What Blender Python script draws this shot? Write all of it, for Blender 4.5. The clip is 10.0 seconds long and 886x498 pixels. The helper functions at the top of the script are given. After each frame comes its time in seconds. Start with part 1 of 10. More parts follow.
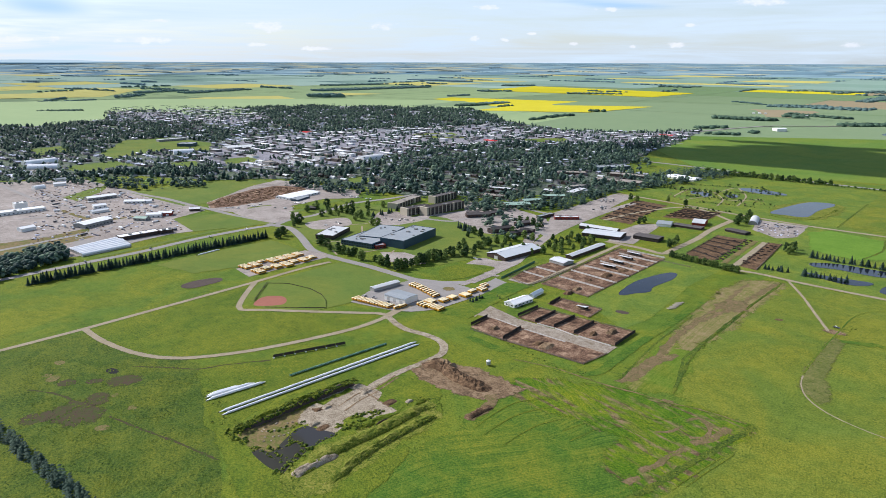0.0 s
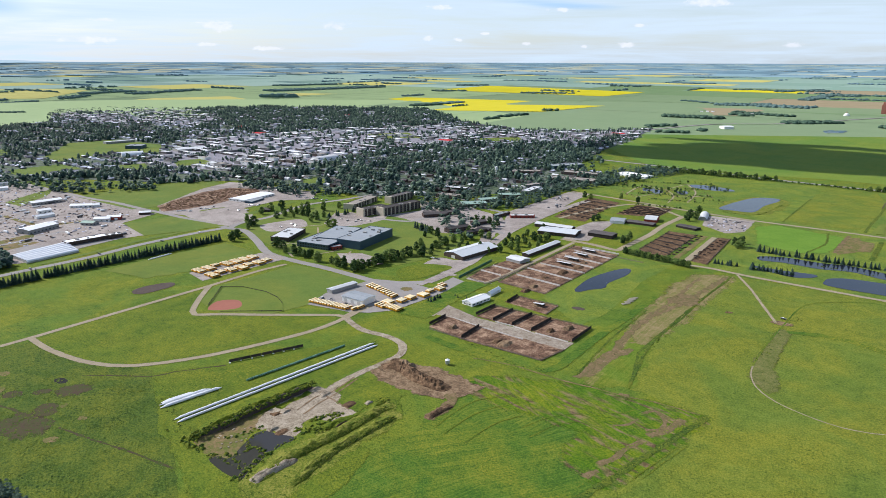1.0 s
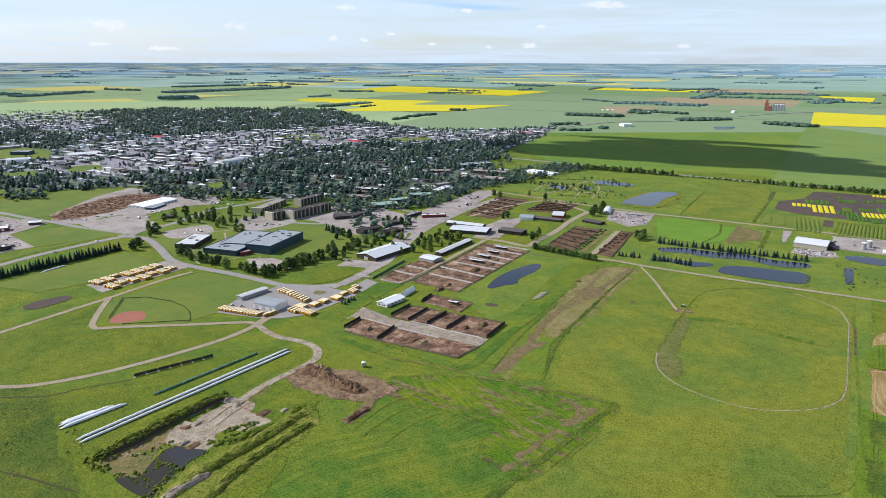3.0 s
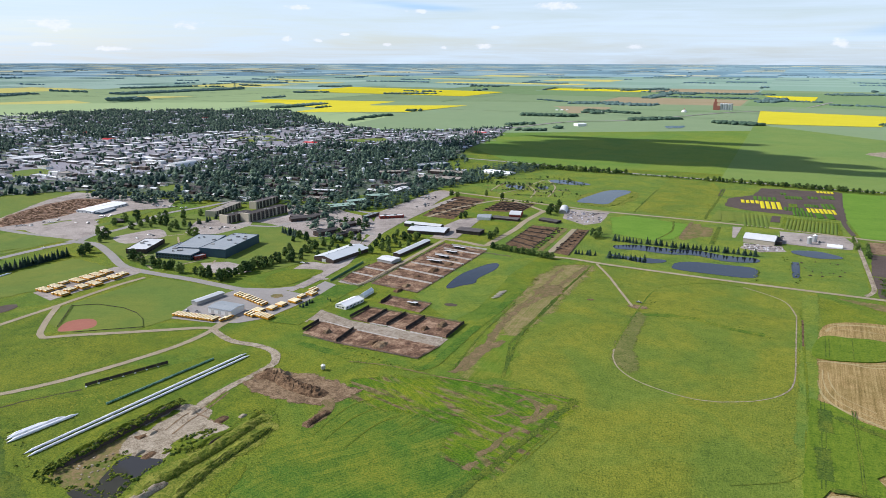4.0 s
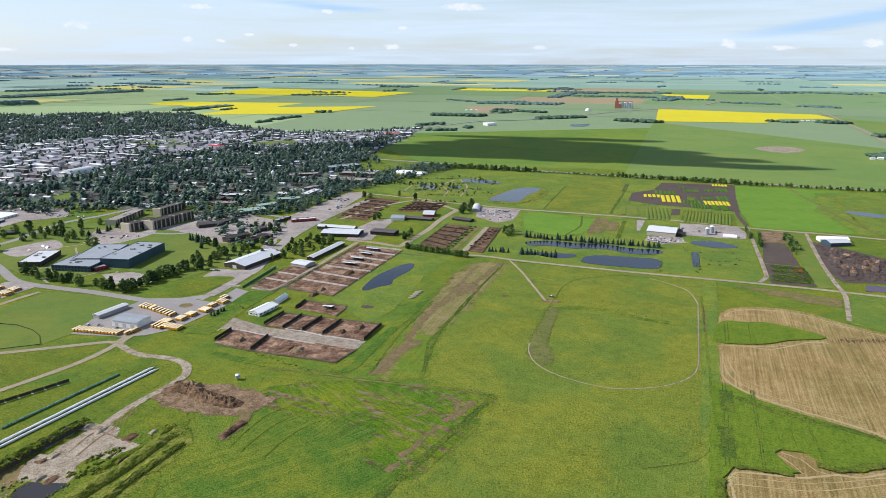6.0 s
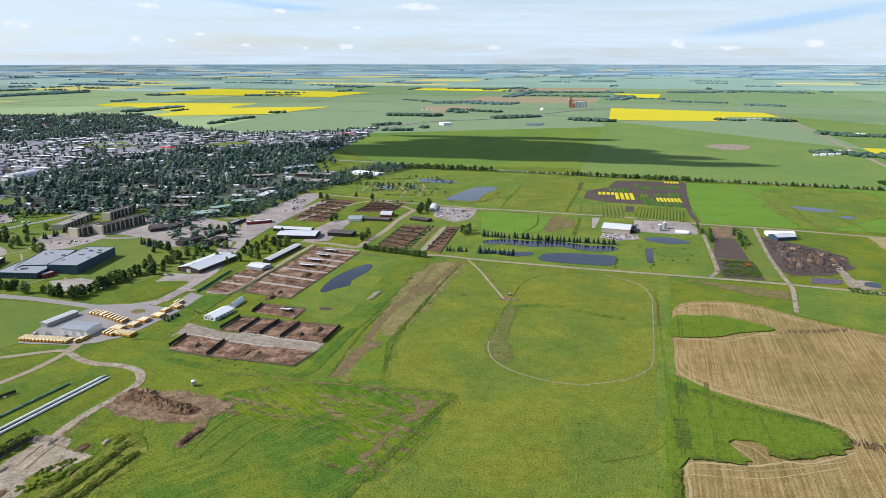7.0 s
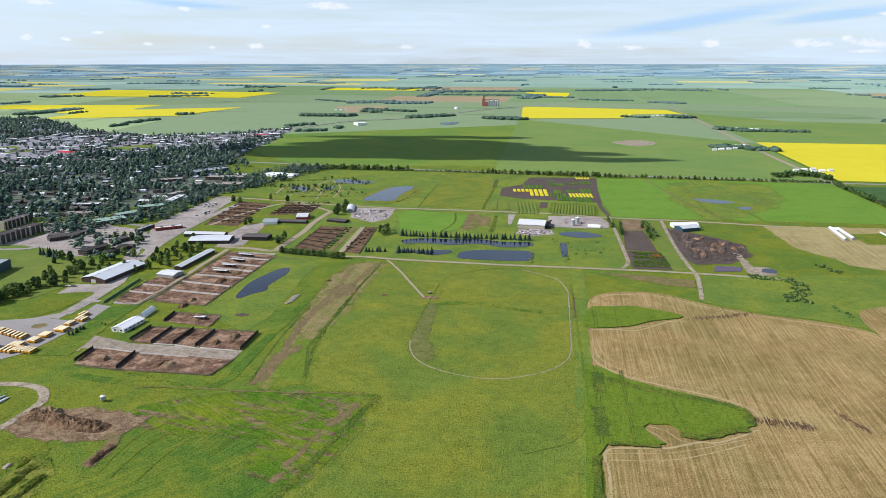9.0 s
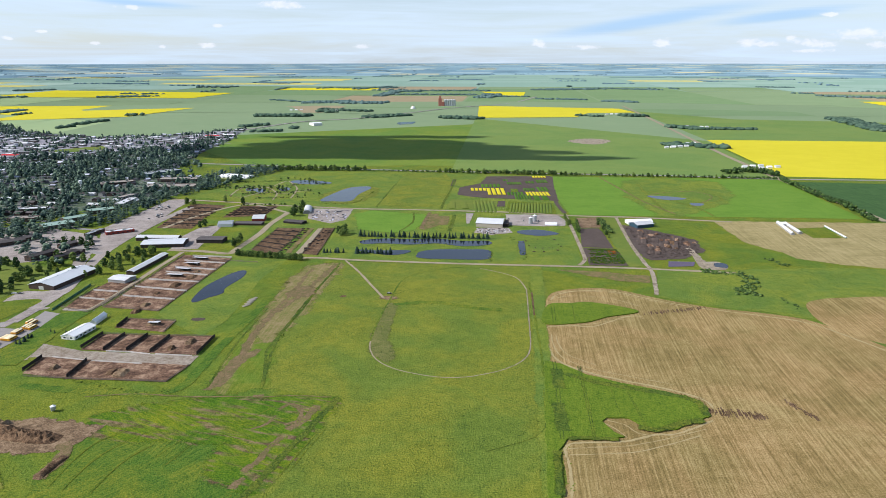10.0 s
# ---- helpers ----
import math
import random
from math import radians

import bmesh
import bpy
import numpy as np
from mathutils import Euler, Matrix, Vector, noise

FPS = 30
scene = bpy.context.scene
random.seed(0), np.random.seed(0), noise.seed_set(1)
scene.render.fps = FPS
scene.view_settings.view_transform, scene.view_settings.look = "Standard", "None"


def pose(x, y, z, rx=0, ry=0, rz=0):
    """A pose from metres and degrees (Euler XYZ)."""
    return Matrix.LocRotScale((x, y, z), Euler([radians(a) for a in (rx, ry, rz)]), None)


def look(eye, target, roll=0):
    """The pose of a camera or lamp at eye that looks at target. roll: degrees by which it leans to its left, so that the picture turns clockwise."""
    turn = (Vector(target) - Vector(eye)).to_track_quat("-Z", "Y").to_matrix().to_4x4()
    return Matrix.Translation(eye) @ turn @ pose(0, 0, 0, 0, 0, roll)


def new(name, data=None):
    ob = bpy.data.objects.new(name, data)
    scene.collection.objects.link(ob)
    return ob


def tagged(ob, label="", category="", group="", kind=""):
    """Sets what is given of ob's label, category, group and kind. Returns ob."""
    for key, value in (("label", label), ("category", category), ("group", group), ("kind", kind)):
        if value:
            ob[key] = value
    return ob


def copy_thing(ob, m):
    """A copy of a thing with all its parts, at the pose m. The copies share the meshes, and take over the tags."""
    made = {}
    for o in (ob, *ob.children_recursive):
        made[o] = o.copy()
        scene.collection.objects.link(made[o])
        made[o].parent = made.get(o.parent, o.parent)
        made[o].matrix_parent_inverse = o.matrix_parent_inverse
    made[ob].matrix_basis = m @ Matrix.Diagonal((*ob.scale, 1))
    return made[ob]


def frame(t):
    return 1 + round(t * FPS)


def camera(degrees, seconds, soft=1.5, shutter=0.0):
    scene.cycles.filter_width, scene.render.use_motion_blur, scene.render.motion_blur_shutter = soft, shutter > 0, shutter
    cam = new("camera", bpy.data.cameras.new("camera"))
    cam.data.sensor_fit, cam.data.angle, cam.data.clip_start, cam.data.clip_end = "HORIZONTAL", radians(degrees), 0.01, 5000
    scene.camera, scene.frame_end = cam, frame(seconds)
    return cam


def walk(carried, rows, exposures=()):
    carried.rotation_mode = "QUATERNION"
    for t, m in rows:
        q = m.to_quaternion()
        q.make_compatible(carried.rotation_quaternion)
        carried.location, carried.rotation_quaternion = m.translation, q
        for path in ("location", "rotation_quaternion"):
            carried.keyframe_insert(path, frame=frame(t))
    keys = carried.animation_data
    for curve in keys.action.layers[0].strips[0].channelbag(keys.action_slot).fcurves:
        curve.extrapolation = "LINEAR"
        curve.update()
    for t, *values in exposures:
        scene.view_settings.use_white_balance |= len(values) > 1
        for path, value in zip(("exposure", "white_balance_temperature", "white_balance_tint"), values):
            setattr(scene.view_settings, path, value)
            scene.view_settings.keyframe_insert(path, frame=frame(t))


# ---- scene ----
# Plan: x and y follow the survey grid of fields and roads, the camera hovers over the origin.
H = 244.0
cam = camera(64.09, 10.0, soft=0.5)
TURNS = [
    (0.0, 74.873, -0.163, 40.344),
    (0.5, 74.875, -0.135, 38.539),
    (1.0, 74.869, -0.132, 36.746),
    (1.5, 74.878, -0.114, 34.938),
    (2.0, 74.888, -0.131, 33.092),
    (2.5, 74.893, -0.131, 31.236),
    (4.0, 74.961, -0.126, 25.950),
    (4.5, 74.982, -0.114, 24.187),
    (5.0, 74.991, -0.106, 22.416),
    (5.5, 75.012, -0.076, 20.610),
    (7.0, 75.009, -0.023, 15.285),
    (7.5, 75.023, -0.017, 13.599),
    (8.0, 75.022, 0.004, 11.903),
    (8.5, 75.010, -0.008, 10.204),
    (9.0, 74.972, 0.011, 8.479),
    (9.5, 74.976, 0.018, 6.725),
    (10.0, 74.940, 0.026, 5.020),
]
walk(cam, [(t, pose(0, 0, H, rx, ry, rz)) for t, rx, ry, rz in TURNS])

# ---- light ----
SUN_UP, SUN_TO = radians(38), radians(194)  # height, and the bearing towards the sun in the plan
sun_dir = Vector((math.cos(SUN_TO) * math.cos(SUN_UP), math.sin(SUN_TO) * math.cos(SUN_UP), math.sin(SUN_UP)))
sun = new("sun", bpy.data.lights.new("sun", "SUN"))
sun.data.energy, sun.data.angle, sun.data.color = 4.4, radians(0.53), (1.0, 0.96, 0.90)
sun.matrix_world = look(sun_dir * 3000, (0, 0, 0))
scene.view_settings.exposure = 0.39
scene.view_settings.use_white_balance = True
scene.view_settings.white_balance_temperature, scene.view_settings.white_balance_tint = 6350, 13

world = bpy.data.worlds.new("sky")
scene.world = world
world.use_nodes = True
wn, wl = world.node_tree.nodes, world.node_tree.links
wn.clear()


def wnode(kind, **inputs):
    n = wn.new(kind)
    for k, v in inputs.items():
        n.inputs[k.replace("_", " ")].default_value = v
    return n


sky = wn.new("ShaderNodeTexSky")
sky.sky_type, sky.sun_disc = "NISHITA", False
sky.sun_elevation, sky.sun_rotation = SUN_UP, math.pi / 2 - SUN_TO
sky.altitude, sky.air_density, sky.dust_density = 1000, 1.0, 1.6
coord = wn.new("ShaderNodeTexCoord")
# thin high cloud: long streaks seen edge-on near the horizon, broken further up
flat = wn.new("ShaderNodeMapping")
flat.inputs["Scale"].default_value = (1.6, 1.6, 26.0)
wl.new(coord.outputs["Generated"], flat.inputs["Vector"])
veil = wnode("ShaderNodeTexNoise", Scale=2.2, Detail=7.0, Roughness=0.62, Distortion=0.6)
wl.new(flat.outputs["Vector"], veil.inputs["Vector"])
ramp = wn.new("ShaderNodeValToRGB")
ramp.color_ramp.elements[0].position, ramp.color_ramp.elements[1].position = 0.33, 0.66
wl.new(veil.outputs["Fac"], ramp.inputs["Fac"])
cover = wn.new("ShaderNodeMath")
cover.operation = "MULTIPLY_ADD"
cover.inputs[1].default_value, cover.inputs[2].default_value = 0.58, 0.42
wl.new(ramp.outputs["Color"], cover.inputs[0])
# the veil is dense towards the horizon and opens to blue higher up
split = wn.new("ShaderNodeSeparateXYZ")
wl.new(coord.outputs["Generated"], split.inputs[0])
high = wn.new("ShaderNodeMapRange")
high.inputs["From Min"].default_value, high.inputs["From Max"].default_value = 0.09, 0.36
high.inputs["To Min"].default_value, high.inputs["To Max"].default_value = 1.0, 0.22
wl.new(split.outputs[2], high.inputs["Value"])
thin = wn.new("ShaderNodeMath")
thin.operation = "MULTIPLY"
wl.new(cover.outputs[0], thin.inputs[0])
wl.new(high.outputs[0], thin.inputs[1])
mixer = wn.new("ShaderNodeMix")
mixer.data_type = "RGBA"
mixer.inputs["B"].default_value = (5.35, 6.6, 7.8, 1)
wl.new(thin.outputs[0], mixer.inputs["Factor"])
wl.new(sky.outputs["Color"], mixer.inputs["A"])
# long gaps in the veil: bearing, height over the skyline, half width and half height in degrees, slant
for bearing, up, wide, tall, slant in ((80.0, 2.62, 9.5, 0.62, -8.5), (158.5, 3.3, 3.4, 0.75, 4.0), (70.5, 2.9, 5.0, 0.45, -6.0), (118.0, 3.9, 5.0, 0.35, 3.0)):
    a, e = radians(bearing), radians(up)
    local = wn.new("ShaderNodeMapping")
    local.vector_type = "TEXTURE"
    local.inputs["Location"].default_value = (math.cos(a) * math.cos(e), math.sin(a) * math.cos(e), math.sin(e))
    local.inputs["Rotation"].default_value = (radians(slant), 0, a)
    local.inputs["Scale"].default_value = (0.5, radians(wide), radians(tall))
    wl.new(coord.outputs["Generated"], local.inputs["Vector"])
    gap = wn.new("ShaderNodeVectorMath")
    gap.operation = "LENGTH"
    wl.new(local.outputs["Vector"], gap.inputs[0])
    torn = wn.new("ShaderNodeMath")
    torn.operation = "MULTIPLY_ADD"
    torn.inputs[1].default_value = 1.2
    wl.new(veil.outputs["Fac"], torn.inputs[0])
    wl.new(gap.outputs["Value"], torn.inputs[2])
    rift = wn.new("ShaderNodeMapRange")
    rift.interpolation_type = "SMOOTHSTEP"
    rift.inputs["From Min"].default_value, rift.inputs["From Max"].default_value = 0.75, 1.75
    rift.inputs["To Min"].default_value, rift.inputs["To Max"].default_value = 0.62, 0.0
    wl.new(torn.outputs[0], rift.inputs["Value"])
    clear = wn.new("ShaderNodeMix")
    clear.data_type = "RGBA"
    clear.inputs["B"].default_value = (2.9, 5.0, 7.6, 1)
    wl.new(rift.outputs[0], clear.inputs["Factor"])
    wl.new(mixer.outputs["Result"], clear.inputs["A"])
    mixer = clear
# small fair-weather cumulus: bearing, height over the skyline, half width and half height in degrees
PUFFS = [(143.8, 2.23, 1.74, 0.50), (135.0, 2.36, 1.19, 0.41), (144.5, 0.88, 1.19, 0.18), (127.9, 1.46, 0.55, 0.27), (120.3, 1.05, 0.50, 0.18), (112.8, 0.96, 0.92, 0.23),
         (111.9, 2.35, 0.73, 0.18), (101.4, 0.95, 0.60, 0.23), (107.2, 3.88, 2.38, 0.37), (160.7, 1.18, 1.65, 0.27), (158.1, 1.14, 0.55, 0.37), (152.4, 1.13, 2.29, 0.32),
         (123.6, 1.80, 0.46, 0.14), (125.6, 1.34, 0.46, 0.18), (117.7, 3.52, 1.10, 0.23), (127.1, 3.70, 1.19, 0.27), (140.1, 0.66, 1.56, 0.23), (115.9, 0.84, 0.41, 0.18),
         (151.3, 2.51, 1.10, 0.18), (87.5, 1.05, 0.64, 0.37), (78.5, 1.13, 0.82, 0.46), (72.5, 1.16, 0.92, 0.46), (71.5, 1.00, 1.10, 0.27), (68.3, 1.05, 1.74, 0.37),
         (65.5, 1.57, 2.11, 0.50), (101.3, 0.89, 0.92, 0.27), (83.9, 0.83, 1.37, 0.23), (69.8, 1.37, 0.46, 0.27), (67.5, 2.89, 0.73, 0.18), (87.7, 1.09, 0.64, 0.41),
         (84.5, 0.88, 1.01, 0.18), (64.4, 0.86, 1.01, 0.32), (68.6, 0.52, 1.83, 0.18)]
near = None
for bearing, up, wide, tall in PUFFS:
    a, e = radians(bearing), radians(up)
    local = wn.new("ShaderNodeMapping")
    local.vector_type = "TEXTURE"
    local.inputs["Location"].default_value = (math.cos(a) * math.cos(e), math.sin(a) * math.cos(e), math.sin(e))
    local.inputs["Rotation"].default_value = (0, 0, a)
    local.inputs["Scale"].default_value = (0.5, radians(wide), radians(tall))
    wl.new(coord.outputs["Generated"], local.inputs["Vector"])
    gap = wn.new("ShaderNodeVectorMath")
    gap.operation = "LENGTH"
    wl.new(local.outputs["Vector"], gap.inputs[0])
    if near is None:
        near = gap.outputs["Value"]
    else:
        least = wn.new("ShaderNodeMath")
        least.operation = "MINIMUM"
        wl.new(near, least.inputs[0])
        wl.new(gap.outputs["Value"], least.inputs[1])
        near = least.outputs[0]
puff_map = wn.new("ShaderNodeMapping")
puff_map.inputs["Scale"].default_value = (70.0, 70.0, 130.0)
wl.new(coord.outputs["Generated"], puff_map.inputs["Vector"])
puffs = wnode("ShaderNodeTexNoise", Scale=1.0, Detail=5.0, Roughness=0.6, Distortion=0.3)
wl.new(puff_map.outputs["Vector"], puffs.inputs["Vector"])
worn = wn.new("ShaderNodeMath")
worn.operation = "MULTIPLY_ADD"
worn.inputs[1].default_value = 1.9
wl.new(puffs.outputs["Fac"], worn.inputs[0])
wl.new(near, worn.inputs[2])
body = wn.new("ShaderNodeMapRange")
body.interpolation_type = "SMOOTHSTEP"
body.inputs["From Min"].default_value, body.inputs["From Max"].default_value = 1.85, 1.2
body.inputs["To Min"].default_value, body.inputs["To Max"].default_value = 0.0, 0.75
wl.new(worn.outputs[0], body.inputs["Value"])
shade = wn.new("ShaderNodeMix")
shade.data_type = "RGBA"
shade.inputs["A"].default_value, shade.inputs["B"].default_value = (8.4, 8.5, 8.7, 1), (5.6, 6.3, 7.3, 1)
wl.new(puffs.outputs["Fac"], shade.inputs["Factor"])
heap = wn.new("ShaderNodeMix")
heap.data_type = "RGBA"
wl.new(body.outputs[0], heap.inputs["Factor"])
wl.new(mixer.outputs["Result"], heap.inputs["A"])
wl.new(shade.outputs["Result"], heap.inputs["B"])
back = wnode("ShaderNodeBackground", Strength=0.1)
wl.new(heap.outputs["Result"], back.inputs["Color"])
out = wn.new("ShaderNodeOutputWorld")
wl.new(back.outputs["Background"], out.inputs["Surface"])

# ---- materials ----


def rgb(c, a=1.0):
    return (c[0], c[1], c[2], a)


# ground covers whose fringe thins out into the next one
SOFT = {"bright weedy meadow", "pale dry stubble", "meadow grass", "pasture grass", "lush green crop", "rank dark grass", "mown lawn", "mown hay stubble", "bare brown soil", "dry worn earth", "trodden pen soil", "tilled dark soil", "half-bare dark earth",
        "tan dug earth", "pale raked swath", "pale gravel", "crusted pale spoil", "weathered asphalt", "packed yard gravel", "standing crop", "grey-green oat crop", "bright green barley crop", "streaked worn earth and grass", "young crop with worn ruts", "green broadleaf crop", "dry thinned grass", "trodden brown earth", "yellow-green weeds", "thin greyed grass"}


def surface(name, colours, big=40.0, small=2.0, rough=0.9, bump=0.0, metal=0.0, island=0.0, objectwise=0.0, contrast=0.5,
            stripes=None, coat=0.0, plan=False, fine=0.0, share=(0.32, 0.26, 0.42), tint=None, tufts=0.0, worn=None):
    """A worn surface: two or three colours broken by noise at two sizes (metres), with fine relief.
    stripes: (bearing in degrees, width, depth) of drill rows or sheet ribs; island / objectwise: change of value from
    piece to piece;
    share: weight of the large, middle and small noise; tint: two colours that multiply it in broad patches;
    tufts: how much darker scattered clumps of weeds are, their small shadows painted in;
    worn: two earth colours, bearing, width, length and share of the streaks where the cover is worn off."""
    m = bpy.data.materials.new(name)
    m.use_nodes = True
    n, l = m.node_tree.nodes, m.node_tree.links
    b = n["Principled BSDF"]
    b.inputs["Roughness"].default_value, b.inputs["Metallic"].default_value = rough, metal
    b.inputs["Specular IOR Level"].default_value = 0.5 if rough < 0.6 else 0.15 if rough < 0.85 else 0.10
    if plan:
        at = n.new("ShaderNodeAttribute")
        at.attribute_name = "plan"
        where = at.outputs["Vector"]
    else:
        where = n.new("ShaderNodeNewGeometry").outputs["Position"]

    def tex(size, detail=5.0, rgh=0.6, dist=0.0):
        t = n.new("ShaderNodeTexNoise")
        t.inputs["Scale"].default_value, t.inputs["Detail"].default_value = 1.0 / size, detail
        t.inputs["Roughness"].default_value, t.inputs["Distortion"].default_value = rgh, dist
        l.new(where, t.inputs["Vector"])
        return t.outputs["Fac"]

    def math_(op, a, c, d=None):
        q = n.new("ShaderNodeMath")
        q.operation = op
        for i, v in enumerate((a, c, d)):
            if v is None:
                continue
            if isinstance(v, (int, float)):
                q.inputs[i].default_value = v
            else:
                l.new(v, q.inputs[i])
        return q.outputs[0]

    large, middle, little = tex(big, 4.0, 0.6, 0.5), tex(math.sqrt(big * small), 4.0, 0.65), tex(small, 3.0, 0.75)
    value = math_("ADD", math_("MULTIPLY", large, share[0]), math_("ADD", math_("MULTIPLY", middle, share[1]), math_("MULTIPLY", little, share[2])))
    if stripes:
        a = radians(stripes[0])
        sep, row = n.new("ShaderNodeSeparateXYZ"), n.new("ShaderNodeCombineXYZ")
        l.new(where, sep.inputs[0])
        across = math_("ADD", math_("MULTIPLY", sep.outputs[0], -math.sin(a) / stripes[1]), math_("MULTIPLY", sep.outputs[1], math.cos(a) / stripes[1]))
        along = math_("ADD", math_("MULTIPLY", sep.outputs[0], math.cos(a) / stripes[1] / 45), math_("MULTIPLY", sep.outputs[1], math.sin(a) / stripes[1] / 45))
        if len(stripes) > 3:
            across = math_("ADD", across, math_("MULTIPLY", tex(70.0, 1.0, 0.4), stripes[3]))
        l.new(across, row.inputs[0])
        l.new(along, row.inputs[1])
        t = n.new("ShaderNodeTexNoise")
        t.inputs["Scale"].default_value, t.inputs["Detail"].default_value, t.inputs["Roughness"].default_value = 1.0, 2.0, 0.6
        l.new(row.outputs[0], t.inputs["Vector"])
        value = math_("ADD", value, math_("MULTIPLY", math_("SUBTRACT", t.outputs["Fac"], 0.5), stripes[2]))
    if island:
        g = n.new("ShaderNodeNewGeometry")
        value = math_("ADD", value, math_("MULTIPLY", math_("SUBTRACT", g.outputs["Random Per Island"], 0.5), island))
    if objectwise:
        g = n.new("ShaderNodeObjectInfo")
        value = math_("ADD", value, math_("MULTIPLY", math_("SUBTRACT", g.outputs["Random"], 0.5), objectwise))
    r = n.new("ShaderNodeValToRGB")
    e = r.color_ramp.elements
    lo, hi = 0.5 - 0.04 - 0.2 * (1 - contrast), 0.5 + 0.04 + 0.2 * (1 - contrast)
    e[0].position, e[0].color = lo, rgb(colours[0])
    e[1].position, e[1].color = hi, rgb(colours[-1])
    if len(colours) == 3:
        k = e.new(0.5)
        k.color = rgb(colours[1])
    l.new(value, r.inputs["Fac"])
    colour = r.outputs["Color"]
    if tint:
        broad = n.new("ShaderNodeValToRGB")
        broad.color_ramp.elements[0].position, broad.color_ramp.elements[0].color = 0.39, rgb(tint[0])
        broad.color_ramp.elements[1].position, broad.color_ramp.elements[1].color = 0.61, rgb(tint[1])
        l.new(tex(big * 1.5, 4.0, 0.58, 0.8), broad.inputs["Fac"])
        by = n.new("ShaderNodeMix")
        by.data_type, by.blend_type = "RGBA", "MULTIPLY"
        by.inputs["Factor"].default_value = 1.0
        l.new(colour, by.inputs["A"])
        l.new(broad.outputs["Color"], by.inputs["B"])
        colour = by.outputs["Result"]

    def step(v, lo_, hi_, top):
        q = n.new("ShaderNodeMapRange")
        q.interpolation_type = "SMOOTHSTEP"
        q.inputs["From Min"].default_value, q.inputs["From Max"].default_value, q.inputs["To Max"].default_value = lo_, hi_, top
        l.new(v, q.inputs["Value"])
        return q.outputs[0]

    if worn:
        earth0, earth1, bearing_, wide_, long_, much = worn
        turned = n.new("ShaderNodeMapping")
        turned.vector_type = "TEXTURE"
        turned.inputs["Rotation"].default_value = (0, 0, radians(bearing_))
        turned.inputs["Scale"].default_value = (long_, wide_, wide_)
        l.new(where, turned.inputs["Vector"])
        t = n.new("ShaderNodeTexNoise")
        t.inputs["Scale"].default_value, t.inputs["Detail"].default_value, t.inputs["Roughness"].default_value, t.inputs["Distortion"].default_value = 1.0, 3.0, 0.5, 0.5
        l.new(turned.outputs["Vector"], t.inputs["Vector"])
        rub = math_("ADD", t.outputs["Fac"], math_("MULTIPLY", math_("SUBTRACT", little, 0.5), 0.14))
        soil_ = n.new("ShaderNodeMix")
        soil_.data_type = "RGBA"
        soil_.inputs["A"].default_value, soil_.inputs["B"].default_value = rgb(earth0), rgb(earth1)
        l.new(step(middle, 0.4, 0.6, 1.0), soil_.inputs["Factor"])
        over = n.new("ShaderNodeMix")
        over.data_type = "RGBA"
        l.new(step(rub, 0.58 - 0.25 * much, 0.80 - 0.25 * much, 0.95), over.inputs["Factor"])
        l.new(colour, over.inputs["A"])
        l.new(soil_.outputs["Result"], over.inputs["B"])
        colour = over.outputs["Result"]
    if tufts:
        weeds = math_("MULTIPLY", step(tex(2.3, 2.0, 0.6, 0.4), 0.54, 0.66, 1.0), step(tex(34.0, 4.0, 0.6), 0.40, 0.62, tufts))
        # weed clumps darkened, with their small shadows painted into the colour
        dark = n.new("ShaderNodeMix")
        dark.data_type, dark.blend_type = "RGBA", "MULTIPLY"
        dark.inputs["B"].default_value = (0.42, 0.56, 0.55, 1)
        l.new(weeds, dark.inputs["Factor"])
        l.new(colour, dark.inputs["A"])
        colour = dark.outputs["Result"]
        value = math_("ADD", value, math_("MULTIPLY", weeds, 0.25))
    l.new(colour, b.inputs["Base Color"])
    if bump:
        bp = n.new("ShaderNodeBump")
        bp.inputs["Strength"].default_value, bp.inputs["Distance"].default_value = min(1.0, bump), fine or small * 0.45
        l.new(value, bp.inputs["Height"])
        l.new(bp.outputs["Normal"], b.inputs["Normal"])
    if name in SOFT:
        at = n.new("ShaderNodeAttribute")
        at.attribute_name = "thin"
        t = at.outputs["Fac"]
        v = math_("SUBTRACT", math_("ADD", tex(0.9, 3.0, 0.8), tex(5.0, 3.0, 0.6)), 1.0)
        rest = math_("SUBTRACT", 1.0, t)
        edge = math_("MULTIPLY_ADD", math_("MULTIPLY", v, math_("MULTIPLY", t, rest)), 6.5, rest)
        clip = math_("MULTIPLY_ADD", math_("SUBTRACT", edge, 0.5), 8.0, 0.5)
        clip.node.use_clamp = True
        l.new(clip, b.inputs["Alpha"])
    if coat:
        b.inputs["Coat Weight"].default_value = coat
    return m


M = {}
M["meadow"] = surface("meadow grass", [(0.06548, 0.1042, 0.01281), (0.1179, 0.1583, 0.0146), (0.1725, 0.1988, 0.02174)], 40, 1.5, bump=1.0, contrast=0.76, fine=1.5, share=(0.14, 0.24, 0.62), tint=((0.80, 0.92, 0.9), (1.18, 1.08, 1.0)), tufts=0.8)
M["pasture"] = surface("pasture grass", [(0.09245, 0.1272, 0.01817), (0.1534, 0.1868, 0.02352), (0.2059, 0.2286, 0.03423)], 50, 1.5, bump=1.0, contrast=0.76, fine=1.5, share=(0.14, 0.24, 0.62), tint=((0.78, 0.92, 1.0), (1.14, 1.05, 0.95)), tufts=0.7)
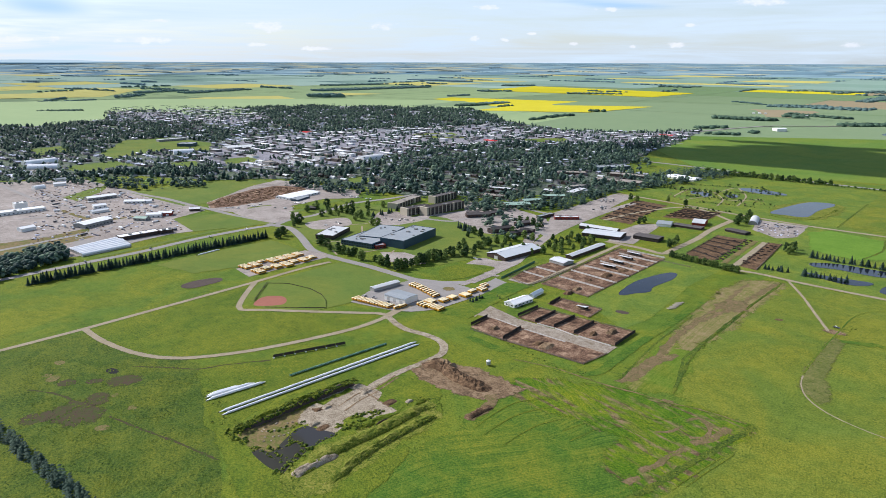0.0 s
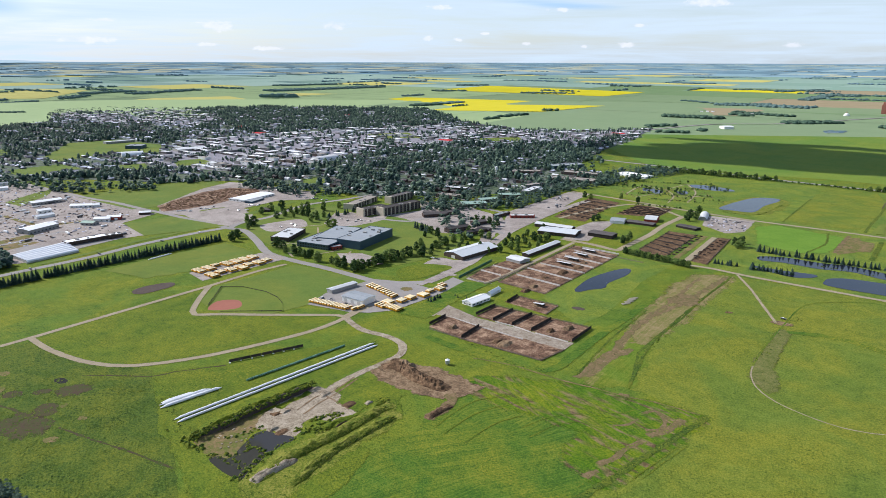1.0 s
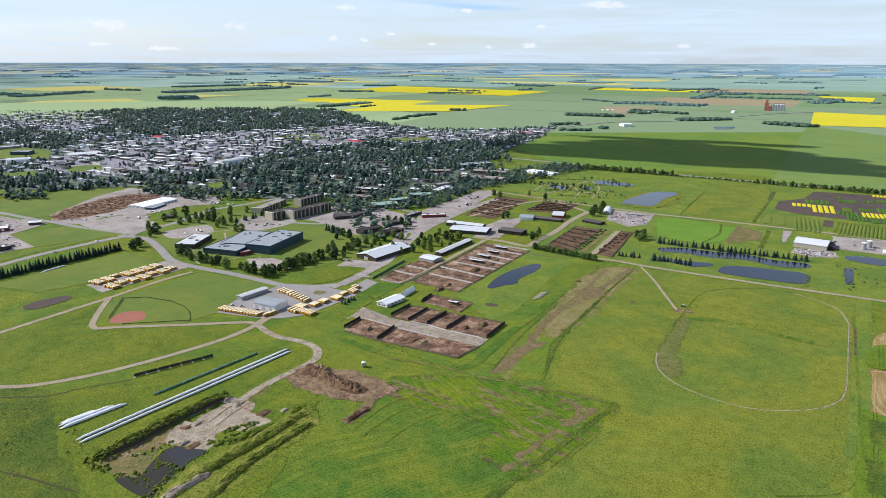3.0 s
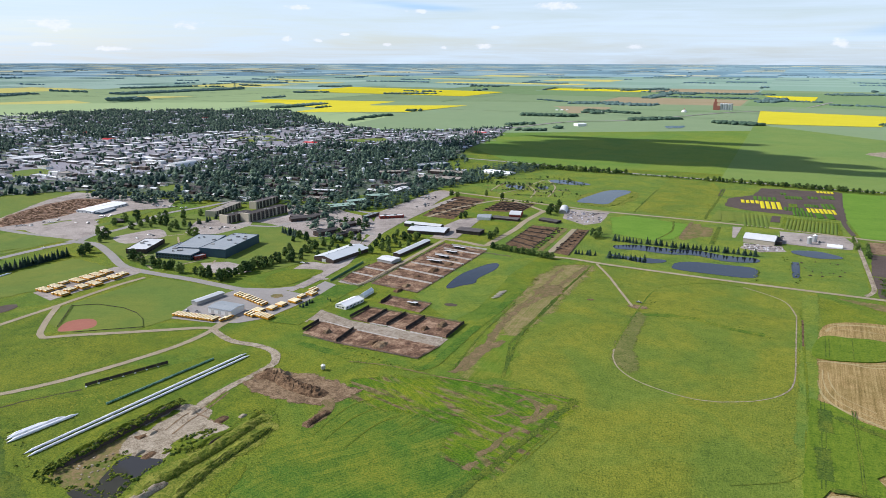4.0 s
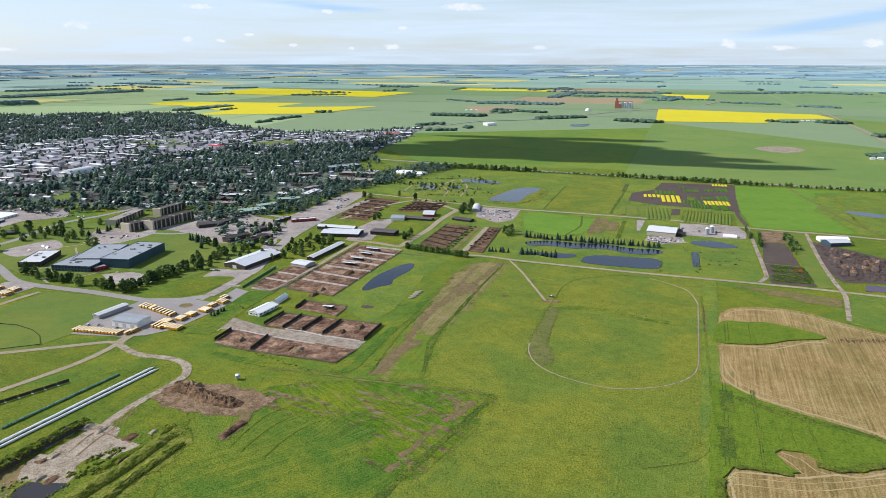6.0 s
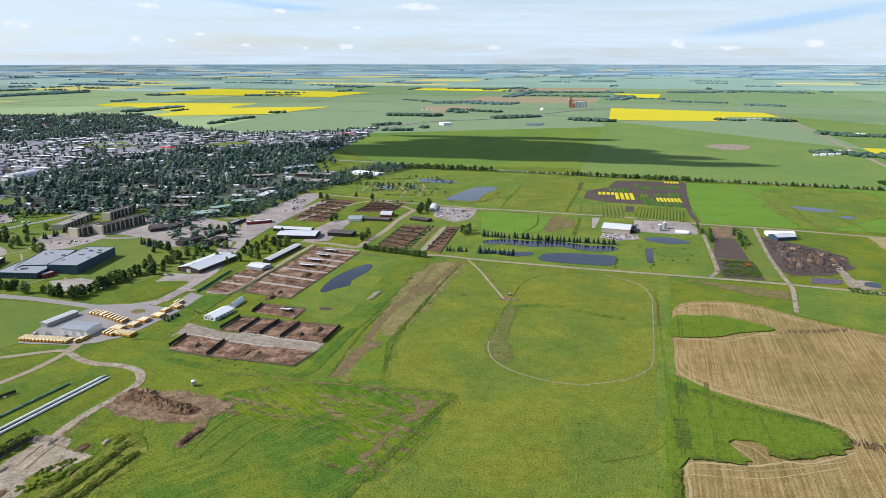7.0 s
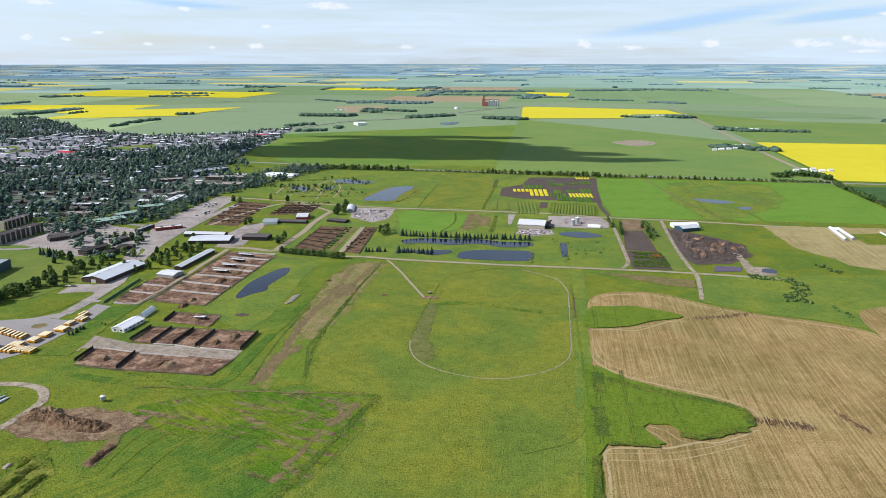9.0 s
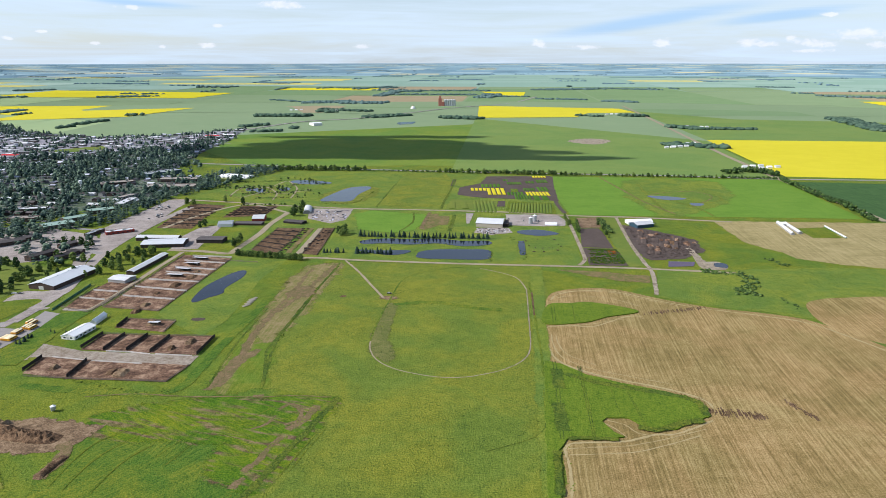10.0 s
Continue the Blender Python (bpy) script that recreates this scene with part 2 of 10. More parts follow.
M["lush"] = surface("lush green crop", [(0.0448, 0.09984, 0.0122), (0.0963, 0.1536, 0.0156), (0.1568, 0.192, 0.0224)], 34, 1.4, bump=1.0, contrast=0.74, fine=1.3, share=(0.14, 0.24, 0.62), tint=((0.74, 0.92, 1.0), (1.34, 1.12, 1.1)), stripes=(60, 1.5, 0.30, 26.0), tufts=0.4)
M["rank"] = surface("rank dark grass", [(0.04488, 0.08106, 0.01281), (0.08527, 0.1255, 0.01638), (0.1302, 0.1602, 0.02174)], 24, 1.6, bump=1.0, contrast=0.76, fine=1.8, share=(0.14, 0.24, 0.62), tint=((0.78, 0.90, 0.95), (1.26, 1.12, 1.0)), tufts=1.0)
M["rough"] = surface("bright weedy meadow", [(0.08623, 0.1352, 0.01905), (0.1407, 0.1955, 0.02858), (0.1929, 0.2371, 0.04128)], 36, 1.6, bump=1.0, contrast=0.70, fine=1.5, share=(0.14, 0.24, 0.62), tint=((0.78, 0.90, 1.0), (1.16, 1.06, 0.95)), tufts=0.8)
M["palestubble"] = surface("pale dry stubble", [(0.19, 0.165, 0.065), (0.285, 0.235, 0.105), (0.37, 0.31, 0.155)], 50, 1.4, bump=0.6, contrast=0.6, stripes=(88, 3.0, 0.3))
M["pale_roof"] = surface("pale blue-grey sheet roofing", [(0.47, 0.50, 0.53), (0.58, 0.61, 0.64)], 9, 1.2, rough=0.5, contrast=0.2, stripes=(88, 1.2, 0.06))
M["lawn"] = surface("mown lawn", [(0.08435, 0.1303, 0.02352), (0.1146, 0.1621, 0.02888), (0.1514, 0.1891, 0.0378)], 60, 2.0, bump=0.6, contrast=0.45, stripes=(20, 4, 0.10), tint=((0.9, 0.97, 1.0), (1.14, 1.03, 1.0)))
# canola yellow washed out in the colour itself, standing for haze
M["palecanola"] = surface("haze-paled canola", [(0.44, 0.41, 0.12), (0.52, 0.48, 0.16), (0.58, 0.53, 0.19)], 160, 30, contrast=0.2, plan=True)
M["crop"] = surface("standing crop", [(0.088, 0.18, 0.020), (0.115, 0.215, 0.026), (0.14, 0.235, 0.032)], 60, 3, bump=0.5, contrast=0.6, stripes=(0, 6, 0.14))
M["darkcrop"] = surface("green broadleaf crop", [(0.062, 0.116, 0.010), (0.108, 0.168, 0.014), (0.15, 0.20, 0.02)], 26, 1.6, bump=1.0, contrast=0.70, fine=1.3, share=(0.14, 0.24, 0.62), stripes=(92, 3, 0.10))
M["deepcrop"] = surface("deep green potato crop", [(0.030, 0.074, 0.022), (0.046, 0.100, 0.030), (0.064, 0.122, 0.038)], 40, 4, bump=0.5, contrast=0.5, stripes=(90, 5, 0.2))
M["canola"] = surface("flowering canola", [(0.50, 0.43, 0.010), (0.60, 0.52, 0.018), (0.66, 0.58, 0.04)], 160, 5, bump=0.3, contrast=0.15, plan=True)
M["fallow"] = surface("distant bare field", [(0.22, 0.19, 0.11), (0.28, 0.23, 0.13)], 200, 10, contrast=0.2, plan=True)
M["stubble"] = surface("mown hay stubble", [(0.1512, 0.1107, 0.0391), (0.2598, 0.1853, 0.0759), (0.3752, 0.2881, 0.1357)], 60, 1.2, bump=0.8, contrast=0.62, fine=0.9, share=(0.22, 0.22, 0.56), stripes=(89, 1.7, 0.42), tint=((0.90, 0.93, 0.86), (1.10, 1.05, 1.06)))
M["soil"] = surface("bare brown soil", [(0.05, 0.031, 0.019), (0.115, 0.070, 0.040), (0.215, 0.14, 0.084)], 10, 1.2, bump=1.0, contrast=0.75, fine=1.0)
M["dryearth"] = surface("dry worn earth", [(0.080, 0.116, 0.016), (0.150, 0.126, 0.050), (0.235, 0.158, 0.088)], 14, 1.4, bump=0.9, contrast=0.7, fine=1.0, share=(0.36, 0.30, 0.34))
M["manure"] = surface("trodden pen soil", [(0.048, 0.028, 0.019), (0.15, 0.088, 0.058), (0.34, 0.235, 0.16)], 14, 1.6, bump=1.0, contrast=0.72, fine=1.0, share=(0.44, 0.26, 0.30))
M["alley"] = surface("stained alley concrete", [(0.15, 0.115, 0.082), (0.26, 0.22, 0.175), (0.36, 0.32, 0.275)], 12, 1.5, bump=0.6, contrast=0.66)
M["blacksoil"] = surface("tilled dark soil", [(0.055, 0.042, 0.037), (0.085, 0.066, 0.058), (0.12, 0.095, 0.082)], 30, 1.5, bump=0.8, contrast=0.3)
M["patch"] = surface("half-bare dark earth", [(0.045, 0.085, 0.010), (0.066, 0.056, 0.028), (0.075, 0.046, 0.038)], 6, 1.2, bump=0.9, contrast=0.7)
M["tanearth"] = surface("tan dug earth", [(0.085, 0.058, 0.036), (0.185, 0.125, 0.074), (0.29, 0.21, 0.135)], 9, 1.2, bump=1.0, contrast=0.75, fine=1.0)
M["oat"] = surface("grey-green oat crop", [(0.118, 0.19, 0.0476), (0.142, 0.216, 0.0561), (0.166, 0.238, 0.0663)], 160, 6, bump=0.3, contrast=0.3, stripes=(0, 9, 0.1), tint=((0.92, 0.97, 0.95), (1.1, 1.03, 1.0)))
M["barley"] = surface("bright green barley crop", [(0.092, 0.165, 0.022), (0.122, 0.195, 0.030), (0.155, 0.22, 0.042)], 120, 5, bump=0.4, contrast=0.35, stripes=(88, 8, 0.14), tint=((0.86, 0.96, 1.0), (1.16, 1.04, 0.95)))
M["wornstrip"] = surface("streaked worn earth and grass", [(0.066, 0.120, 0.010), (0.115, 0.165, 0.018), (0.165, 0.20, 0.03)], 22, 1.3, bump=0.9, contrast=0.7, fine=1.2, share=(0.2, 0.26, 0.54), stripes=(93, 1.4, 0.22), tint=((0.88, 1.0, 0.9), (1.2, 1.05, 1.05)), worn=((0.15, 0.105, 0.055), (0.29, 0.20, 0.115), 93, 11.0, 150.0, 0.44))
M["headland"] = surface("young crop with worn ruts", [(0.0448, 0.104, 0.006), (0.0963, 0.16, 0.008), (0.1568, 0.2, 0.012)], 34, 1.4, bump=1.0, contrast=0.74, fine=1.3, share=(0.14, 0.24, 0.62), tint=((0.74, 0.92, 1.0), (1.34, 1.12, 1.1)), stripes=(150, 1.5, 0.30, 26.0), worn=((0.10, 0.062, 0.038), (0.23, 0.155, 0.095), 165, 6.0, 30.0, 0.46))
M["drywash"] = surface("dry thinned grass", [(0.105, 0.130, 0.022), (0.185, 0.160, 0.062), (0.27, 0.205, 0.11)], 16, 1.3, bump=0.8, contrast=0.7, fine=1.1, share=(0.28, 0.28, 0.44), stripes=(93, 1.6, 0.2))
M["streak"] = surface("trodden brown earth", [(0.092, 0.104, 0.025), (0.150, 0.112, 0.056), (0.225, 0.155, 0.092)], 9, 1.2, bump=0.9, contrast=0.7, fine=1.0)
M["weeds"] = surface("yellow-green weeds", [(0.062, 0.098, 0.012), (0.150, 0.176, 0.022), (0.25, 0.235, 0.055)], 12, 1.3, bump=1.0, contrast=0.74, fine=1.5, share=(0.22, 0.28, 0.50), tufts=0.8)
M["thin_grass"] = surface("thin greyed grass", [(0.08064, 0.1103, 0.022), (0.1322, 0.1418, 0.0396), (0.1904, 0.1764, 0.0682)], 14, 1.3, bump=1.0, contrast=0.72, fine=1.3, share=(0.24, 0.28, 0.48), tufts=0.8)
# hay colour lifted to paint in the haze beyond the town
M["hay"] = surface("haze-paled hay meadow", [(0.1836, 0.27, 0.08625), (0.2214, 0.306, 0.1092), (0.2592, 0.336, 0.1323)], 200, 20, contrast=0.3, plan=True)
# blue raised in the yard colours to paint haze over the town
M["yards"] = surface("haze-blued town yards and drives", [(0.04, 0.07, 0.033), (0.085, 0.115, 0.0675), (0.2, 0.195, 0.24)], 30, 6, contrast=0.6)
M["swath"] = surface("pale raked swath", [(0.29, 0.23, 0.11), (0.40, 0.33, 0.18)], 8, 0.8, contrast=0.5)
M["plotgreen"] = surface("dense plot crop", [(0.05, 0.12, 0.012), (0.07, 0.155, 0.016)], 12, 1.0, bump=0.5, contrast=0.4, objectwise=0.5)
# greens lightened to paint in the haze of the middle distance
M["belt"] = surface("haze-lightened middle trees", [(0.0378, 0.0728, 0.054), (0.0621, 0.1092, 0.075), (0.0918, 0.1456, 0.096)], 20, 4, island=0.3, contrast=0.3)
M["gravel"] = surface("pale gravel", [(0.2, 0.1649, 0.1109), (0.29, 0.2444, 0.1716), (0.375, 0.322, 0.2332)], 18, 0.8, bump=0.4, contrast=0.35)
M["spoil"] = surface("crusted pale spoil", [(0.13, 0.10, 0.07), (0.28, 0.235, 0.175), (0.40, 0.35, 0.28)], 10, 0.9, bump=1.0, contrast=0.7)
M["asphalt"] = surface("weathered asphalt", [(0.19, 0.18, 0.172), (0.26, 0.245, 0.235), (0.32, 0.30, 0.29)], 30, 1.0, rough=0.85, bump=0.15, contrast=0.2)
M["yard"] = surface("packed yard gravel", [(0.1802, 0.1554, 0.1411), (0.2935, 0.2583, 0.2374), (0.3862, 0.3486, 0.3226)], 45, 1.6, bump=0.3, contrast=0.66)
# paving pushed towards blue, haze put into the colour
M["street"] = surface("haze-blued town paving", [(0.1577, 0.1555, 0.1786), (0.2316, 0.2257, 0.2558), (0.3154, 0.306, 0.3456)], 40, 3, contrast=0.3)
M["clay"] = surface("red infield clay", [(0.26, 0.10, 0.075), (0.33, 0.135, 0.10)], 14, 1, contrast=0.2)
M["white_roof"] = surface("white sheet roofing", [(0.72, 0.73, 0.74), (0.84, 0.85, 0.86)], 8, 1, rough=0.45, contrast=0.1, stripes=(49, 1.0, 0.05), objectwise=0.2)
M["grey_roof"] = surface("galvanised sheet roofing", [(0.46, 0.475, 0.49), (0.62, 0.635, 0.65)], 8, 1, rough=0.55, contrast=0.1, objectwise=0.3)
M["blue_roof"] = surface("flat blue-grey roof membrane", [(0.22, 0.25, 0.275), (0.31, 0.34, 0.37)], 12, 1.5, rough=0.8, contrast=0.3)
M["dark_roof"] = surface("dark shingle roof", [(0.06, 0.055, 0.055), (0.11, 0.10, 0.10)], 5, 0.6, contrast=0.2, objectwise=0.5)
M["tan_roof"] = surface("ballasted flat roof", [(0.22, 0.195, 0.17), (0.33, 0.30, 0.27)], 9, 1.0, rough=0.9, contrast=0.3, objectwise=0.3)
M["green_roof"] = surface("pale green sheet roof", [(0.22, 0.33, 0.27), (0.33, 0.45, 0.38)], 8, 1, rough=0.5, contrast=0.1)
M["white_wall"] = surface("white painted cladding", [(0.66, 0.66, 0.64), (0.80, 0.80, 0.78)], 6, 1, rough=0.6, contrast=0.2)
M["blue_wall"] = surface("teal-blue wall panel", [(0.016, 0.048, 0.075), (0.026, 0.066, 0.098)], 10, 1, rough=0.55, contrast=0.1)
M["brown_wall"] = surface("brown board wall", [(0.05, 0.036, 0.032), (0.09, 0.066, 0.056)], 6, 0.8, contrast=0.3)
M["brick_wall"] = surface("dark brown brick wall", [(0.075, 0.062, 0.054), (0.12, 0.098, 0.084)], 5, 0.5, contrast=0.3, objectwise=0.5)
M["tan_wall"] = surface("tan sheet wall", [(0.38, 0.34, 0.27), (0.48, 0.43, 0.34)], 6, 1, contrast=0.2)
M["grey_wall"] = surface("grey concrete wall", [(0.22, 0.22, 0.21), (0.33, 0.325, 0.31)], 6, 1, contrast=0.3, objectwise=0.4)
M["red_wall"] = surface("barn-red boards", [(0.22, 0.04, 0.03), (0.30, 0.065, 0.05)], 5, 0.6, contrast=0.2)
M["red_cloth"] = surface("red sheet roof", [(0.42, 0.03, 0.04), (0.55, 0.06, 0.06)], 8, 1, contrast=0.2)
M["glass"] = surface("dark window glass", [(0.02, 0.028, 0.035), (0.035, 0.045, 0.055)], 8, 2, rough=0.12, contrast=0.1)
M["door"] = surface("pale door sheet", [(0.40, 0.40, 0.38), (0.52, 0.52, 0.5)], 3, 0.5, rough=0.6)
M["fence_wood"] = surface("weathered fence boards", [(0.13, 0.11, 0.09), (0.21, 0.18, 0.15)], 4, 0.5, contrast=0.4, objectwise=0.4)
M["black_wood"] = surface("dark stained boards", [(0.035, 0.03, 0.028), (0.07, 0.06, 0.055)], 4, 0.5, contrast=0.4, objectwise=0.3)
M["pale_rail"] = surface("pale concrete trough", [(0.46, 0.44, 0.41), (0.64, 0.62, 0.58)], 4, 0.5, contrast=0.4)
M["bus_yellow"] = surface("school bus yellow paint", [(0.62, 0.28, 0.012), (0.72, 0.35, 0.02)], 5, 0.5, rough=0.35, contrast=0.1, coat=0.3)
M["bus_roof"] = surface("sun-bleached bus roof", [(0.72, 0.56, 0.28), (0.80, 0.70, 0.46)], 3, 0.5, rough=0.4, contrast=0.1, objectwise=0.4)
M["rubber"] = surface("black tyre rubber", [(0.015, 0.015, 0.016), (0.03, 0.03, 0.03)], 2, 0.2)
M["paint"] = surface("vehicle paint", [(0.04, 0.045, 0.055), (0.32, 0.31, 0.31), (0.75, 0.75, 0.75)], 900, 400, rough=0.3, objectwise=1.3, contrast=0.6, coat=0.4)
M["film"] = surface("white silage film", [(0.64, 0.66, 0.70), (0.82, 0.84, 0.86)], 5, 0.8, rough=0.35, bump=0.4, contrast=0.3)
M["green_film"] = surface("green bale wrap", [(0.05, 0.16, 0.10), (0.12, 0.26, 0.18)], 5, 0.8, rough=0.4, bump=0.3, objectwise=0.8)
M["steel"] = surface("galvanised bin steel", [(0.36, 0.38, 0.40), (0.50, 0.52, 0.54)], 3, 0.4, rough=0.4, metal=0.5, contrast=0.1)
# red lightened and dulled to paint in the haze before it
M["elevator_red"] = surface("haze-dulled red elevator cladding", [(0.34, 0.13, 0.10), (0.42, 0.17, 0.13)], 12, 2, contrast=0.1)
M["bark"] = surface("grey bark", [(0.06, 0.048, 0.038), (0.13, 0.105, 0.085)], 1, 0.2, contrast=0.4)
M["leaf"] = surface("broadleaf foliage", [(0.026, 0.056, 0.014), (0.070, 0.120, 0.028), (0.145, 0.20, 0.046)], 5, 0.7, rough=0.7, island=0.4, objectwise=0.6, contrast=0.4)
# leaf greens carry a painted blue haze
M["townleaf"] = surface("haze-blued dark town foliage", [(0.01952, 0.04291, 0.03932), (0.05368, 0.09533, 0.07508), (0.122, 0.1787, 0.118)], 6, 1.2, rough=0.7, island=0.7, contrast=0.4)
M["needle"] = surface("spruce foliage", [(0.0115, 0.0276, 0.02142), (0.0253, 0.0529, 0.0378), (0.0529, 0.0897, 0.06048)], 4, 0.5, rough=0.8, island=0.2, objectwise=0.2, contrast=0.4)
M["scrub"] = surface("scrub foliage", [(0.030, 0.060, 0.012), (0.082, 0.120, 0.016), (0.165, 0.190, 0.024)], 4, 0.7, island=0.6, contrast=0.3)
# far woods with haze painted in, bluer the farther they stand
M["hazewood"] = surface("distant woodland", [(0.078, 0.1404, 0.1323), (0.1014, 0.1664, 0.1566), (0.1248, 0.1924, 0.1782)], 90, 15, island=0.2, contrast=0.3)
M["hazebluewood"] = surface("haze-blue distant woodland", [(0.125, 0.205, 0.25), (0.14, 0.23, 0.275), (0.155, 0.25, 0.295)], 90, 15, island=0.2, contrast=0.3)
# town roofs and walls, with some haze blue mixed into each tone
M["roofs"] = surface("haze-blued mixed town roofs", [(0.06, 0.05974, 0.07316), (0.2, 0.2009, 0.236), (0.6, 0.618, 0.7316)], 900, 500, rough=0.7, island=0.9, contrast=0.1)
M["walls"] = surface("haze-blued mixed town walls", [(0.1, 0.0867, 0.084), (0.25, 0.2397, 0.2408), (0.55, 0.5508, 0.5824)], 900, 500, rough=0.8, island=0.95, contrast=0.1)
M["bigroofs"] = surface("flat shop roofs", [(0.20, 0.20, 0.205), (0.42, 0.42, 0.43), (0.78, 0.79, 0.80)], 900, 500, rough=0.6, island=0.95, contrast=0.1)
M["flower"] = surface("orange-red flowers", [(0.10, 0.09, 0.015), (0.45, 0.10, 0.02), (0.55, 0.16, 0.03)], 3, 0.5, contrast=0.6)
M["cloud"] = surface("cumulus", [(0.86, 0.87, 0.89), (0.92, 0.92, 0.93)], 60, 15)
water = bpy.data.materials.new("pond water")
water.use_nodes = True
wb = water.node_tree.nodes["Principled BSDF"]
wb.inputs["Base Color"].default_value, wb.inputs["Roughness"].default_value, wb.inputs["IOR"].default_value = (0.012, 0.016, 0.027, 1), 0.03, 1.33
wv = water.node_tree.nodes.new("ShaderNodeTexNoise")
wv.inputs["Scale"].default_value = 0.8
wb2 = water.node_tree.nodes.new("ShaderNodeBump")
wb2.inputs["Strength"].default_value, wb2.inputs["Distance"].default_value = 0.05, 0.05
water.node_tree.links.new(water.node_tree.nodes.new("ShaderNodeNewGeometry").outputs["Position"], wv.inputs["Vector"])
water.node_tree.links.new(wv.outputs["Fac"], wb2.inputs["Height"])
water.node_tree.links.new(wb2.outputs["Normal"], wb.inputs["Normal"])
M["water"] = water
M["mudwater"] = water.copy()
M["mudwater"].node_tree.nodes["Principled BSDF"].inputs["Base Color"].default_value = (0.036, 0.034, 0.032, 1)
M["redwater"] = water.copy()
M["redwater"].node_tree.nodes["Principled BSDF"].inputs["Base Color"].default_value = (0.07, 0.03, 0.055, 1)

# ---- building kit ----
FLAT = 4200.0  # the land is level out to here; past it the sheet rises gently to the horizon


def bowl(x, y, h=0.0):
    """Far land is drawn in along the line of sight, so that the horizon lies within five kilometres."""
    d = math.hypot(x, y)
    if d <= FLAT:
        return Vector((x, y, h))
    k = (FLAT + 650.0 * (1 - FLAT / d)) / d
    return Vector((x * k, y * k, H + (h - H) * k))


def mesh_object(name, verts, faces, mats, smooth=False, slots=None):
    me = bpy.data.meshes.new(name)
    me.from_pydata([tuple(v) for v in verts], [], [tuple(f) for f in faces])
    for m in mats:
        me.materials.append(m)
    if slots is not None:
        me.polygons.foreach_set("material_index", slots)
    if smooth:
        me.polygons.foreach_set("use_smooth", [True] * len(me.polygons))
    me.update()
    return new(name, me)


def part(name, bm, material, parent, label=""):
    me = bpy.data.meshes.new(name)
    bm.to_mesh(me)
    bm.free()
    me.materials.append(material)
    ob = new(name, me)
    ob.parent = parent
    return tagged(ob, label) if label else ob


def thing(name, label, category, group="", at=(0, 0, 0), turn=0.0):
    ob = new(name)
    ob.matrix_basis = pose(*at, 0, 0, turn)
    return tagged(ob, label, category, group)


def plan_attribute(ob, pts):
    a = ob.data.attributes.new("plan", "FLOAT_VECTOR", "POINT")
    a.data.foreach_set("vector", np.array(pts, dtype=np.float32).ravel())


LAYERS = [0]


def lifted(z, d):
    """Sheets far off lie higher, clear of the quarter sections under them."""
    return (z + 0.34 * min(1.0, max(0.0, (d - 2500) / 900))) * max(1.0, d / 1500)



def layer(z):
    """Each sheet lies a hair above the one laid before it."""
    LAYERS[0] += 1
    return 0.5 * z + 0.0005 * LAYERS[0]


def smooth_line(pts, closed=False, step=6.0):
    """Points along a Catmull-Rom curve through pts."""
    n, res = len(pts), []
    for i in range(n if closed else n - 1):
        g = [Vector(pts[(i + k) % n] if closed else pts[min(max(i + k, 0), n - 1)]) for k in (-1, 0, 1, 2)]
        m = max(1, int((g[2] - g[1]).length / step))
        for j in range(m):
            t = j / m
            res.append(0.5 * (2 * g[1] + (g[2] - g[0]) * t + (2 * g[0] - 5 * g[1] + 4 * g[2] - g[3]) * t * t
                              + (3 * g[1] - g[0] - 3 * g[2] + g[3]) * t ** 3))
    if not closed:
        res.append(Vector(pts[-1]))
    return res


def thin_attribute(ob, values):
    a = ob.data.attributes.new("thin", "FLOAT", "POINT")
    a.data.foreach_set("value", np.array(values, dtype=np.float32))


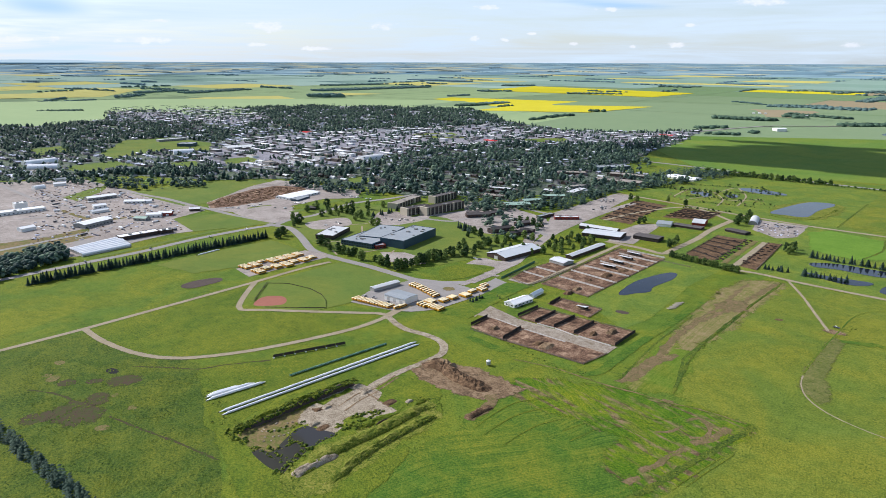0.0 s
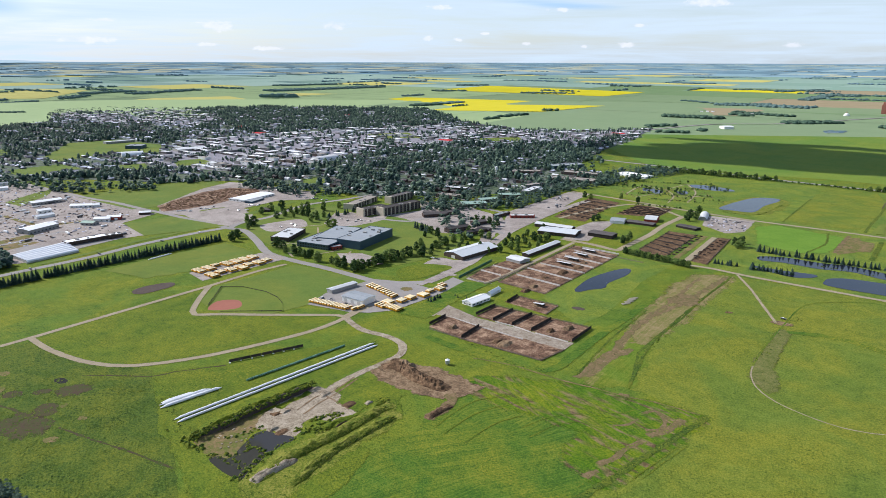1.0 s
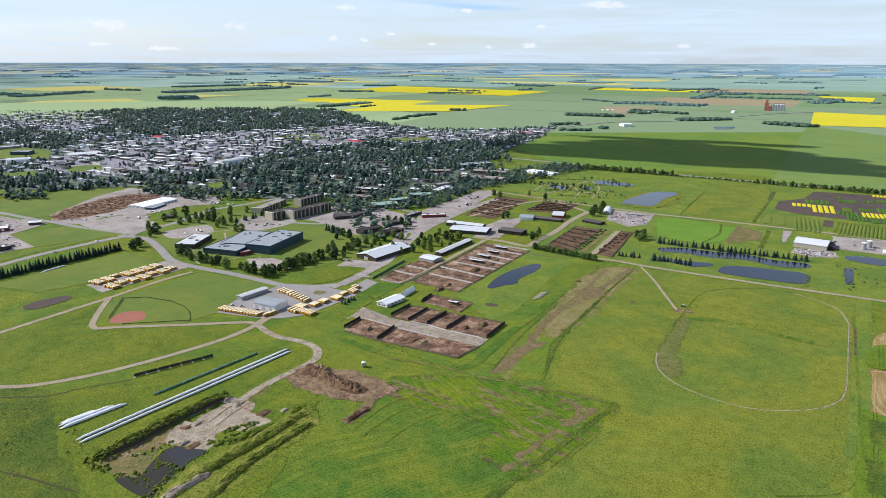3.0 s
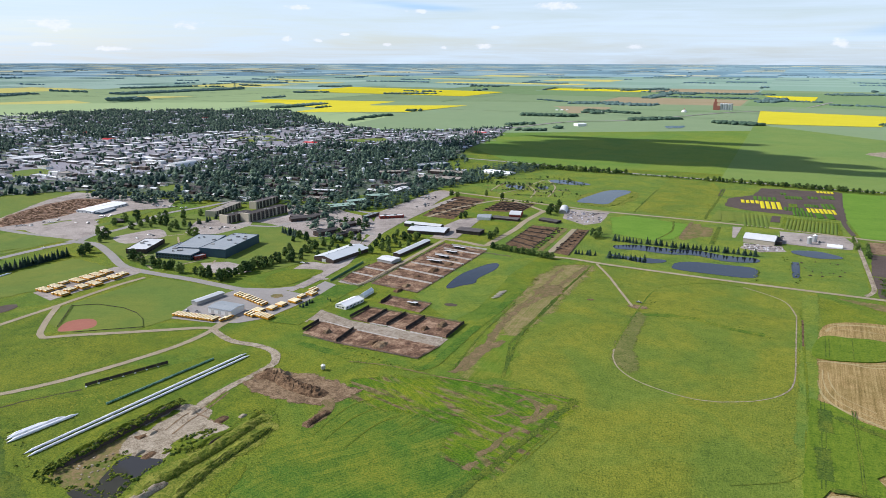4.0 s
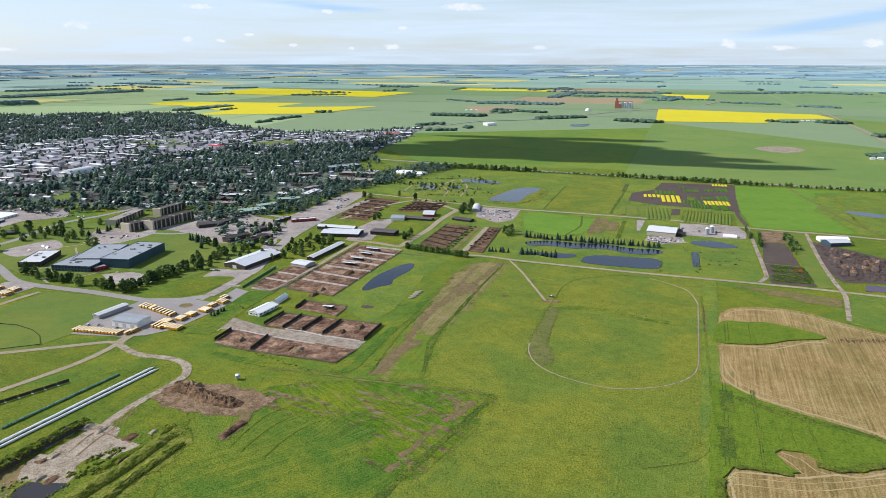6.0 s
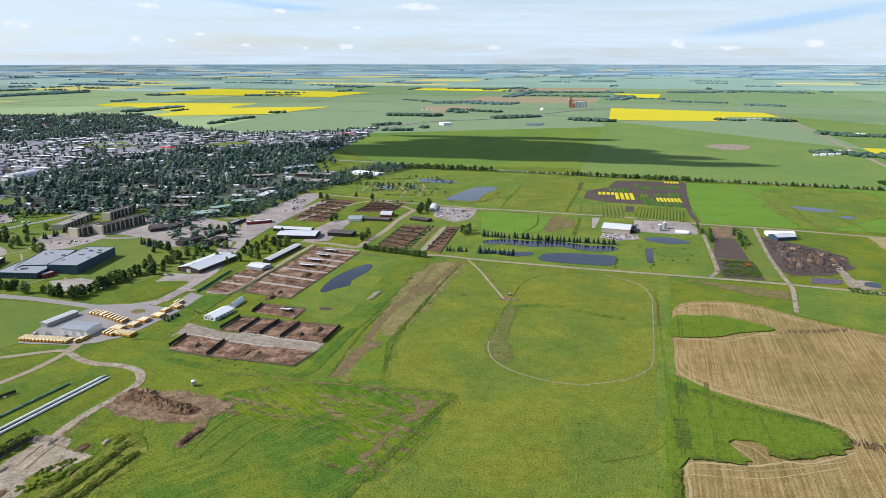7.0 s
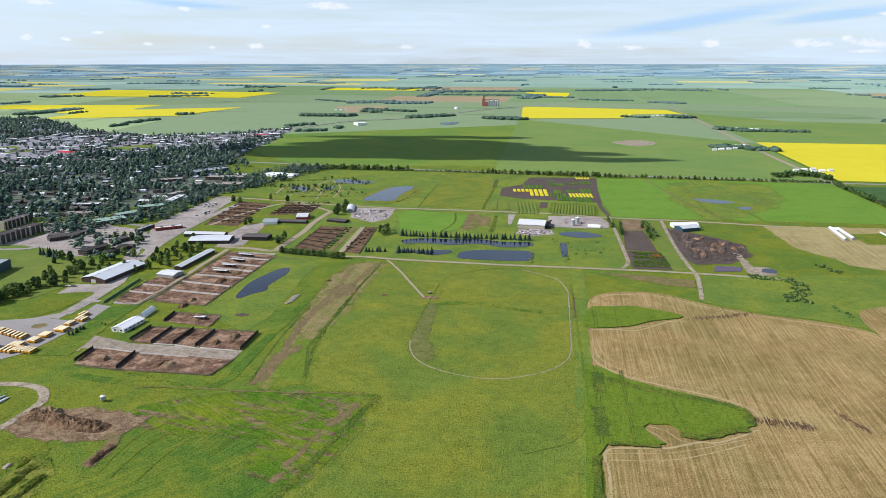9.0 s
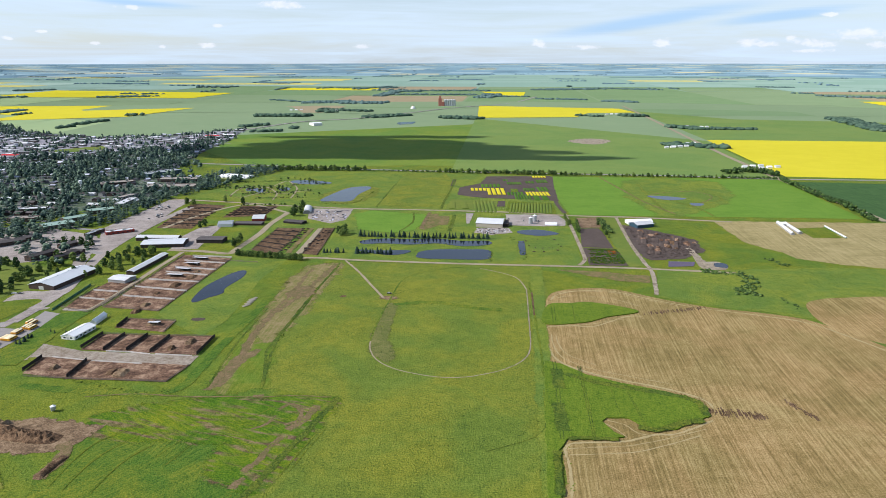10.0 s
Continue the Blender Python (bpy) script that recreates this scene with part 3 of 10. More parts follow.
def sheet(name, pts, z, mat, curved=False, ragged=0.0, step=6.0, label="", kind="structure", category="ground", skirt=0.0, fringe=None, lift=True):
    """A parcel of ground inside an outline; ragged: how far in metres its edge wanders; fringe: width over which it thins out."""
    z = layer(z)
    if fringe is None:
        fringe = 0.0 if skirt or mat.name not in SOFT else max(0.9, ragged * 1.3)
    if curved:
        line = smooth_line(pts, True, step)
    else:
        line = []
        for i, p in enumerate(pts):
            q = Vector(pts[(i + 1) % len(pts)])
            p = Vector(p)
            m = max(1, int((q - p).length / step)) if ragged or (q.length > FLAT * 0.9) else 1
            line += [p.lerp(q, j / m) for j in range(m)]
    if ragged:
        line = [p + Vector((noise.noise((p.x / 14, p.y / 14, z)) + 0.5 * noise.noise((p.x / 4, p.y / 4, 7)),
                            noise.noise((p.x / 14, p.y / 14, z + 40)) + 0.5 * noise.noise((p.x / 4, p.y / 4, 90)))) * ragged * 1.6 for p in line]
    n = len(line)
    area = sum(line[k - 1].x * line[k].y - line[k].x * line[k - 1].y for k in range(n))
    bm = bmesh.new()
    vs = [bm.verts.new((p.x, p.y, 0)) for p in line]
    f = bm.faces.new(vs)
    f.normal_update()
    if f.normal.z < 0:
        f.normal_flip()
    bmesh.ops.triangulate(bm, faces=[f])
    side, outer = set(), set()
    if skirt:
        rim = bmesh.ops.extrude_edge_only(bm, edges=[e for e in bm.edges if e.is_boundary])
        side = {v for v in rim["geom"] if isinstance(v, bmesh.types.BMVert)}
    if fringe:
        ring = []
        for k in range(n):
            d = line[(k + 1) % n] - line[k - 1]
            out = Vector((d.y, -d.x)) if area > 0 else Vector((-d.y, d.x))
            out = out.normalized() if out.length > 0 else Vector((0, 0))
            q = line[k] + out * fringe
            ring.append(bm.verts.new((q.x, q.y, 0)))
        outer = set(ring)
        for k in range(n):
            g = (vs[k - 1], ring[k - 1], ring[k], vs[k])
            bm.faces.new(g if area > 0 else g[::-1])
    bm.verts.ensure_lookup_table()
    plan = [v.co.copy() for v in bm.verts]
    thin = [1.0 if v in outer else 0.0 for v in bm.verts]
    for v in bm.verts:
        d = math.hypot(v.co.x, v.co.y)
        v.co = bowl(v.co.x, v.co.y, 0.05 if v in side else lifted(z - 0.0002 if v in outer else z, d if lift else min(d, 2500)) + skirt)
    ob = part(name, bm, mat, None)
    plan_attribute(ob, plan)
    if fringe:
        thin_attribute(ob, thin)
    return tagged(ob, label, category, "", kind)


def strip(name, pts, width, z, mat, curved=True, step=6.0, label="", wander=0.0, category="road", fringe=None):
    """A road, path or ditch along a line, thinning out at its edges."""
    z = layer(z)
    line = smooth_line(pts, False, step) if curved else [Vector(p) for p in pts]
    fringe = min(width * 0.6, 0.7 + 0.7 * wander) if fringe is None else fringe
    verts, faces, thin = [], [], []
    for i, p in enumerate(line):
        d = (line[min(i + 1, len(line) - 1)] - line[max(i - 1, 0)]).normalized()
        side = Vector((-d.y, d.x))
        for s, f in ((1, 1), (1, 0), (-1, 0), (-1, 1)):
            q = p + side * s * (width / 2 + fringe * (f - 0.5) + wander * noise.noise((p.x / 9, p.y / 9, 3.0 + 5 * s)))
            verts.append(bowl(q.x, q.y, lifted(z - 0.0002 * f, q.length)))
            thin.append(float(f))
        if i:
            a = 4 * i
            faces += [(a - 4 + k, a - 3 + k, a + 1 + k, a + k) for k in range(3)]
    ob = mesh_object(name, verts, faces, [mat])
    plan_attribute(ob, verts)
    thin_attribute(ob, thin)
    return tagged(ob, label, category, "", "structure")


def add_box(bm, x0, x1, y0, y1, z0, z1, bevel=0.0):
    vs = [bm.verts.new(c) for c in ((x0, y0, z0), (x1, y0, z0), (x1, y1, z0), (x0, y1, z0), (x0, y0, z1), (x1, y0, z1), (x1, y1, z1), (x0, y1, z1))]
    fs = [bm.faces.new([vs[i] for i in f]) for f in ((3, 2, 1, 0), (4, 5, 6, 7), (0, 1, 5, 4), (1, 2, 6, 5), (2, 3, 7, 6), (3, 0, 4, 7))]
    if bevel:
        es = {e for f in fs for e in f.edges}
        bmesh.ops.bevel(bm, geom=list(es), offset=bevel, segments=1, affect="EDGES")
    return vs


def box(x0, x1, y0, y1, z0, z1, bevel=0.0):
    bm = bmesh.new()
    add_box(bm, x0, x1, y0, y1, z0, z1, bevel)
    return bm


def add_tube(bm, p, q, r0, r1, sides=8, cap=True):
    p, q = Vector(p), Vector(q)
    d = (q - p).normalized()
    u = d.orthogonal().normalized()
    w = d.cross(u)
    rings = []
    for c, r in ((p, r0), (q, r1)):
        rings.append([bm.verts.new(c + (u * math.cos(2 * math.pi * k / sides) + w * math.sin(2 * math.pi * k / sides)) * r) for k in range(sides)])
    for k in range(sides):
        bm.faces.new((rings[0][k], rings[0][(k + 1) % sides], rings[1][(k + 1) % sides], rings[1][k]))
    if cap:
        bm.faces.new(rings[0][::-1])
        bm.faces.new(rings[1])


def tube(p, q, r0, r1, sides=8):
    bm = bmesh.new()
    add_tube(bm, p, q, r0, r1, sides)
    return bm


def rect3(a, b, c):
    """Centre, length along the front, depth and bearing of a building from three ground corners: front left, front right, right back."""
    a, b, c = Vector(a), Vector(b), Vector(c)
    if (c - b).length > (b - a).length:
        d = (c - b).normalized()
        u = Vector((d.y, -d.x))
        length, depth = abs((a - b).dot(u)), (c - b).length
    else:
        u = (b - a).normalized()
        d = Vector((-u.y, u.x))
        length, depth = (b - a).length, abs((c - b).dot(d))
    mid = b - u * length / 2 + d * depth / 2
    return mid, length, depth, math.degrees(math.atan2(u.y, u.x))


def gable_prism(L, D, z0, z1, rise, along, over=0.0, thick=0.0):
    """Walls under a gable (thick 0) or the two roof slabs over them."""
    bm = bmesh.new()
    if along == "y":
        P = lambda s, t, z: (s, t, z)
        A, B = L / 2, D / 2
    else:
        P = lambda s, t, z: (t, s, z)
        A, B = D / 2, L / 2
    if thick == 0:
        prof = [(-A, z0), (A, z0), (A, z1), (0, z1 + rise), (-A, z1)]
        ends = [[bm.verts.new(P(s, t, z)) for s, z in prof] for t in (-B, B)]
    else:
        k = rise / A
        e = A + over
        prof = [(-e, z1 - over * k + 0.02), (0, z1 + rise + 0.02), (e, z1 - over * k + 0.02), (e, z1 - over * k + thick), (0, z1 + rise + thick), (-e, z1 - over * k + thick)]
        ends = [[bm.verts.new(P(s, t, z)) for s, z in prof] for t in (-B - over, B + over)]
    n = len(prof)
    for i in range(n):
        bm.faces.new((ends[0][i], ends[0][(i + 1) % n], ends[1][(i + 1) % n], ends[1][i]))
    bm.faces.new(ends[0][::-1])
    bm.faces.new(ends[1])
    bmesh.ops.recalc_face_normals(bm, faces=bm.faces)
    return bm


def arch_prism(L, D, r0, along, rise, thick):
    """A half-round roof shell over a span; its ends stay open for the end walls."""
    bm = bmesh.new()
    A, B = (L / 2, D / 2) if along == "y" else (D / 2, L / 2)
    P = (lambda s, t, z: (s, t, z)) if along == "y" else (lambda s, t, z: (t, s, z))
    n = 12
    arc = [(-math.cos(math.pi * i / n), math.sin(math.pi * i / n)) for i in range(n + 1)]
    prof = [(c * (A + thick), r0 + s * (rise + thick)) for c, s in arc] + [(c * A, r0 + s * rise) for c, s in arc[::-1]]
    if thick == 0:
        prof = [(-A, 0.0), (A, 0.0)] + [(c * A, r0 + s * rise) for c, s in arc[::-1]]
    ends = [[bm.verts.new(P(s, t, z)) for s, z in prof] for t in (-B, B)]
    m = len(prof)
    for i in range(m):
        bm.faces.new((ends[0][i], ends[0][(i + 1) % m], ends[1][(i + 1) % m], ends[1][i]))
    bm.faces.new(ends[0][::-1])
    bm.faces.new(ends[1])
    bmesh.ops.recalc_face_normals(bm, faces=bm.faces)
    return bm


def openings(root, L, D, specs, name, mat, inset=0.06):
    """specs: (side, along, bottom, width, height); side f, b, l or r."""
    for side, u, z, w, h in specs:
        if side in "fb":
            y = -D / 2 if side == "f" else D / 2
            bm = box(u - w / 2, u + w / 2, y - inset, y + inset, z, z + h)
        else:
            x = -L / 2 if side == "l" else L / 2
            bm = box(x - inset, x + inset, u - w / 2, u + w / 2, z, z + h)
        part(name, bm, mat, root)


FOOT = []


def clear_of_buildings(x, y, margin=5.0):
    for cx, cy, a, b, t in FOOT:
        if abs(x - cx) + abs(y - cy) < 150:
            u, w = (x - cx) * math.cos(t) + (y - cy) * math.sin(t), (y - cy) * math.cos(t) - (x - cx) * math.sin(t)
            if abs(u) < a + margin and -b - 2.5 * margin < w < b + margin:
                return False
    return True


def building(name, label, corners, eave, shape, wall, roof, rise=2.0, storeys=0, pitch=4.0, doors=(), units=0, category="building", group="", base=0.06, over=0.5):
    mid, L, D, turn = rect3(*corners)
    root = thing(name, label, category, group, (mid.x, mid.y, base), turn)
    FOOT.append((mid.x, mid.y, L / 2, D / 2, radians(turn)))
    seed = random.Random(int(mid.x * 7 + mid.y * 13))
    if shape == "flat":
        part("wall", box(-L / 2, L / 2, -D / 2, D / 2, 0, eave), M[wall], root)
        part("roof", box(-L / 2 + 0.3, L / 2 - 0.3, -D / 2 + 0.3, D / 2 - 0.3, eave + 0.004, eave + 0.15), M[roof], root)
        rim = bmesh.new()
        for u in (-1, 1):
            add_box(rim, u * L / 2 - 0.18, u * L / 2 + 0.18, -D / 2 - 0.18, D / 2 + 0.18, eave - 0.3, eave + 0.55)
            add_box(rim, -L / 2 + 0.2, L / 2 - 0.2, u * D / 2 - 0.18, u * D / 2 + 0.18, eave - 0.3, eave + 0.55)
        part("parapet", rim, M[wall], root)
        for k in range(units):
            x, y, s = seed.uniform(-0.4, 0.4) * L, seed.uniform(-0.4, 0.4) * D, seed.uniform(1.0, 2.6)
            part("roof_unit", box(x - s, x + s, y - s * 0.7, y + s * 0.7, eave + 0.15, eave + 0.15 + seed.uniform(0.9, 1.9), 0.08), M["grey_wall"], root)
    elif shape in ("gx", "gy"):
        part("wall", gable_prism(L, D, 0, eave, rise, shape[1]), M[wall], root)
        part("roof", gable_prism(L, D, 0, eave, rise, shape[1], over, 0.25), M[roof], root)
        B = (D if shape == "gy" else L) / 2 + over
        bm = box(-0.25, 0.25, -B, B, eave + rise + 0.2, eave + rise + 0.36) if shape == "gy" else box(-B, B, -0.25, 0.25, eave + rise + 0.2, eave + rise + 0.36)
        part("ridge_cap", bm, M[roof], root)
        for k in range(units):
            x, y = (0, (k + 0.5) / units * D - D / 2) if shape == "gy" else ((k + 0.5) / units * L - L / 2, 0)
            part("roof_vent", tube((x, y, eave + rise), (x, y, eave + rise + 1.0), 0.45, 0.45, 8), M["steel"], root)
    else:
        along = shape[1]
        part("wall", arch_prism(L - 0.1, D - 0.1, eave, along, rise, 0), M[wall], root)
        part("roof", arch_prism(L, D, eave, along, rise, 0.15), M[roof], root)
    specs = []
    for s in range(storeys):
        z = 1.0 + s * 3.3
        if z + 1.5 > eave:
            break
        for side, span in (("f", L), ("b", L), ("l", D), ("r", D)):
            n = max(1, int(span / pitch / (1 if side in "fr" else 2.5)))
            for i in range(n):
                specs.append((side, (i + 0.5) / n * span - span / 2, z, min(2.4, span / n * 0.62), 1.5))
    openings(root, L, D, specs, "window", M["glass"])
    openings(root, L, D, [(s, u, 0.05, w, h) for s, u, w, h in doors], "door", M["door"], 0.09)
    return root


# ---- plants ----
def ico(sub=1):
    bm = bmesh.new()
    bmesh.ops.create_icosphere(bm, subdivisions=sub, radius=1.0)
    v = np.array([x.co[:] for x in bm.verts])
    f = np.array([[w.index for w in x.verts] for x in bm.faces])
    bm.free()
    return v, f


ICO = ico(1)
BALL = ico(2)


def clumps(rng, centres, radii, flat=0.8, rough=0.3):
    vs, fs = [], []
    for c, r in zip(centres, radii):
        v = ICO[0] * (1 + rng.uniform(-rough, rough, (len(ICO[0]), 1)))
        a = rng.uniform(0, 6.28)
        rot = np.array([[math.cos(a), -math.sin(a), 0], [math.sin(a), math.cos(a), 0], [0, 0, 1]])
        fs.append(ICO[1] + sum(len(x) for x in vs))
        vs.append((v @ rot) * r * np.array([1, 1, flat]) + c)
    return np.vstack(vs), np.vstack(fs)


def broadleaf_crown(seed, height=11.0, n=84, leaves=200, slim=1.0):
    rng = np.random.default_rng(seed)
    R = height * 0.40 * slim
    cs, rs = [], []
    for k in range(n):
        h = rng.uniform(0.0, 1.0)
        w = R * (math.sin(math.pi * (0.20 + 0.76 * h)) ** 0.7)
        a, d = rng.uniform(0, 6.28), w * rng.uniform(0.2, 1.0)
        cs.append((d * math.cos(a) + 0.12 * R * math.sin(seed), d * math.sin(a), height * (0.14 + 0.76 * h)))
        rs.append(height * rng.uniform(0.05, 0.12) * (1.1 - 0.35 * h))
    v, f = clumps(rng, cs, rs)
    quads, lv = [], []
    for k in range(leaves):
        i = rng.integers(0, n)
        d = rng.normal(size=3)
        d /= np.linalg.norm(d)
        p = np.array(cs[i]) + d * rs[i] * rng.uniform(0.95, 1.25)
        u = np.cross(d, rng.normal(size=3))
        u /= np.linalg.norm(u)
        w = np.cross(d, u) * 0.7 + d * 0.4
        s = rng.uniform(0.22, 0.5) * height / 11
        b = len(v) + 4 * k
        lv += [p - u * s, p + w * s, p + u * s, p - w * s]
        quads.append((b, b + 1, b + 2, b + 3))
    return np.vstack([v, np.array(lv)]), [tuple(x) for x in f] + quads


def trunk_mesh(seed, height=11.0, limbs=5):
    rng = np.random.default_rng(seed + 500)
    bm = bmesh.new()
    t = height * 0.026
    add_tube(bm, (0, 0, -0.3), (0.05 * height * 0.2, 0, height * 0.34), t, t * 0.7, 7)
    add_tube(bm, (0.01 * height, 0, height * 0.33), (0, 0.02 * height, height * 0.72), t * 0.7, t * 0.22, 6)
    for k in range(limbs):
        a, z = 6.28 * k / limbs + rng.uniform(-0.4, 0.4), height * rng.uniform(0.24, 0.5)
        r = height * rng.uniform(0.16, 0.26)
        add_tube(bm, (0.01 * height, 0, z), (r * math.cos(a), r * math.sin(a), z + r * rng.uniform(0.7, 1.2)), t * 0.4, t * 0.12, 5)
    return bm


def spruce_crown(seed, height=11.0, tiers=11, spokes=9, radius=0.20):
    rng = np.random.default_rng(seed)
    vs, fs = [], []
    for k in range(tiers):
        h = k / (tiers - 1)
        z, r = height * (0.07 + 0.87 * h), height * radius * (1.0 - h) ** 0.85 + 0.18
        drop = height * 0.075
        b = len(vs)
        vs.append((0, 0, z + drop * 1.1))
        off = rng.uniform(0, 6.28)
        for s in range(2 * spokes):
            a = off + math.pi * s / spokes
            q = r * (rng.uniform(0.85, 1.15) if s % 2 == 0 else rng.uniform(0.42, 0.62))
            vs.append((q * math.cos(a), q * math.sin(a), z - (drop if s % 2 == 0 else drop * 0.2) * rng.uniform(0.5, 1.2)))
        for s in range(2 * spokes):
            fs.append((b, b + 1 + s, b + 1 + (s + 1) % (2 * spokes)))
    vs.append((0, 0, height * 1.02))
    return np.array(vs), fs


def small_tree(seed, kind):
    """A light model for the far town and woods."""
    rng = np.random.default_rng(seed + 900)
    if kind == "spruce":
        v, f = spruce_crown(seed, 1.0, 4, 5, 0.19)
        return v, [tuple(x) for x in f]
    n = 5
    cs = [(0.22 * math.cos(k * 2.4) * rng.uniform(0.5, 1.2), 0.2 * math.sin(k * 2.4) * rng.uniform(0.5, 1.2), 0.34 + 0.42 * k / n * rng.uniform(0.8, 1.3)) for k in range(n)]
    v, f = clumps(rng, cs, rng.uniform(0.17, 0.27, n), 0.85, 0.28)
    return v, [tuple(x) for x in f]


def scattered(name, label, models, places, mat, category, far=False):
    """Many copies of light models joined into one object. places: x, y, height, model."""
    V, F, base = [], [], 0
    models = [(np.asarray(v), np.array(f)) for v, f in models]
    for x, y, h, k, *base_z in places:
        v, f = models[k % len(models)]
        a = (x * 12.9 + y * 78.2) % 6.28
        c, s = math.cos(a) * h, math.sin(a) * h
        p = np.stack([v[:, 0] * c - v[:, 1] * s + x, v[:, 0] * s + v[:, 1] * c + y, v[:, 2] * h + (base_z[0] if base_z else 0.0)], 1)
        if far:
            d = np.hypot(p[:, 0], p[:, 1])
            sc = np.where(d > FLAT, (FLAT + 650.0 * (1 - FLAT / np.maximum(d, 1))) / np.maximum(d, 1), 1.0)
            p = np.stack([p[:, 0] * sc, p[:, 1] * sc, H + (p[:, 2] - H) * sc], 1)
        V.append(p)
        F.append(f + base)
        base += len(v)
    V, F = np.vstack(V), np.vstack(F)
    me = bpy.data.meshes.new(name)
    me.vertices.add(len(V))
    me.vertices.foreach_set("co", V.astype(np.float32).ravel())
    me.loops.add(F.size)
    me.loops.foreach_set("vertex_index", F.astype(np.int32).ravel())
    me.polygons.add(len(F))
    me.polygons.foreach_set("loop_start", np.arange(0, F.size, F.shape[1], dtype=np.int32))
    me.materials.append(mat)
    me.update(calc_edges=True)
    ob = new(name, me)
    return tagged(ob, label, category, "", "stuff")


def tree_model(name, label, crown, trunk, leafmat, group):
    root = thing(name, label, "tree", group, (0, 0, -500), 0)
    ob = mesh_object("crown", crown[0], crown[1], [leafmat])
    ob.parent = root
    part("trunk", trunk, M["bark"], root)
    return root


TREES = {
    "broadleaf": [tree_model("broadleaf_tree", "leafy green poplar tree with a rounded crown in grass", broadleaf_crown(s, 11, 84, 200, sl), trunk_mesh(s), M["leaf"], "campus trees")
                  for s, sl in ((1, 0.82), (2, 0.98), (3, 0.66), (4, 0.88))],
    "spruce": [tree_model("spruce_tree", "dark green conical spruce tree standing in grass", spruce_crown(s, 11, 12, 9, rr), tube((0, 0, -0.3), (0, 0, 9.5), 0.22, 0.05, 7), M["needle"], "spruce trees")
               for s, rr in ((11, 0.35), (12, 0.40), (13, 0.31))],
}
USED = set()


def plant(kind, x, y, h, label="", group=""):
    """One tree; the models themselves become the first trees that are planted."""
    rng = random.Random(int(x * 31 + y * 17))
    i = rng.randrange(len(TREES[kind]))
    src = TREES[kind][i]
    m = pose(x, y, 0, 0, 0, rng.uniform(0, 360)) @ Matrix.Diagonal((h / 11 * rng.uniform(0.9, 1.15), h / 11 * rng.uniform(0.9, 1.15), h / 11, 1))
    if (kind, i) in USED:
        ob = copy_thing(src, Matrix.Identity(4))
    else:
        USED.add((kind, i))
        ob = src
    ob.matrix_basis = m
    return tagged(ob, label, "", group)


def tree_row(kind, a, b, n, h, spread=1.5, group="", label=""):
    rng = random.Random(n * 7 + int(a[0]))
    for i in range(n):
        t = (i + rng.uniform(-0.25, 0.25)) / max(1, n - 1)
        plant(kind, a[0] + (b[0] - a[0]) * t + rng.uniform(-spread, spread), a[1] + (b[1] - a[1]) * t + rng.uniform(-spread, spread), h * rng.uniform(0.78, 1.18), label, group)


def inside(p, poly):
    r, n = False, len(poly)
    for i in range(n):
        (x0, y0), (x1, y1) = poly[i], poly[(i + 1) % n]
        if (y0 > p[1]) != (y1 > p[1]) and p[0] < (x1 - x0) * (p[1] - y0) / (y1 - y0) + x0:
            r = not r
    return r


def mound(name, line, width, height, mat, z=0.05, label="", category="earth", rough=0.35, step=3.0, seed=1, kind="", cut=None):
    """A lumpy bank or heap along a line."""
    pts = smooth_line(line, False, step) if len(line) > 1 else [Vector(line[0]) + Vector((k - 2.0, 0)) * width / 6 for k in range(5)]
    n, vs, fs = 14, [], []
    for i, p in enumerate(pts):
        d = (pts[min(i + 1, len(pts) - 1)] - pts[max(i - 1, 0)]).normalized()
        side = Vector((-d.y, d.x))
        t = i / (len(pts) - 1)
        taper = min(1.0, math.sin(math.pi * min(max(t, 0.0), 1.0)) * 2.2 + 0.02)
        for k in range(n + 1):
            u = k / n * 2 - 1
            q = p + side * u * width / 2 * (0.75 + 0.25 * taper)
            prof = ((1 - u * u) ** 0.8 if cut is None else min(1.0, (u + 1) / 1.1) if u < 0.35 else 0.0 if u > 0.75 else 0.85) * taper
            h = height * prof * (1 + rough * (noise.noise((q.x / 5, q.y / 5, seed)) + 0.8 * noise.noise((q.x / 1.7, q.y / 1.7, seed + 9))))
            edge = 1 + 0.25 * noise.noise((q.x / 6, q.y / 6, seed + 3))
            q = p + (q - p) * edge
            vs.append((q.x, q.y, z + max(0.0, h) - (0.4 if k in (0, n) else 0)))
    for i in range(len(pts) - 1):
        for k in range(n):
            a = i * (n + 1) + k
            fs.append((a, a + n + 1, a + n + 2, a + 1))
    slots = [1 if cut and (i % n) >= 11 else 0 for i in range(len(fs))]
    ob = mesh_object(name, vs, [f[::-1] for f in fs], [mat, cut or mat], slots=slots)
    return tagged(ob, label, category, "", kind)


def dots(rng, pts, width, gap, h0, h1, z=None):
    """Places along a line, for scattered()."""
    line, res = smooth_line(pts, False, gap), []
    for p in line:
        for k in range(max(1, int(width / gap))):
            res.append((p.x + rng.uniform(-width, width) / 2, p.y + rng.uniform(-width, width) / 2, rng.uniform(h0, h1), rng.randrange(9)) + ((rng.uniform(*z),) if z else ()))
    return res


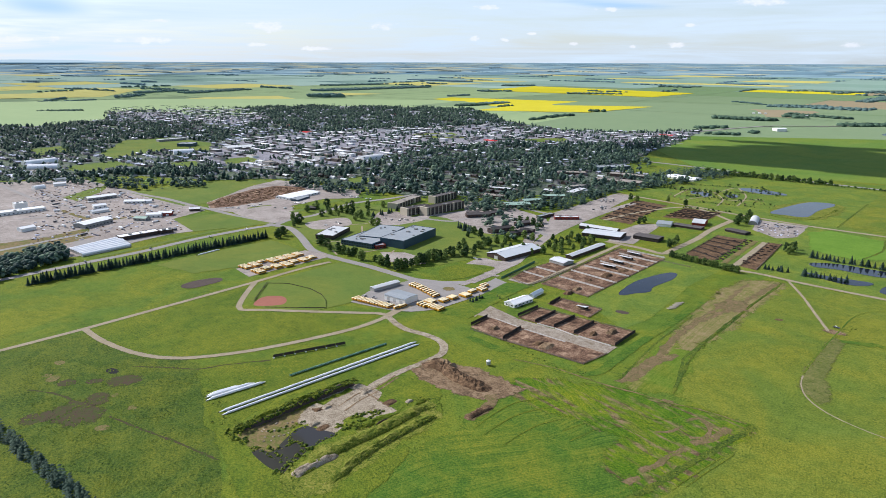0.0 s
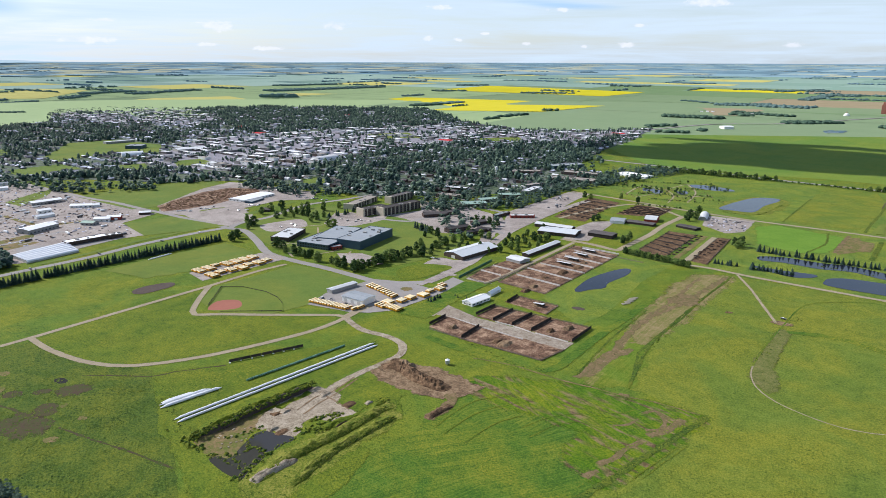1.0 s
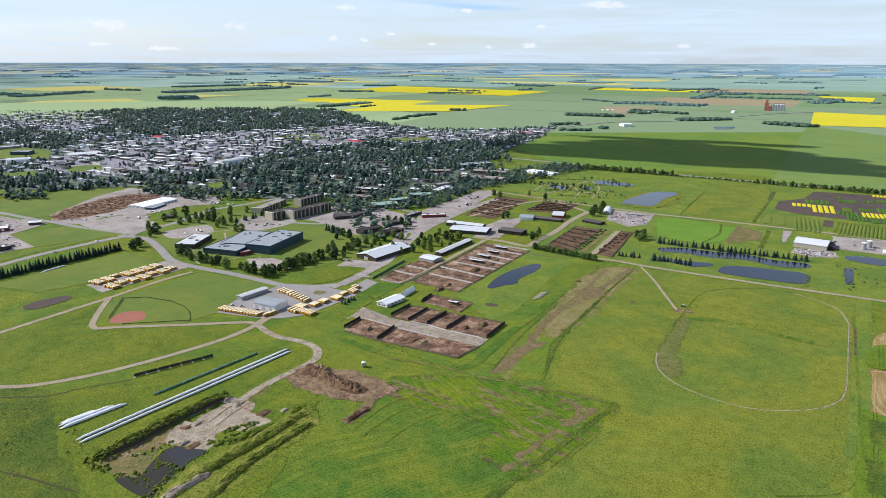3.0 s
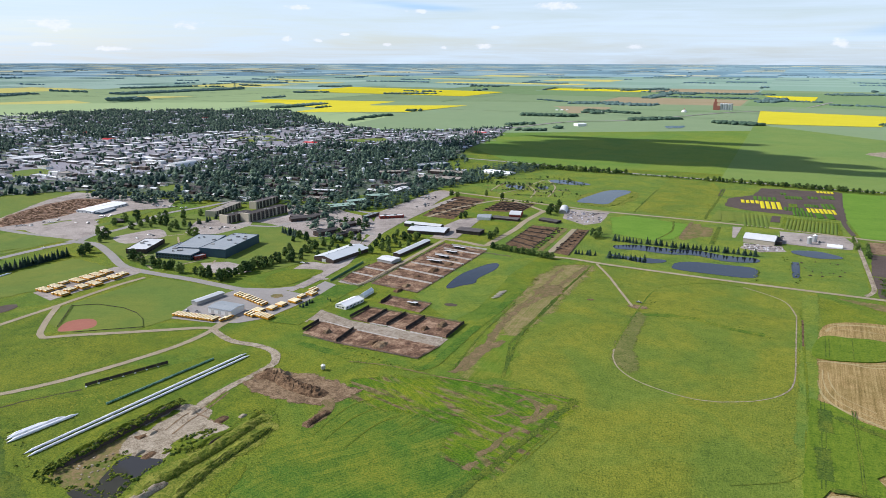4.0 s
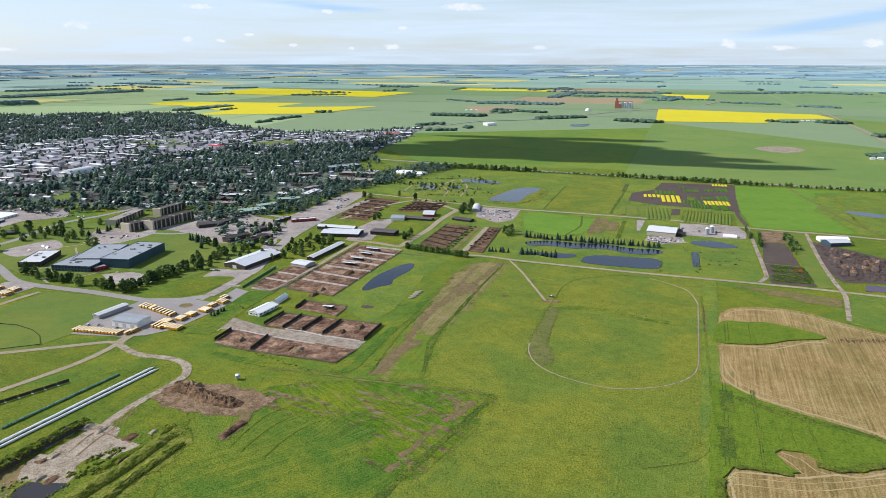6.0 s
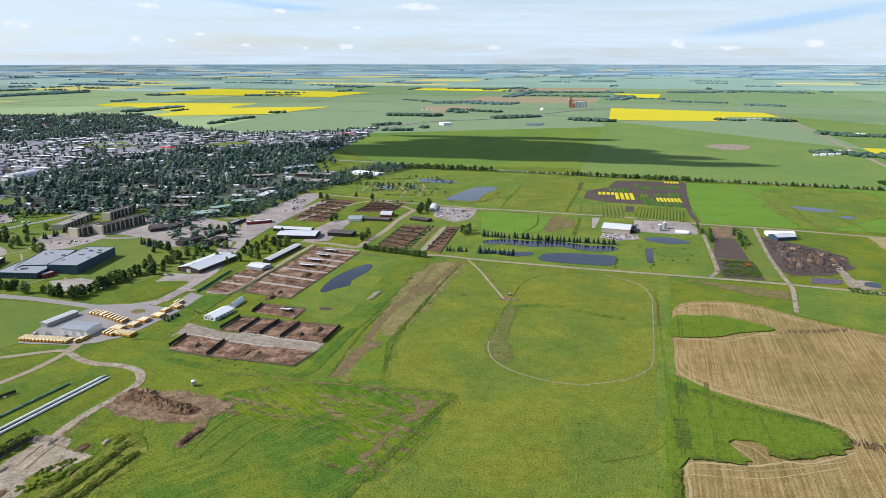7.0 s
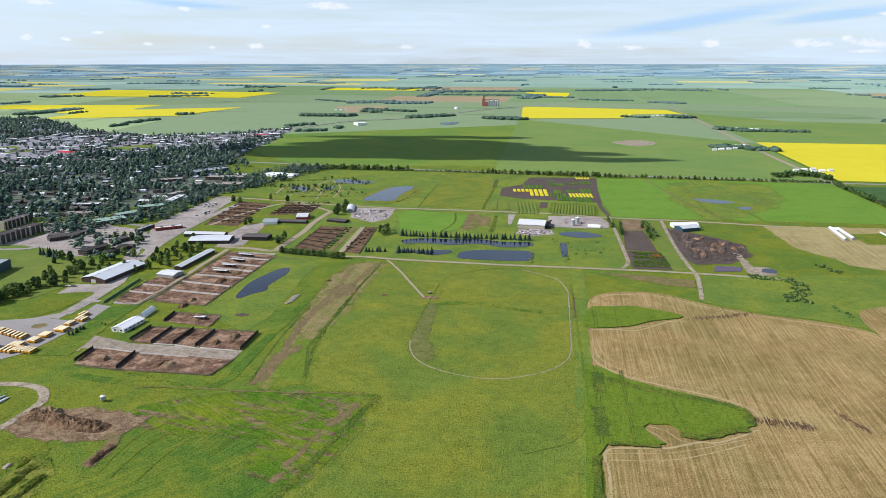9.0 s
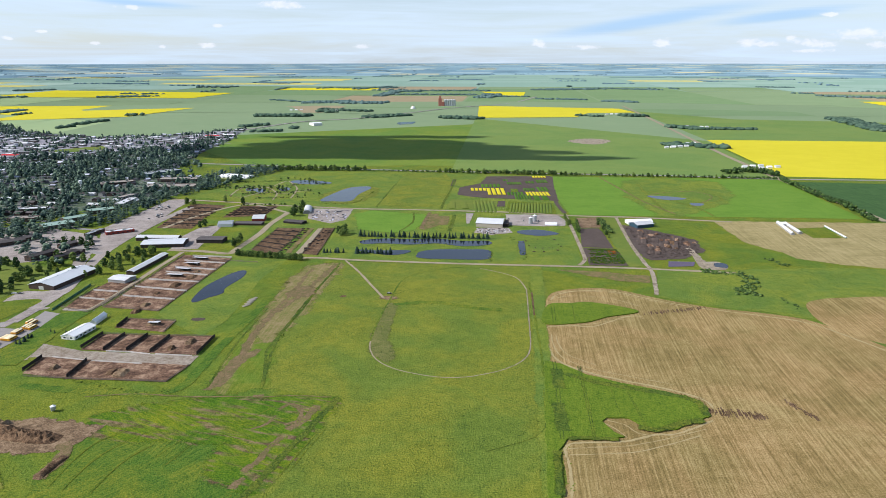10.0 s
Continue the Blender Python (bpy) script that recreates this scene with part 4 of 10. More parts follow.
def spot(name, centre, rx, ry, z, mat, label, turn=0.0):
    c = Vector(centre)
    a0 = radians(turn)
    pts = []
    for k in range(9):
        a = 2 * math.pi * k / 9
        u, w = rx * math.cos(a), ry * math.sin(a)
        pts.append((c.x + u * math.cos(a0) - w * math.sin(a0), c.y + u * math.sin(a0) + w * math.cos(a0)))
    return sheet(name, pts, z, mat, curved=True, ragged=min(rx, ry) * 0.22, step=2.0, label=label, fringe=min(rx, ry) * 0.9)


# ---- the land ----
verts, faces, plan = [], [], []
RINGS = [5.0 * 1.17 ** k for k in range(57)]
SEG = 144
for r in RINGS:
    for s in range(SEG):
        a = 2 * math.pi * s / SEG
        p = (r * math.cos(a), r * math.sin(a), 0)
        plan.append(p)
        verts.append(bowl(*p))
for i in range(len(RINGS) - 1):
    for s in range(SEG):
        a, b = i * SEG + s, i * SEG + (s + 1) % SEG
        faces.append((a, a + SEG, b + SEG, b))
faces.append(tuple(range(SEG)))
M["land"] = surface("prairie grassland", [(0.07711, 0.1177, 0.0146), (0.1307, 0.1756, 0.01817), (0.1842, 0.2162, 0.02888)], 45, 1.5, bump=1.0, contrast=0.76, plan=True, fine=1.5, share=(0.14, 0.24, 0.62), tint=((0.74, 0.92, 1.0), (1.18, 1.06, 0.9)), tufts=0.8)
# outer rings take the distance colours below, which have haze painted in
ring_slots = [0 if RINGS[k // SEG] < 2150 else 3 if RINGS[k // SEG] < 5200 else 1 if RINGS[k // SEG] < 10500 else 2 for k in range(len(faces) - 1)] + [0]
GROUND = (verts, faces, plan, ring_slots)

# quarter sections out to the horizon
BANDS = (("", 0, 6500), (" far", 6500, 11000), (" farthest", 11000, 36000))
HAZED_CROPS = {  # two tones per kind and band; haze painted in, paler and bluer farther off
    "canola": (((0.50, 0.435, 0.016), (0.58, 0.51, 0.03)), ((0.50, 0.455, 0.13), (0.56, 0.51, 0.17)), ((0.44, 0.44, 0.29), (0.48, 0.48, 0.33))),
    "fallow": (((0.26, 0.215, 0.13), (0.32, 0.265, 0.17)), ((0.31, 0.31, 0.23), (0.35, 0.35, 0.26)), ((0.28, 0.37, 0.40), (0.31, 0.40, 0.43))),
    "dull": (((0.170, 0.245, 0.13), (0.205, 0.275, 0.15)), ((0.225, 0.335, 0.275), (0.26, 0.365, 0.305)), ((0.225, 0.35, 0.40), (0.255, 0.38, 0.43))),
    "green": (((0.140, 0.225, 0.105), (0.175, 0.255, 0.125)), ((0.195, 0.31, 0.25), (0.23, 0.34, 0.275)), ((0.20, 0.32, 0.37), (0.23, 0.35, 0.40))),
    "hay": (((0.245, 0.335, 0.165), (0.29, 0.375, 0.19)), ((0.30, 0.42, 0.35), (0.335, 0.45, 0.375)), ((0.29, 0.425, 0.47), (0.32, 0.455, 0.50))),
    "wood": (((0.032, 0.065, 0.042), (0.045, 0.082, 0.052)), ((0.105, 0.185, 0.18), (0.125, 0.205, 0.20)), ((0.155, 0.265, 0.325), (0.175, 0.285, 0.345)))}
for key, bands in HAZED_CROPS.items():
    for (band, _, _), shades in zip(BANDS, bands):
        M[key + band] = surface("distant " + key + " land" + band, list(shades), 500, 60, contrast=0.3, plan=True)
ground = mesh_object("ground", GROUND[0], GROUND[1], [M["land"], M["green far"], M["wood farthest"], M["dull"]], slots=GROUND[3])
plan_attribute(ground, GROUND[2])
tagged(ground, "wide green prairie ground reaching to the horizon", "ground", "", "structure")
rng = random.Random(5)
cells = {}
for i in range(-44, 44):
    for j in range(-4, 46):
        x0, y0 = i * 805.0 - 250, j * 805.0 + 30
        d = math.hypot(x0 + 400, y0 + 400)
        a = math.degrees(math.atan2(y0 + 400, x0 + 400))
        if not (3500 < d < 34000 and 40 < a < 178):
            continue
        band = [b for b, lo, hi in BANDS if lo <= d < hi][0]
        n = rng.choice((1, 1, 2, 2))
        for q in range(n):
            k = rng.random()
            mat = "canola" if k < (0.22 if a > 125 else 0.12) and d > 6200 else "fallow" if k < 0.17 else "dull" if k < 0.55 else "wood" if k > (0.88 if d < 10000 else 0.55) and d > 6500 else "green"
            # pale hay paints in the brighter haze on the sun side
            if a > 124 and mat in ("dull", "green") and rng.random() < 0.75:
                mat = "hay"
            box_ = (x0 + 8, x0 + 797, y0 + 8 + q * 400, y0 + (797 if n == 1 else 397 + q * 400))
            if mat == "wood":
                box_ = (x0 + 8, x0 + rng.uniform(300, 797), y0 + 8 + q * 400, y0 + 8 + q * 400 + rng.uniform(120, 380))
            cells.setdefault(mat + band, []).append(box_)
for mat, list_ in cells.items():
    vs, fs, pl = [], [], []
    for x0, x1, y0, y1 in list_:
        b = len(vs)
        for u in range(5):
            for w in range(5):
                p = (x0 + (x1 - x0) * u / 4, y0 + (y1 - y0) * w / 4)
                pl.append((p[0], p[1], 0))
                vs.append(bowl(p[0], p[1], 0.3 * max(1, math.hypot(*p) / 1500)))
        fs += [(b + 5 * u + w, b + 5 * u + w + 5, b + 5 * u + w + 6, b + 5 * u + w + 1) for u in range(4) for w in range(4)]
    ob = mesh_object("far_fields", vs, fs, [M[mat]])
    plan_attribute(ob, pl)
    tagged(ob, "haze-tinted square fields of " + M[mat].name, "field", "", "structure")
# an even glowing haze-blue rim of land at the skyline, and faint glowing hills far behind one end of it
def skyline(name, label, a0, a1, dist, height, mat):
    vs, fs = [], []
    for s in range(161):
        a = radians(a0 + (a1 - a0) * s / 160)
        x, y = dist * math.cos(a), dist * math.sin(a)
        vs += [bowl(x * 0.93, y * 0.93, -10), bowl(x, y, height(s / 160))]
        if s:
            fs.append((2 * s - 2, 2 * s, 2 * s + 1, 2 * s - 1))
    tagged(mesh_object(name, vs, fs, [mat]), label, "hills", "", "structure")


def haze_glow(name, colour):
    """Haze-blue distance painted as a glow, since its faces would fall in shade."""
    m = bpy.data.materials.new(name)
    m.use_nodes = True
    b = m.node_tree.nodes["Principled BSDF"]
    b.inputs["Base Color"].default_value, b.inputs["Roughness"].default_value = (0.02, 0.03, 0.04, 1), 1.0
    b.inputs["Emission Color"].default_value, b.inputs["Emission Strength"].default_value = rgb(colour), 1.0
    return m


M["hills"] = haze_glow("glowing haze-blue skyline", (0.17, 0.275, 0.355))
M["pale_hills"] = haze_glow("glowing haze-pale hills", (0.37, 0.50, 0.60))
skyline("backdrop", "even glowing haze-blue band of far land along the skyline", 40, 180, 34000, lambda u: 26 + 14 * noise.noise((u * 22, 0, 0)) + 6 * noise.noise((u * 70, 5, 0)), M["hills"])
skyline("backdrop", "faint glowing haze-pale hills behind the skyline", 145, 180, 35500, lambda u: 24 + 95 * math.exp(-((u - 0.42) / 0.13) ** 2) + 60 * math.exp(-((u - 0.75) / 0.2) ** 2) + 18 * noise.noise((u * 16, 9, 0)), M["pale_hills"])

# nearer fields beyond the town and the tree belt
# this sheet carries painted haze in its pale colour
sheet("hay_land", [(-4526, 1314), (-2713, 773.1), (-2614, 961.9), (-2623, 1116), (-2799, 1302), (-3228, 1506), (-2879, 1921), (-2697, 2238), (-2108, 2630), (-1744, 2368), (-1521, 2295), (-1581, 2711), (-2653, 3363), (-3445, 2863), (-4086, 2258)], 0.1, M["hay"], step=60, lift=False, label="haze-paled green hay land beyond the town", category="field")
sheet("field", [(-1367, 2150), (-972, 2236), (-67.3, 2784), (-100.1, 2160), (-107.5, 1656), (-237.7, 1655), (-426.8, 1613), (-573.6, 1590), (-807, 1855), (-1148, 2079)], 0.2, M["barley"], step=60, label="broad bright green cereal field", category="field")
sheet("field", [(-127.1, 3025), (612, 2238), (583.1, 1535), (132.7, 1574), (-120.1, 1602)], 0.3, M["oat"], step=60, label="broad grey-green cereal field", category="field")
sheet("field", [(571.1, 3554), (615, 3240), (620, 2270), (1438, 2136), (1874, 2807), (1354, 2981), (940, 3056)], 0.25, M["oat"], step=80, label="broad grey-green field", category="field")
sheet("canola_field", [(-121.2, 3055), (-143.9, 3836), (562.0, 3673), (599.9, 3408), (547.6, 3403), (373.8, 3354), (300.7, 3120)], 0.4, M["canola"], step=60, label="rectangle of bright yellow flowering canola", category="field")
sheet("canola_field", [(620, 2270), (1514, 2253), (1008, 1475), (796, 1546), (597.4, 1559)], 0.4, M["canola"], step=60, label="broad bright yellow flowering canola", category="field")
sheet("field", [(575.3, 1492), (764, 1481), (999, 1462), (625, 887), (583.5, 1126)], 0.24, M["deepcrop"], step=60, label="dark green crop beyond the grid road", category="field")
sheet("canola_field", [(-2114, 2716), (-2148, 3004), (-2890, 3305), (-2920, 3529), (-1892, 3723), (-1571, 3675), (-1642, 2975)], 0.5, M["canola"], step=120, label="bright yellow flowering canola", category="field")
sheet("canola_field", [(-3408, 4499), (-3550, 5435), (-2687, 5276), (-1989, 5142), (-1993, 4427), (-2513, 4462), (-3032, 4454)], 0.6, M["canola"], step=150, label="bright yellow flowering canola", category="field")
sheet("canola_field", [(-4840, 1460), (-4522, 2050), (-5369, 2755), (-5938, 2657), (-5288, 1923), (-5401, 1634)], 0.6, M["palecanola"], step=150, label="haze-paled yellow flowering canola", category="field")
sheet("canola_field", [(-3882, 2006), (-3677, 2184), (-3519, 2759), (-3858, 2890), (-4034, 2474)], 0.6, M["palecanola"], step=150, label="haze-paled yellow flowering canola", category="field")
sheet("canola_field", [(-3945, 3418), (-3591, 3124), (-3547, 3553)], 0.6, M["palecanola"], step=150, label="haze-paled yellow flowering canola", category="field")
sheet("fallow_field", [(-1322, 3828), (-1113, 3671), (-939, 3267), (-854, 3299), (-836, 3708), (-1046, 4125)], 0.5, M["fallow"], step=120, label="bare tan field", category="field")
sheet("canola_field", [(-198.7, 5489), (140.0, 5422), (105.7, 4776), (-104.1, 5061)], 0.7, M["canola"], step=150, label="strip of yellow canola", category="field")
sheet("canola_field", [(2030, 4365), (2185, 4378), (2357, 4284), (2167, 3932), (2004, 4009)], 0.7, M["canola"], step=150, label="strip of yellow canola", category="field")
for pts in ([(190.1, 2202), (266.1, 2272), (319.2, 2213), (257.2, 2119)],):
    sheet("slough", pts, 0.5, M["spoil"], curved=True, ragged=3, label="dried pale slough in a field")

# near and middle parcels
sheet("meadow", [(-270, 846), (-100, 840), (98, 838), (99, 1120), (94, 1525), (-100, 1550), (-400, 1572), (-560, 1570), (-595, 1240), (-440, 1190), (-350, 1150), (-348, 870)], 0.02, M["rough"], step=30, label="green meadow land between the grid roads", category="field")
sheet("field", [(-277.5, 420.3), (-221.7, 443.5), (-164.7, 451.1), (-127.4, 472.7), (-119.6, 469.9), (-128.0, 432.1), (-137.2, 387.9), (-150.1, 323.4), (-162.2, 258.2), (-253.3, 220.4), (-277.5, 265.8), (-275.0, 291.1), (-270.7, 334.6), (-268.3, 376.4)], 0.10, M["lush"], ragged=3.5, step=4, label="bright green young crop field with wheel marks", category="field")
sheet("pasture", [(-201.9, 829), (-111.6, 833), (14.3, 832), (44.8, 834), (48.7, 667), (49.5, 546.4), (47.9, 345.4), (-162.2, 258.2), (-150.1, 323.4), (-137.2, 387.9), (-128.0, 432.1), (-120.1, 471.7), (-151.4, 478.1), (-183.7, 483.1), (-196.4, 536.6), (-199.9, 644), (-201.8, 744)], 0.14, M["pasture"], ragged=1.5, step=4, label="yellow-green rough pasture round an old oval track", category="field")
sheet("meadow", [(-648, 204.1), (-643, 250.7), (-602, 248.8), (-554.1, 255.3), (-519.0, 273.5), (-501.7, 280.3), (-375.2, 217.1), (-281.4, 158.2), (-423.6, 44.2), (-668, 94.4)], 0.10, M["rank"], ragged=2, step=4, label="rank dark green meadow with bare patches", category="field")
sheet("meadow", [(-645, 255.7), (-646, 306.7), (-646, 363.8), (-647, 434.3), (-591.3, 379.6), (-579.5, 376.7), (-469.5, 457.4), (-466.8, 419.2), (-481.7, 363.5), (-500.7, 316.3), (-527.4, 278.3), (-563.1, 260.0), (-607, 254.5)], 0.12, M["meadow"], ragged=1, label="rough green meadow between gravel roads", category="field")
sheet("meadow", [(-495.0, 278.8), (-462.5, 326.1), (-421.4, 413.8), (-384.2, 443.7), (-370.3, 427.5), (-374.9, 342.5), (-408.0, 303.5), (-389.2, 228.2), (-406.5, 228.6)], 0.12, M["meadow"], ragged=1.5, label="rough meadow with stored bales and silage bags", category="field")
sheet("bare_strip", [(-237.3, 748), (-230.1, 806), (-200.7, 824), (-201.8, 744), (-202.5, 643), (-200.5, 577.6), (-190.3, 513.4), (-185.0, 482.6), (-206.5, 473.6), (-220.4, 476.9), (-229.4, 565.5), (-231.9, 649)], 0.18, M["wornstrip"], ragged=4.0, step=3, fringe=7, label="worn brown strip of bare earth in grass")
sheet("dry_wash", [(-229, 806), (-203, 818), (-201, 744), (-203, 660), (-206, 600), (-214, 575), (-226, 610), (-231, 660), (-236, 748)], 0.21, M["drywash"], ragged=4, step=3, fringe=14, label="dry tan grass thinned by traffic", category="field")
for pts, w in (([(-221.3, 474.8), (-220.9, 515.6), (-221.0, 547.5), (-225.6, 591.0), (-225.8, 641.4), (-215.2, 695.2), (-208.8, 756.9), (-203.8, 821.2)], 7), ([(-215.7, 481.2), (-216.5, 519.3), (-212.5, 540.8), (-210.2, 556.0)], 6), ([(-224, 590), (-228, 640), (-225, 700), (-228, 770), (-226, 800)], 4)):
    strip("bare_streak", pts, w, 0.24, M["streak"], wander=3.2, step=3, fringe=w * 0.55, label="bare brown earth streak along the worn strip", category="track")
for pts, w in (([(-182.8, 488), (-197.0, 537), (-202, 560), (-199.8, 643), (-201.5, 732), (-198.8, 812)], 2.4), ([(-236, 660), (-233, 560), (-224, 480)], 2.0)):
    strip("rough_edge", pts, w, 0.25, M["rank"], wander=0.8, step=4, fringe=1.0, label="rank dark grass along the worn strip", category="field")
for pts, w in (([(-147.4, 428.2), (-140.0, 436.2), (-141.1, 448.7), (-151.6, 458.4), (-158.0, 449.9)], 3.2), ([(-143.3, 422.0), (-135.4, 439.2), (-132.2, 458.2)], 6), ([(-156.0, 370.2), (-151.2, 380.3), (-148.9, 396.8), (-144.5, 412.4)], 5), ([(-155.7, 352.0), (-154.9, 358.4), (-152.4, 363.9)], 5),
               ([(-184, 468.0), (-176.4, 470.0)], 4), ([(-168, 421), (-160, 430), (-157, 441)], 2.5)):
    strip("bare_streak", pts, w, 0.26, M["streak"], wander=1.6, step=2, fringe=w * 0.6, label="bare brown rut in the young crop", category="track")
sheet("headland", [(-281.7, 427.0), (-251.3, 443.9), (-218.8, 457.5), (-181.9, 460.2), (-152.1, 466.4), (-122.3, 466.9), (-123.8, 452.9), (-131.2, 416.4), (-137.8, 378.8), (-142.7, 352.6), (-175.9, 366.6), (-177.0, 405.7), (-207.8, 406.0), (-247.6, 403.2), (-275.7, 405.9)], 0.19, M["headland"], ragged=3.0, step=4, fringe=12, label="young crop worn brown along the headland", category="field")
for k, (x, y, r) in enumerate([(*p, r) for p, r in zip([(-491.2, 178.5), (-517.5, 225.3), (-505.6, 156.8), (-501.6, 198.0), (-546.2, 194.8), (-533.4, 210.0), (-497.5, 209.1), (-469.3, 207.6), (-457.2, 180.2), (-572.1, 190.2), (-562.4, 190.4), (-589.9, 206.5)], (17, 10, 9, 8, 6, 5, 2.5, 3, 4, 3, 5, 4))]):
    spot("bare_patch", (x, y), r, r * 0.7, 0.16, M["patch"] if k < 6 else M["dryearth"], "half-bare brown earth patch in rank grass", k * 50)
# flat black sheet, painting the shade inside a hole
spot("hollow", *[(-540.9, 227.0)], 5, 2.2, 0.2, M["rubber"], "dark open hollow in the grass")
for line in ([(-556.0, 170.1), (-534.0, 181.0), (-508.3, 185.9), (-484.7, 191.0)], [(-506.4, 173.6), (-483.5, 184.6), (-480.0, 194.7)], [(-468.8, 191.4), (-433.6, 197.2), (-410.3, 202.1), (-386.1, 205.8), (-362.5, 208.9)], [(-537.3, 242.0), (-511.6, 261.4), (-492.0, 274.4), (-484.5, 290.0), (-462.5, 323.3)]):
    strip("rut", line, 1.8, 0.18, M["patch"], wander=1.2, step=3, label="dark rut through the grass", category="track")
sheet("hay_stubble", [(37.8, 614), (40.4, 636), (47.0, 710), (58.7, 736), (87.3, 750), (123.8, 749), (166.3, 721), (212.2, 698), (257.8, 686), (298.2, 666), (335.4, 607), (373.9, 500.6), (258.9, 323.8), (38.5, 304.6), (41.8, 378.7), (40.7, 410.3), (44.6, 423.2), (42.1, 455.0), (43.0, 499.2), (37.4, 574.8)], 0.16, M["stubble"], curved=True, label="tan mown hay field with swath lines", category="field")
sheet("uncut_crop", [(47.1, 691), (70.6, 698), (94.0, 702), (136.0, 680), (102.9, 661), (79.3, 644), (40.5, 639)], 0.22, M["darkcrop"], curved=True, skirt=0.9, label="dark green uncut crop island in stubble", category="field")
sheet("uncut_crop", [(36.2, 551.0), (48.5, 546.4), (69.4, 526.5), (93.9, 513.4), (125.7, 501.6), (147.2, 487.9), (148.5, 465.9), (119.2, 444.4), (102.0, 442.9), (89.3, 457.5), (74.5, 457.8), (70.9, 451.1), (76.8, 438.5), (83.3, 431.6), (62.2, 426.1), (45.6, 426.1), (38.9, 410.1), (34.3, 304.2), (27.3, 303.6), (31.4, 438.3)], 0.22, M["darkcrop"], ragged=0.7, step=3, skirt=0.9, label="dark green uncut crop tongue in stubble", category="field")
for pts in ([(43.1, 549.3), (42.4, 489.7), (40.7, 424.3)], [(45.4, 549.5), (44.9, 489.9), (42.9, 424.5)], [(62.8, 542.0), (62.9, 473.6), (62.4, 427.6)], [(64.7, 542.2), (64.5, 473.7), (63.9, 427.7)], [(50.0, 691), (49.2, 641)], [(52.9, 691), (51.9, 641)], [(71.6, 696), (70.2, 643)]):
    strip("wheel_track", pts, 0.7, 2.15, M["rank"], label="dark wheel track through standing crop", category="track")
for pts in ([(40.9, 614), (43.3, 630), (65.3, 635), (87.4, 636), (120.7, 664), (136.4, 667)], [(39.4, 585.1), (48.9, 552.1), (72.2, 532.0), (97.0, 519.6), (128.9, 506.7), (150.2, 491.8), (153.9, 479.8)], [(42.7, 403.8), (47.0, 420.5), (82.5, 426.5), (104.6, 437.1), (120.1, 440.0), (148.5, 460.2)], [(51.0, 709), (60.0, 728), (86.5, 742), (122.6, 741), (164.8, 713), (210.3, 692)],
            [(35.7, 304.4), (43.6, 373.0), (43.4, 403.8)], [(313.0, 714), (329.0, 726), (353.5, 733), (418.1, 739)], [(211.4, 692), (255.0, 678), (295.1, 658), (331.6, 599.1)]):
    strip("hay_swath", pts, 2.0, 0.24, M["swath"], wander=0.8, step=4, label="pale raked hay swath along the field edge", category="track")
for pts, w in (([(51.5, 526.0), (76.4, 511.9), (104.9, 502.7), (132.5, 494.8), (145.4, 484.3), (145.0, 465.6)], 6), ([(141.7, 458.8), (124.9, 452.6), (108.8, 442.8), (94.9, 445.4)], 6), ([(45.4, 535.1), (45.2, 499.4)], 9), ([(42.7, 476.2), (43.0, 435.5)], 9), ([(45.6, 426.1), (62.4, 427.6), (78.9, 426.9)], 4), ([(37.1, 410.0), (36.1, 361.2)], 5)):
    strip("crop_rim", pts, w, 2.12, M["rank"], wander=1.2, step=3, fringe=3, label="rank dark rim of the uncut crop", category="field")
for pts in ([(83.8, 502.8), (85.4, 462.9)], [(95.6, 497.2), (98.2, 464.0), (99.1, 447.3)], [(96.5, 497.2), (99.4, 464.1), (100.4, 448.2)]):
    strip("wheel_track", pts, 0.4, 2.2, M["rank"], label="faint wheel track through standing crop", category="track")
rng = random.Random(77)
for (x0, y0), (x1, y1), n in ((*[(150.0, 474.3), (187.0, 469.2)], 60), (*[(210.3, 490.8), (223.3, 469.1)], 24), (*[(141.5, 674.1), (203.6, 697.6)], 60)):
    for k in range(n):
        u = (k + rng.uniform(-2.0, 3.0)) / n
        x, y, h = x0 + (x1 - x0) * u, y0 + (y1 - y0) * u + rng.uniform(-3, 3), rng.uniform(3, 11)
        strip("dark_swath", [(x, y - h / 2), (x + 0.3, y), (x + 0.4, y + h / 2)], rng.uniform(0.5, 1.1), 0.24, M["soil"], wander=0.3, step=3, fringe=0.9, label="dark damp earth scar in stubble", category="track")
for pts in ([(41.9, 614.6), (42.1, 581.5), (49.6, 549.9), (72.0, 529.9), (97.0, 519.7), (129.1, 507.6), (150.7, 493.6)], [(45.9, 612.2), (46.3, 585.7), (53.1, 558.2), (75.2, 538.7), (100.6, 528.2), (133.0, 515.8)], [(49.8, 609.8), (51.2, 586.1), (58.3, 564.6), (78.9, 546.8)], [(45.0, 632.0), (81.5, 639.6), (98.5, 648.5), (115.7, 656.1), (137.8, 659.6)], [(44.6, 414.1), (64.9, 417.9), (83.4, 420.9), (102.9, 428.3), (123.5, 438.8), (140.7, 447.8)], [(45.1, 406.6), (67.5, 409.9), (89.5, 414.5), (113.4, 426.3), (134.5, 438.3)], [(55.3, 729.6), (74.1, 738.9), (116.3, 738.7), (148.6, 719.1), (179.1, 700.6)], [(57.3, 714.9), (74.0, 723.7), (110.7, 719.5), (138.9, 697.2)], [(72.7, 449.7), (79.3, 442.5), (85.2, 431.8)], [(75.1, 453.8), (86.0, 449.2), (93.6, 437.7), (104.4, 435.6)]):
    strip("hay_swath", pts, 0.9, 0.24, M["swath"], wander=0.5, step=4, label="pale raked line in the stubble", category="track")
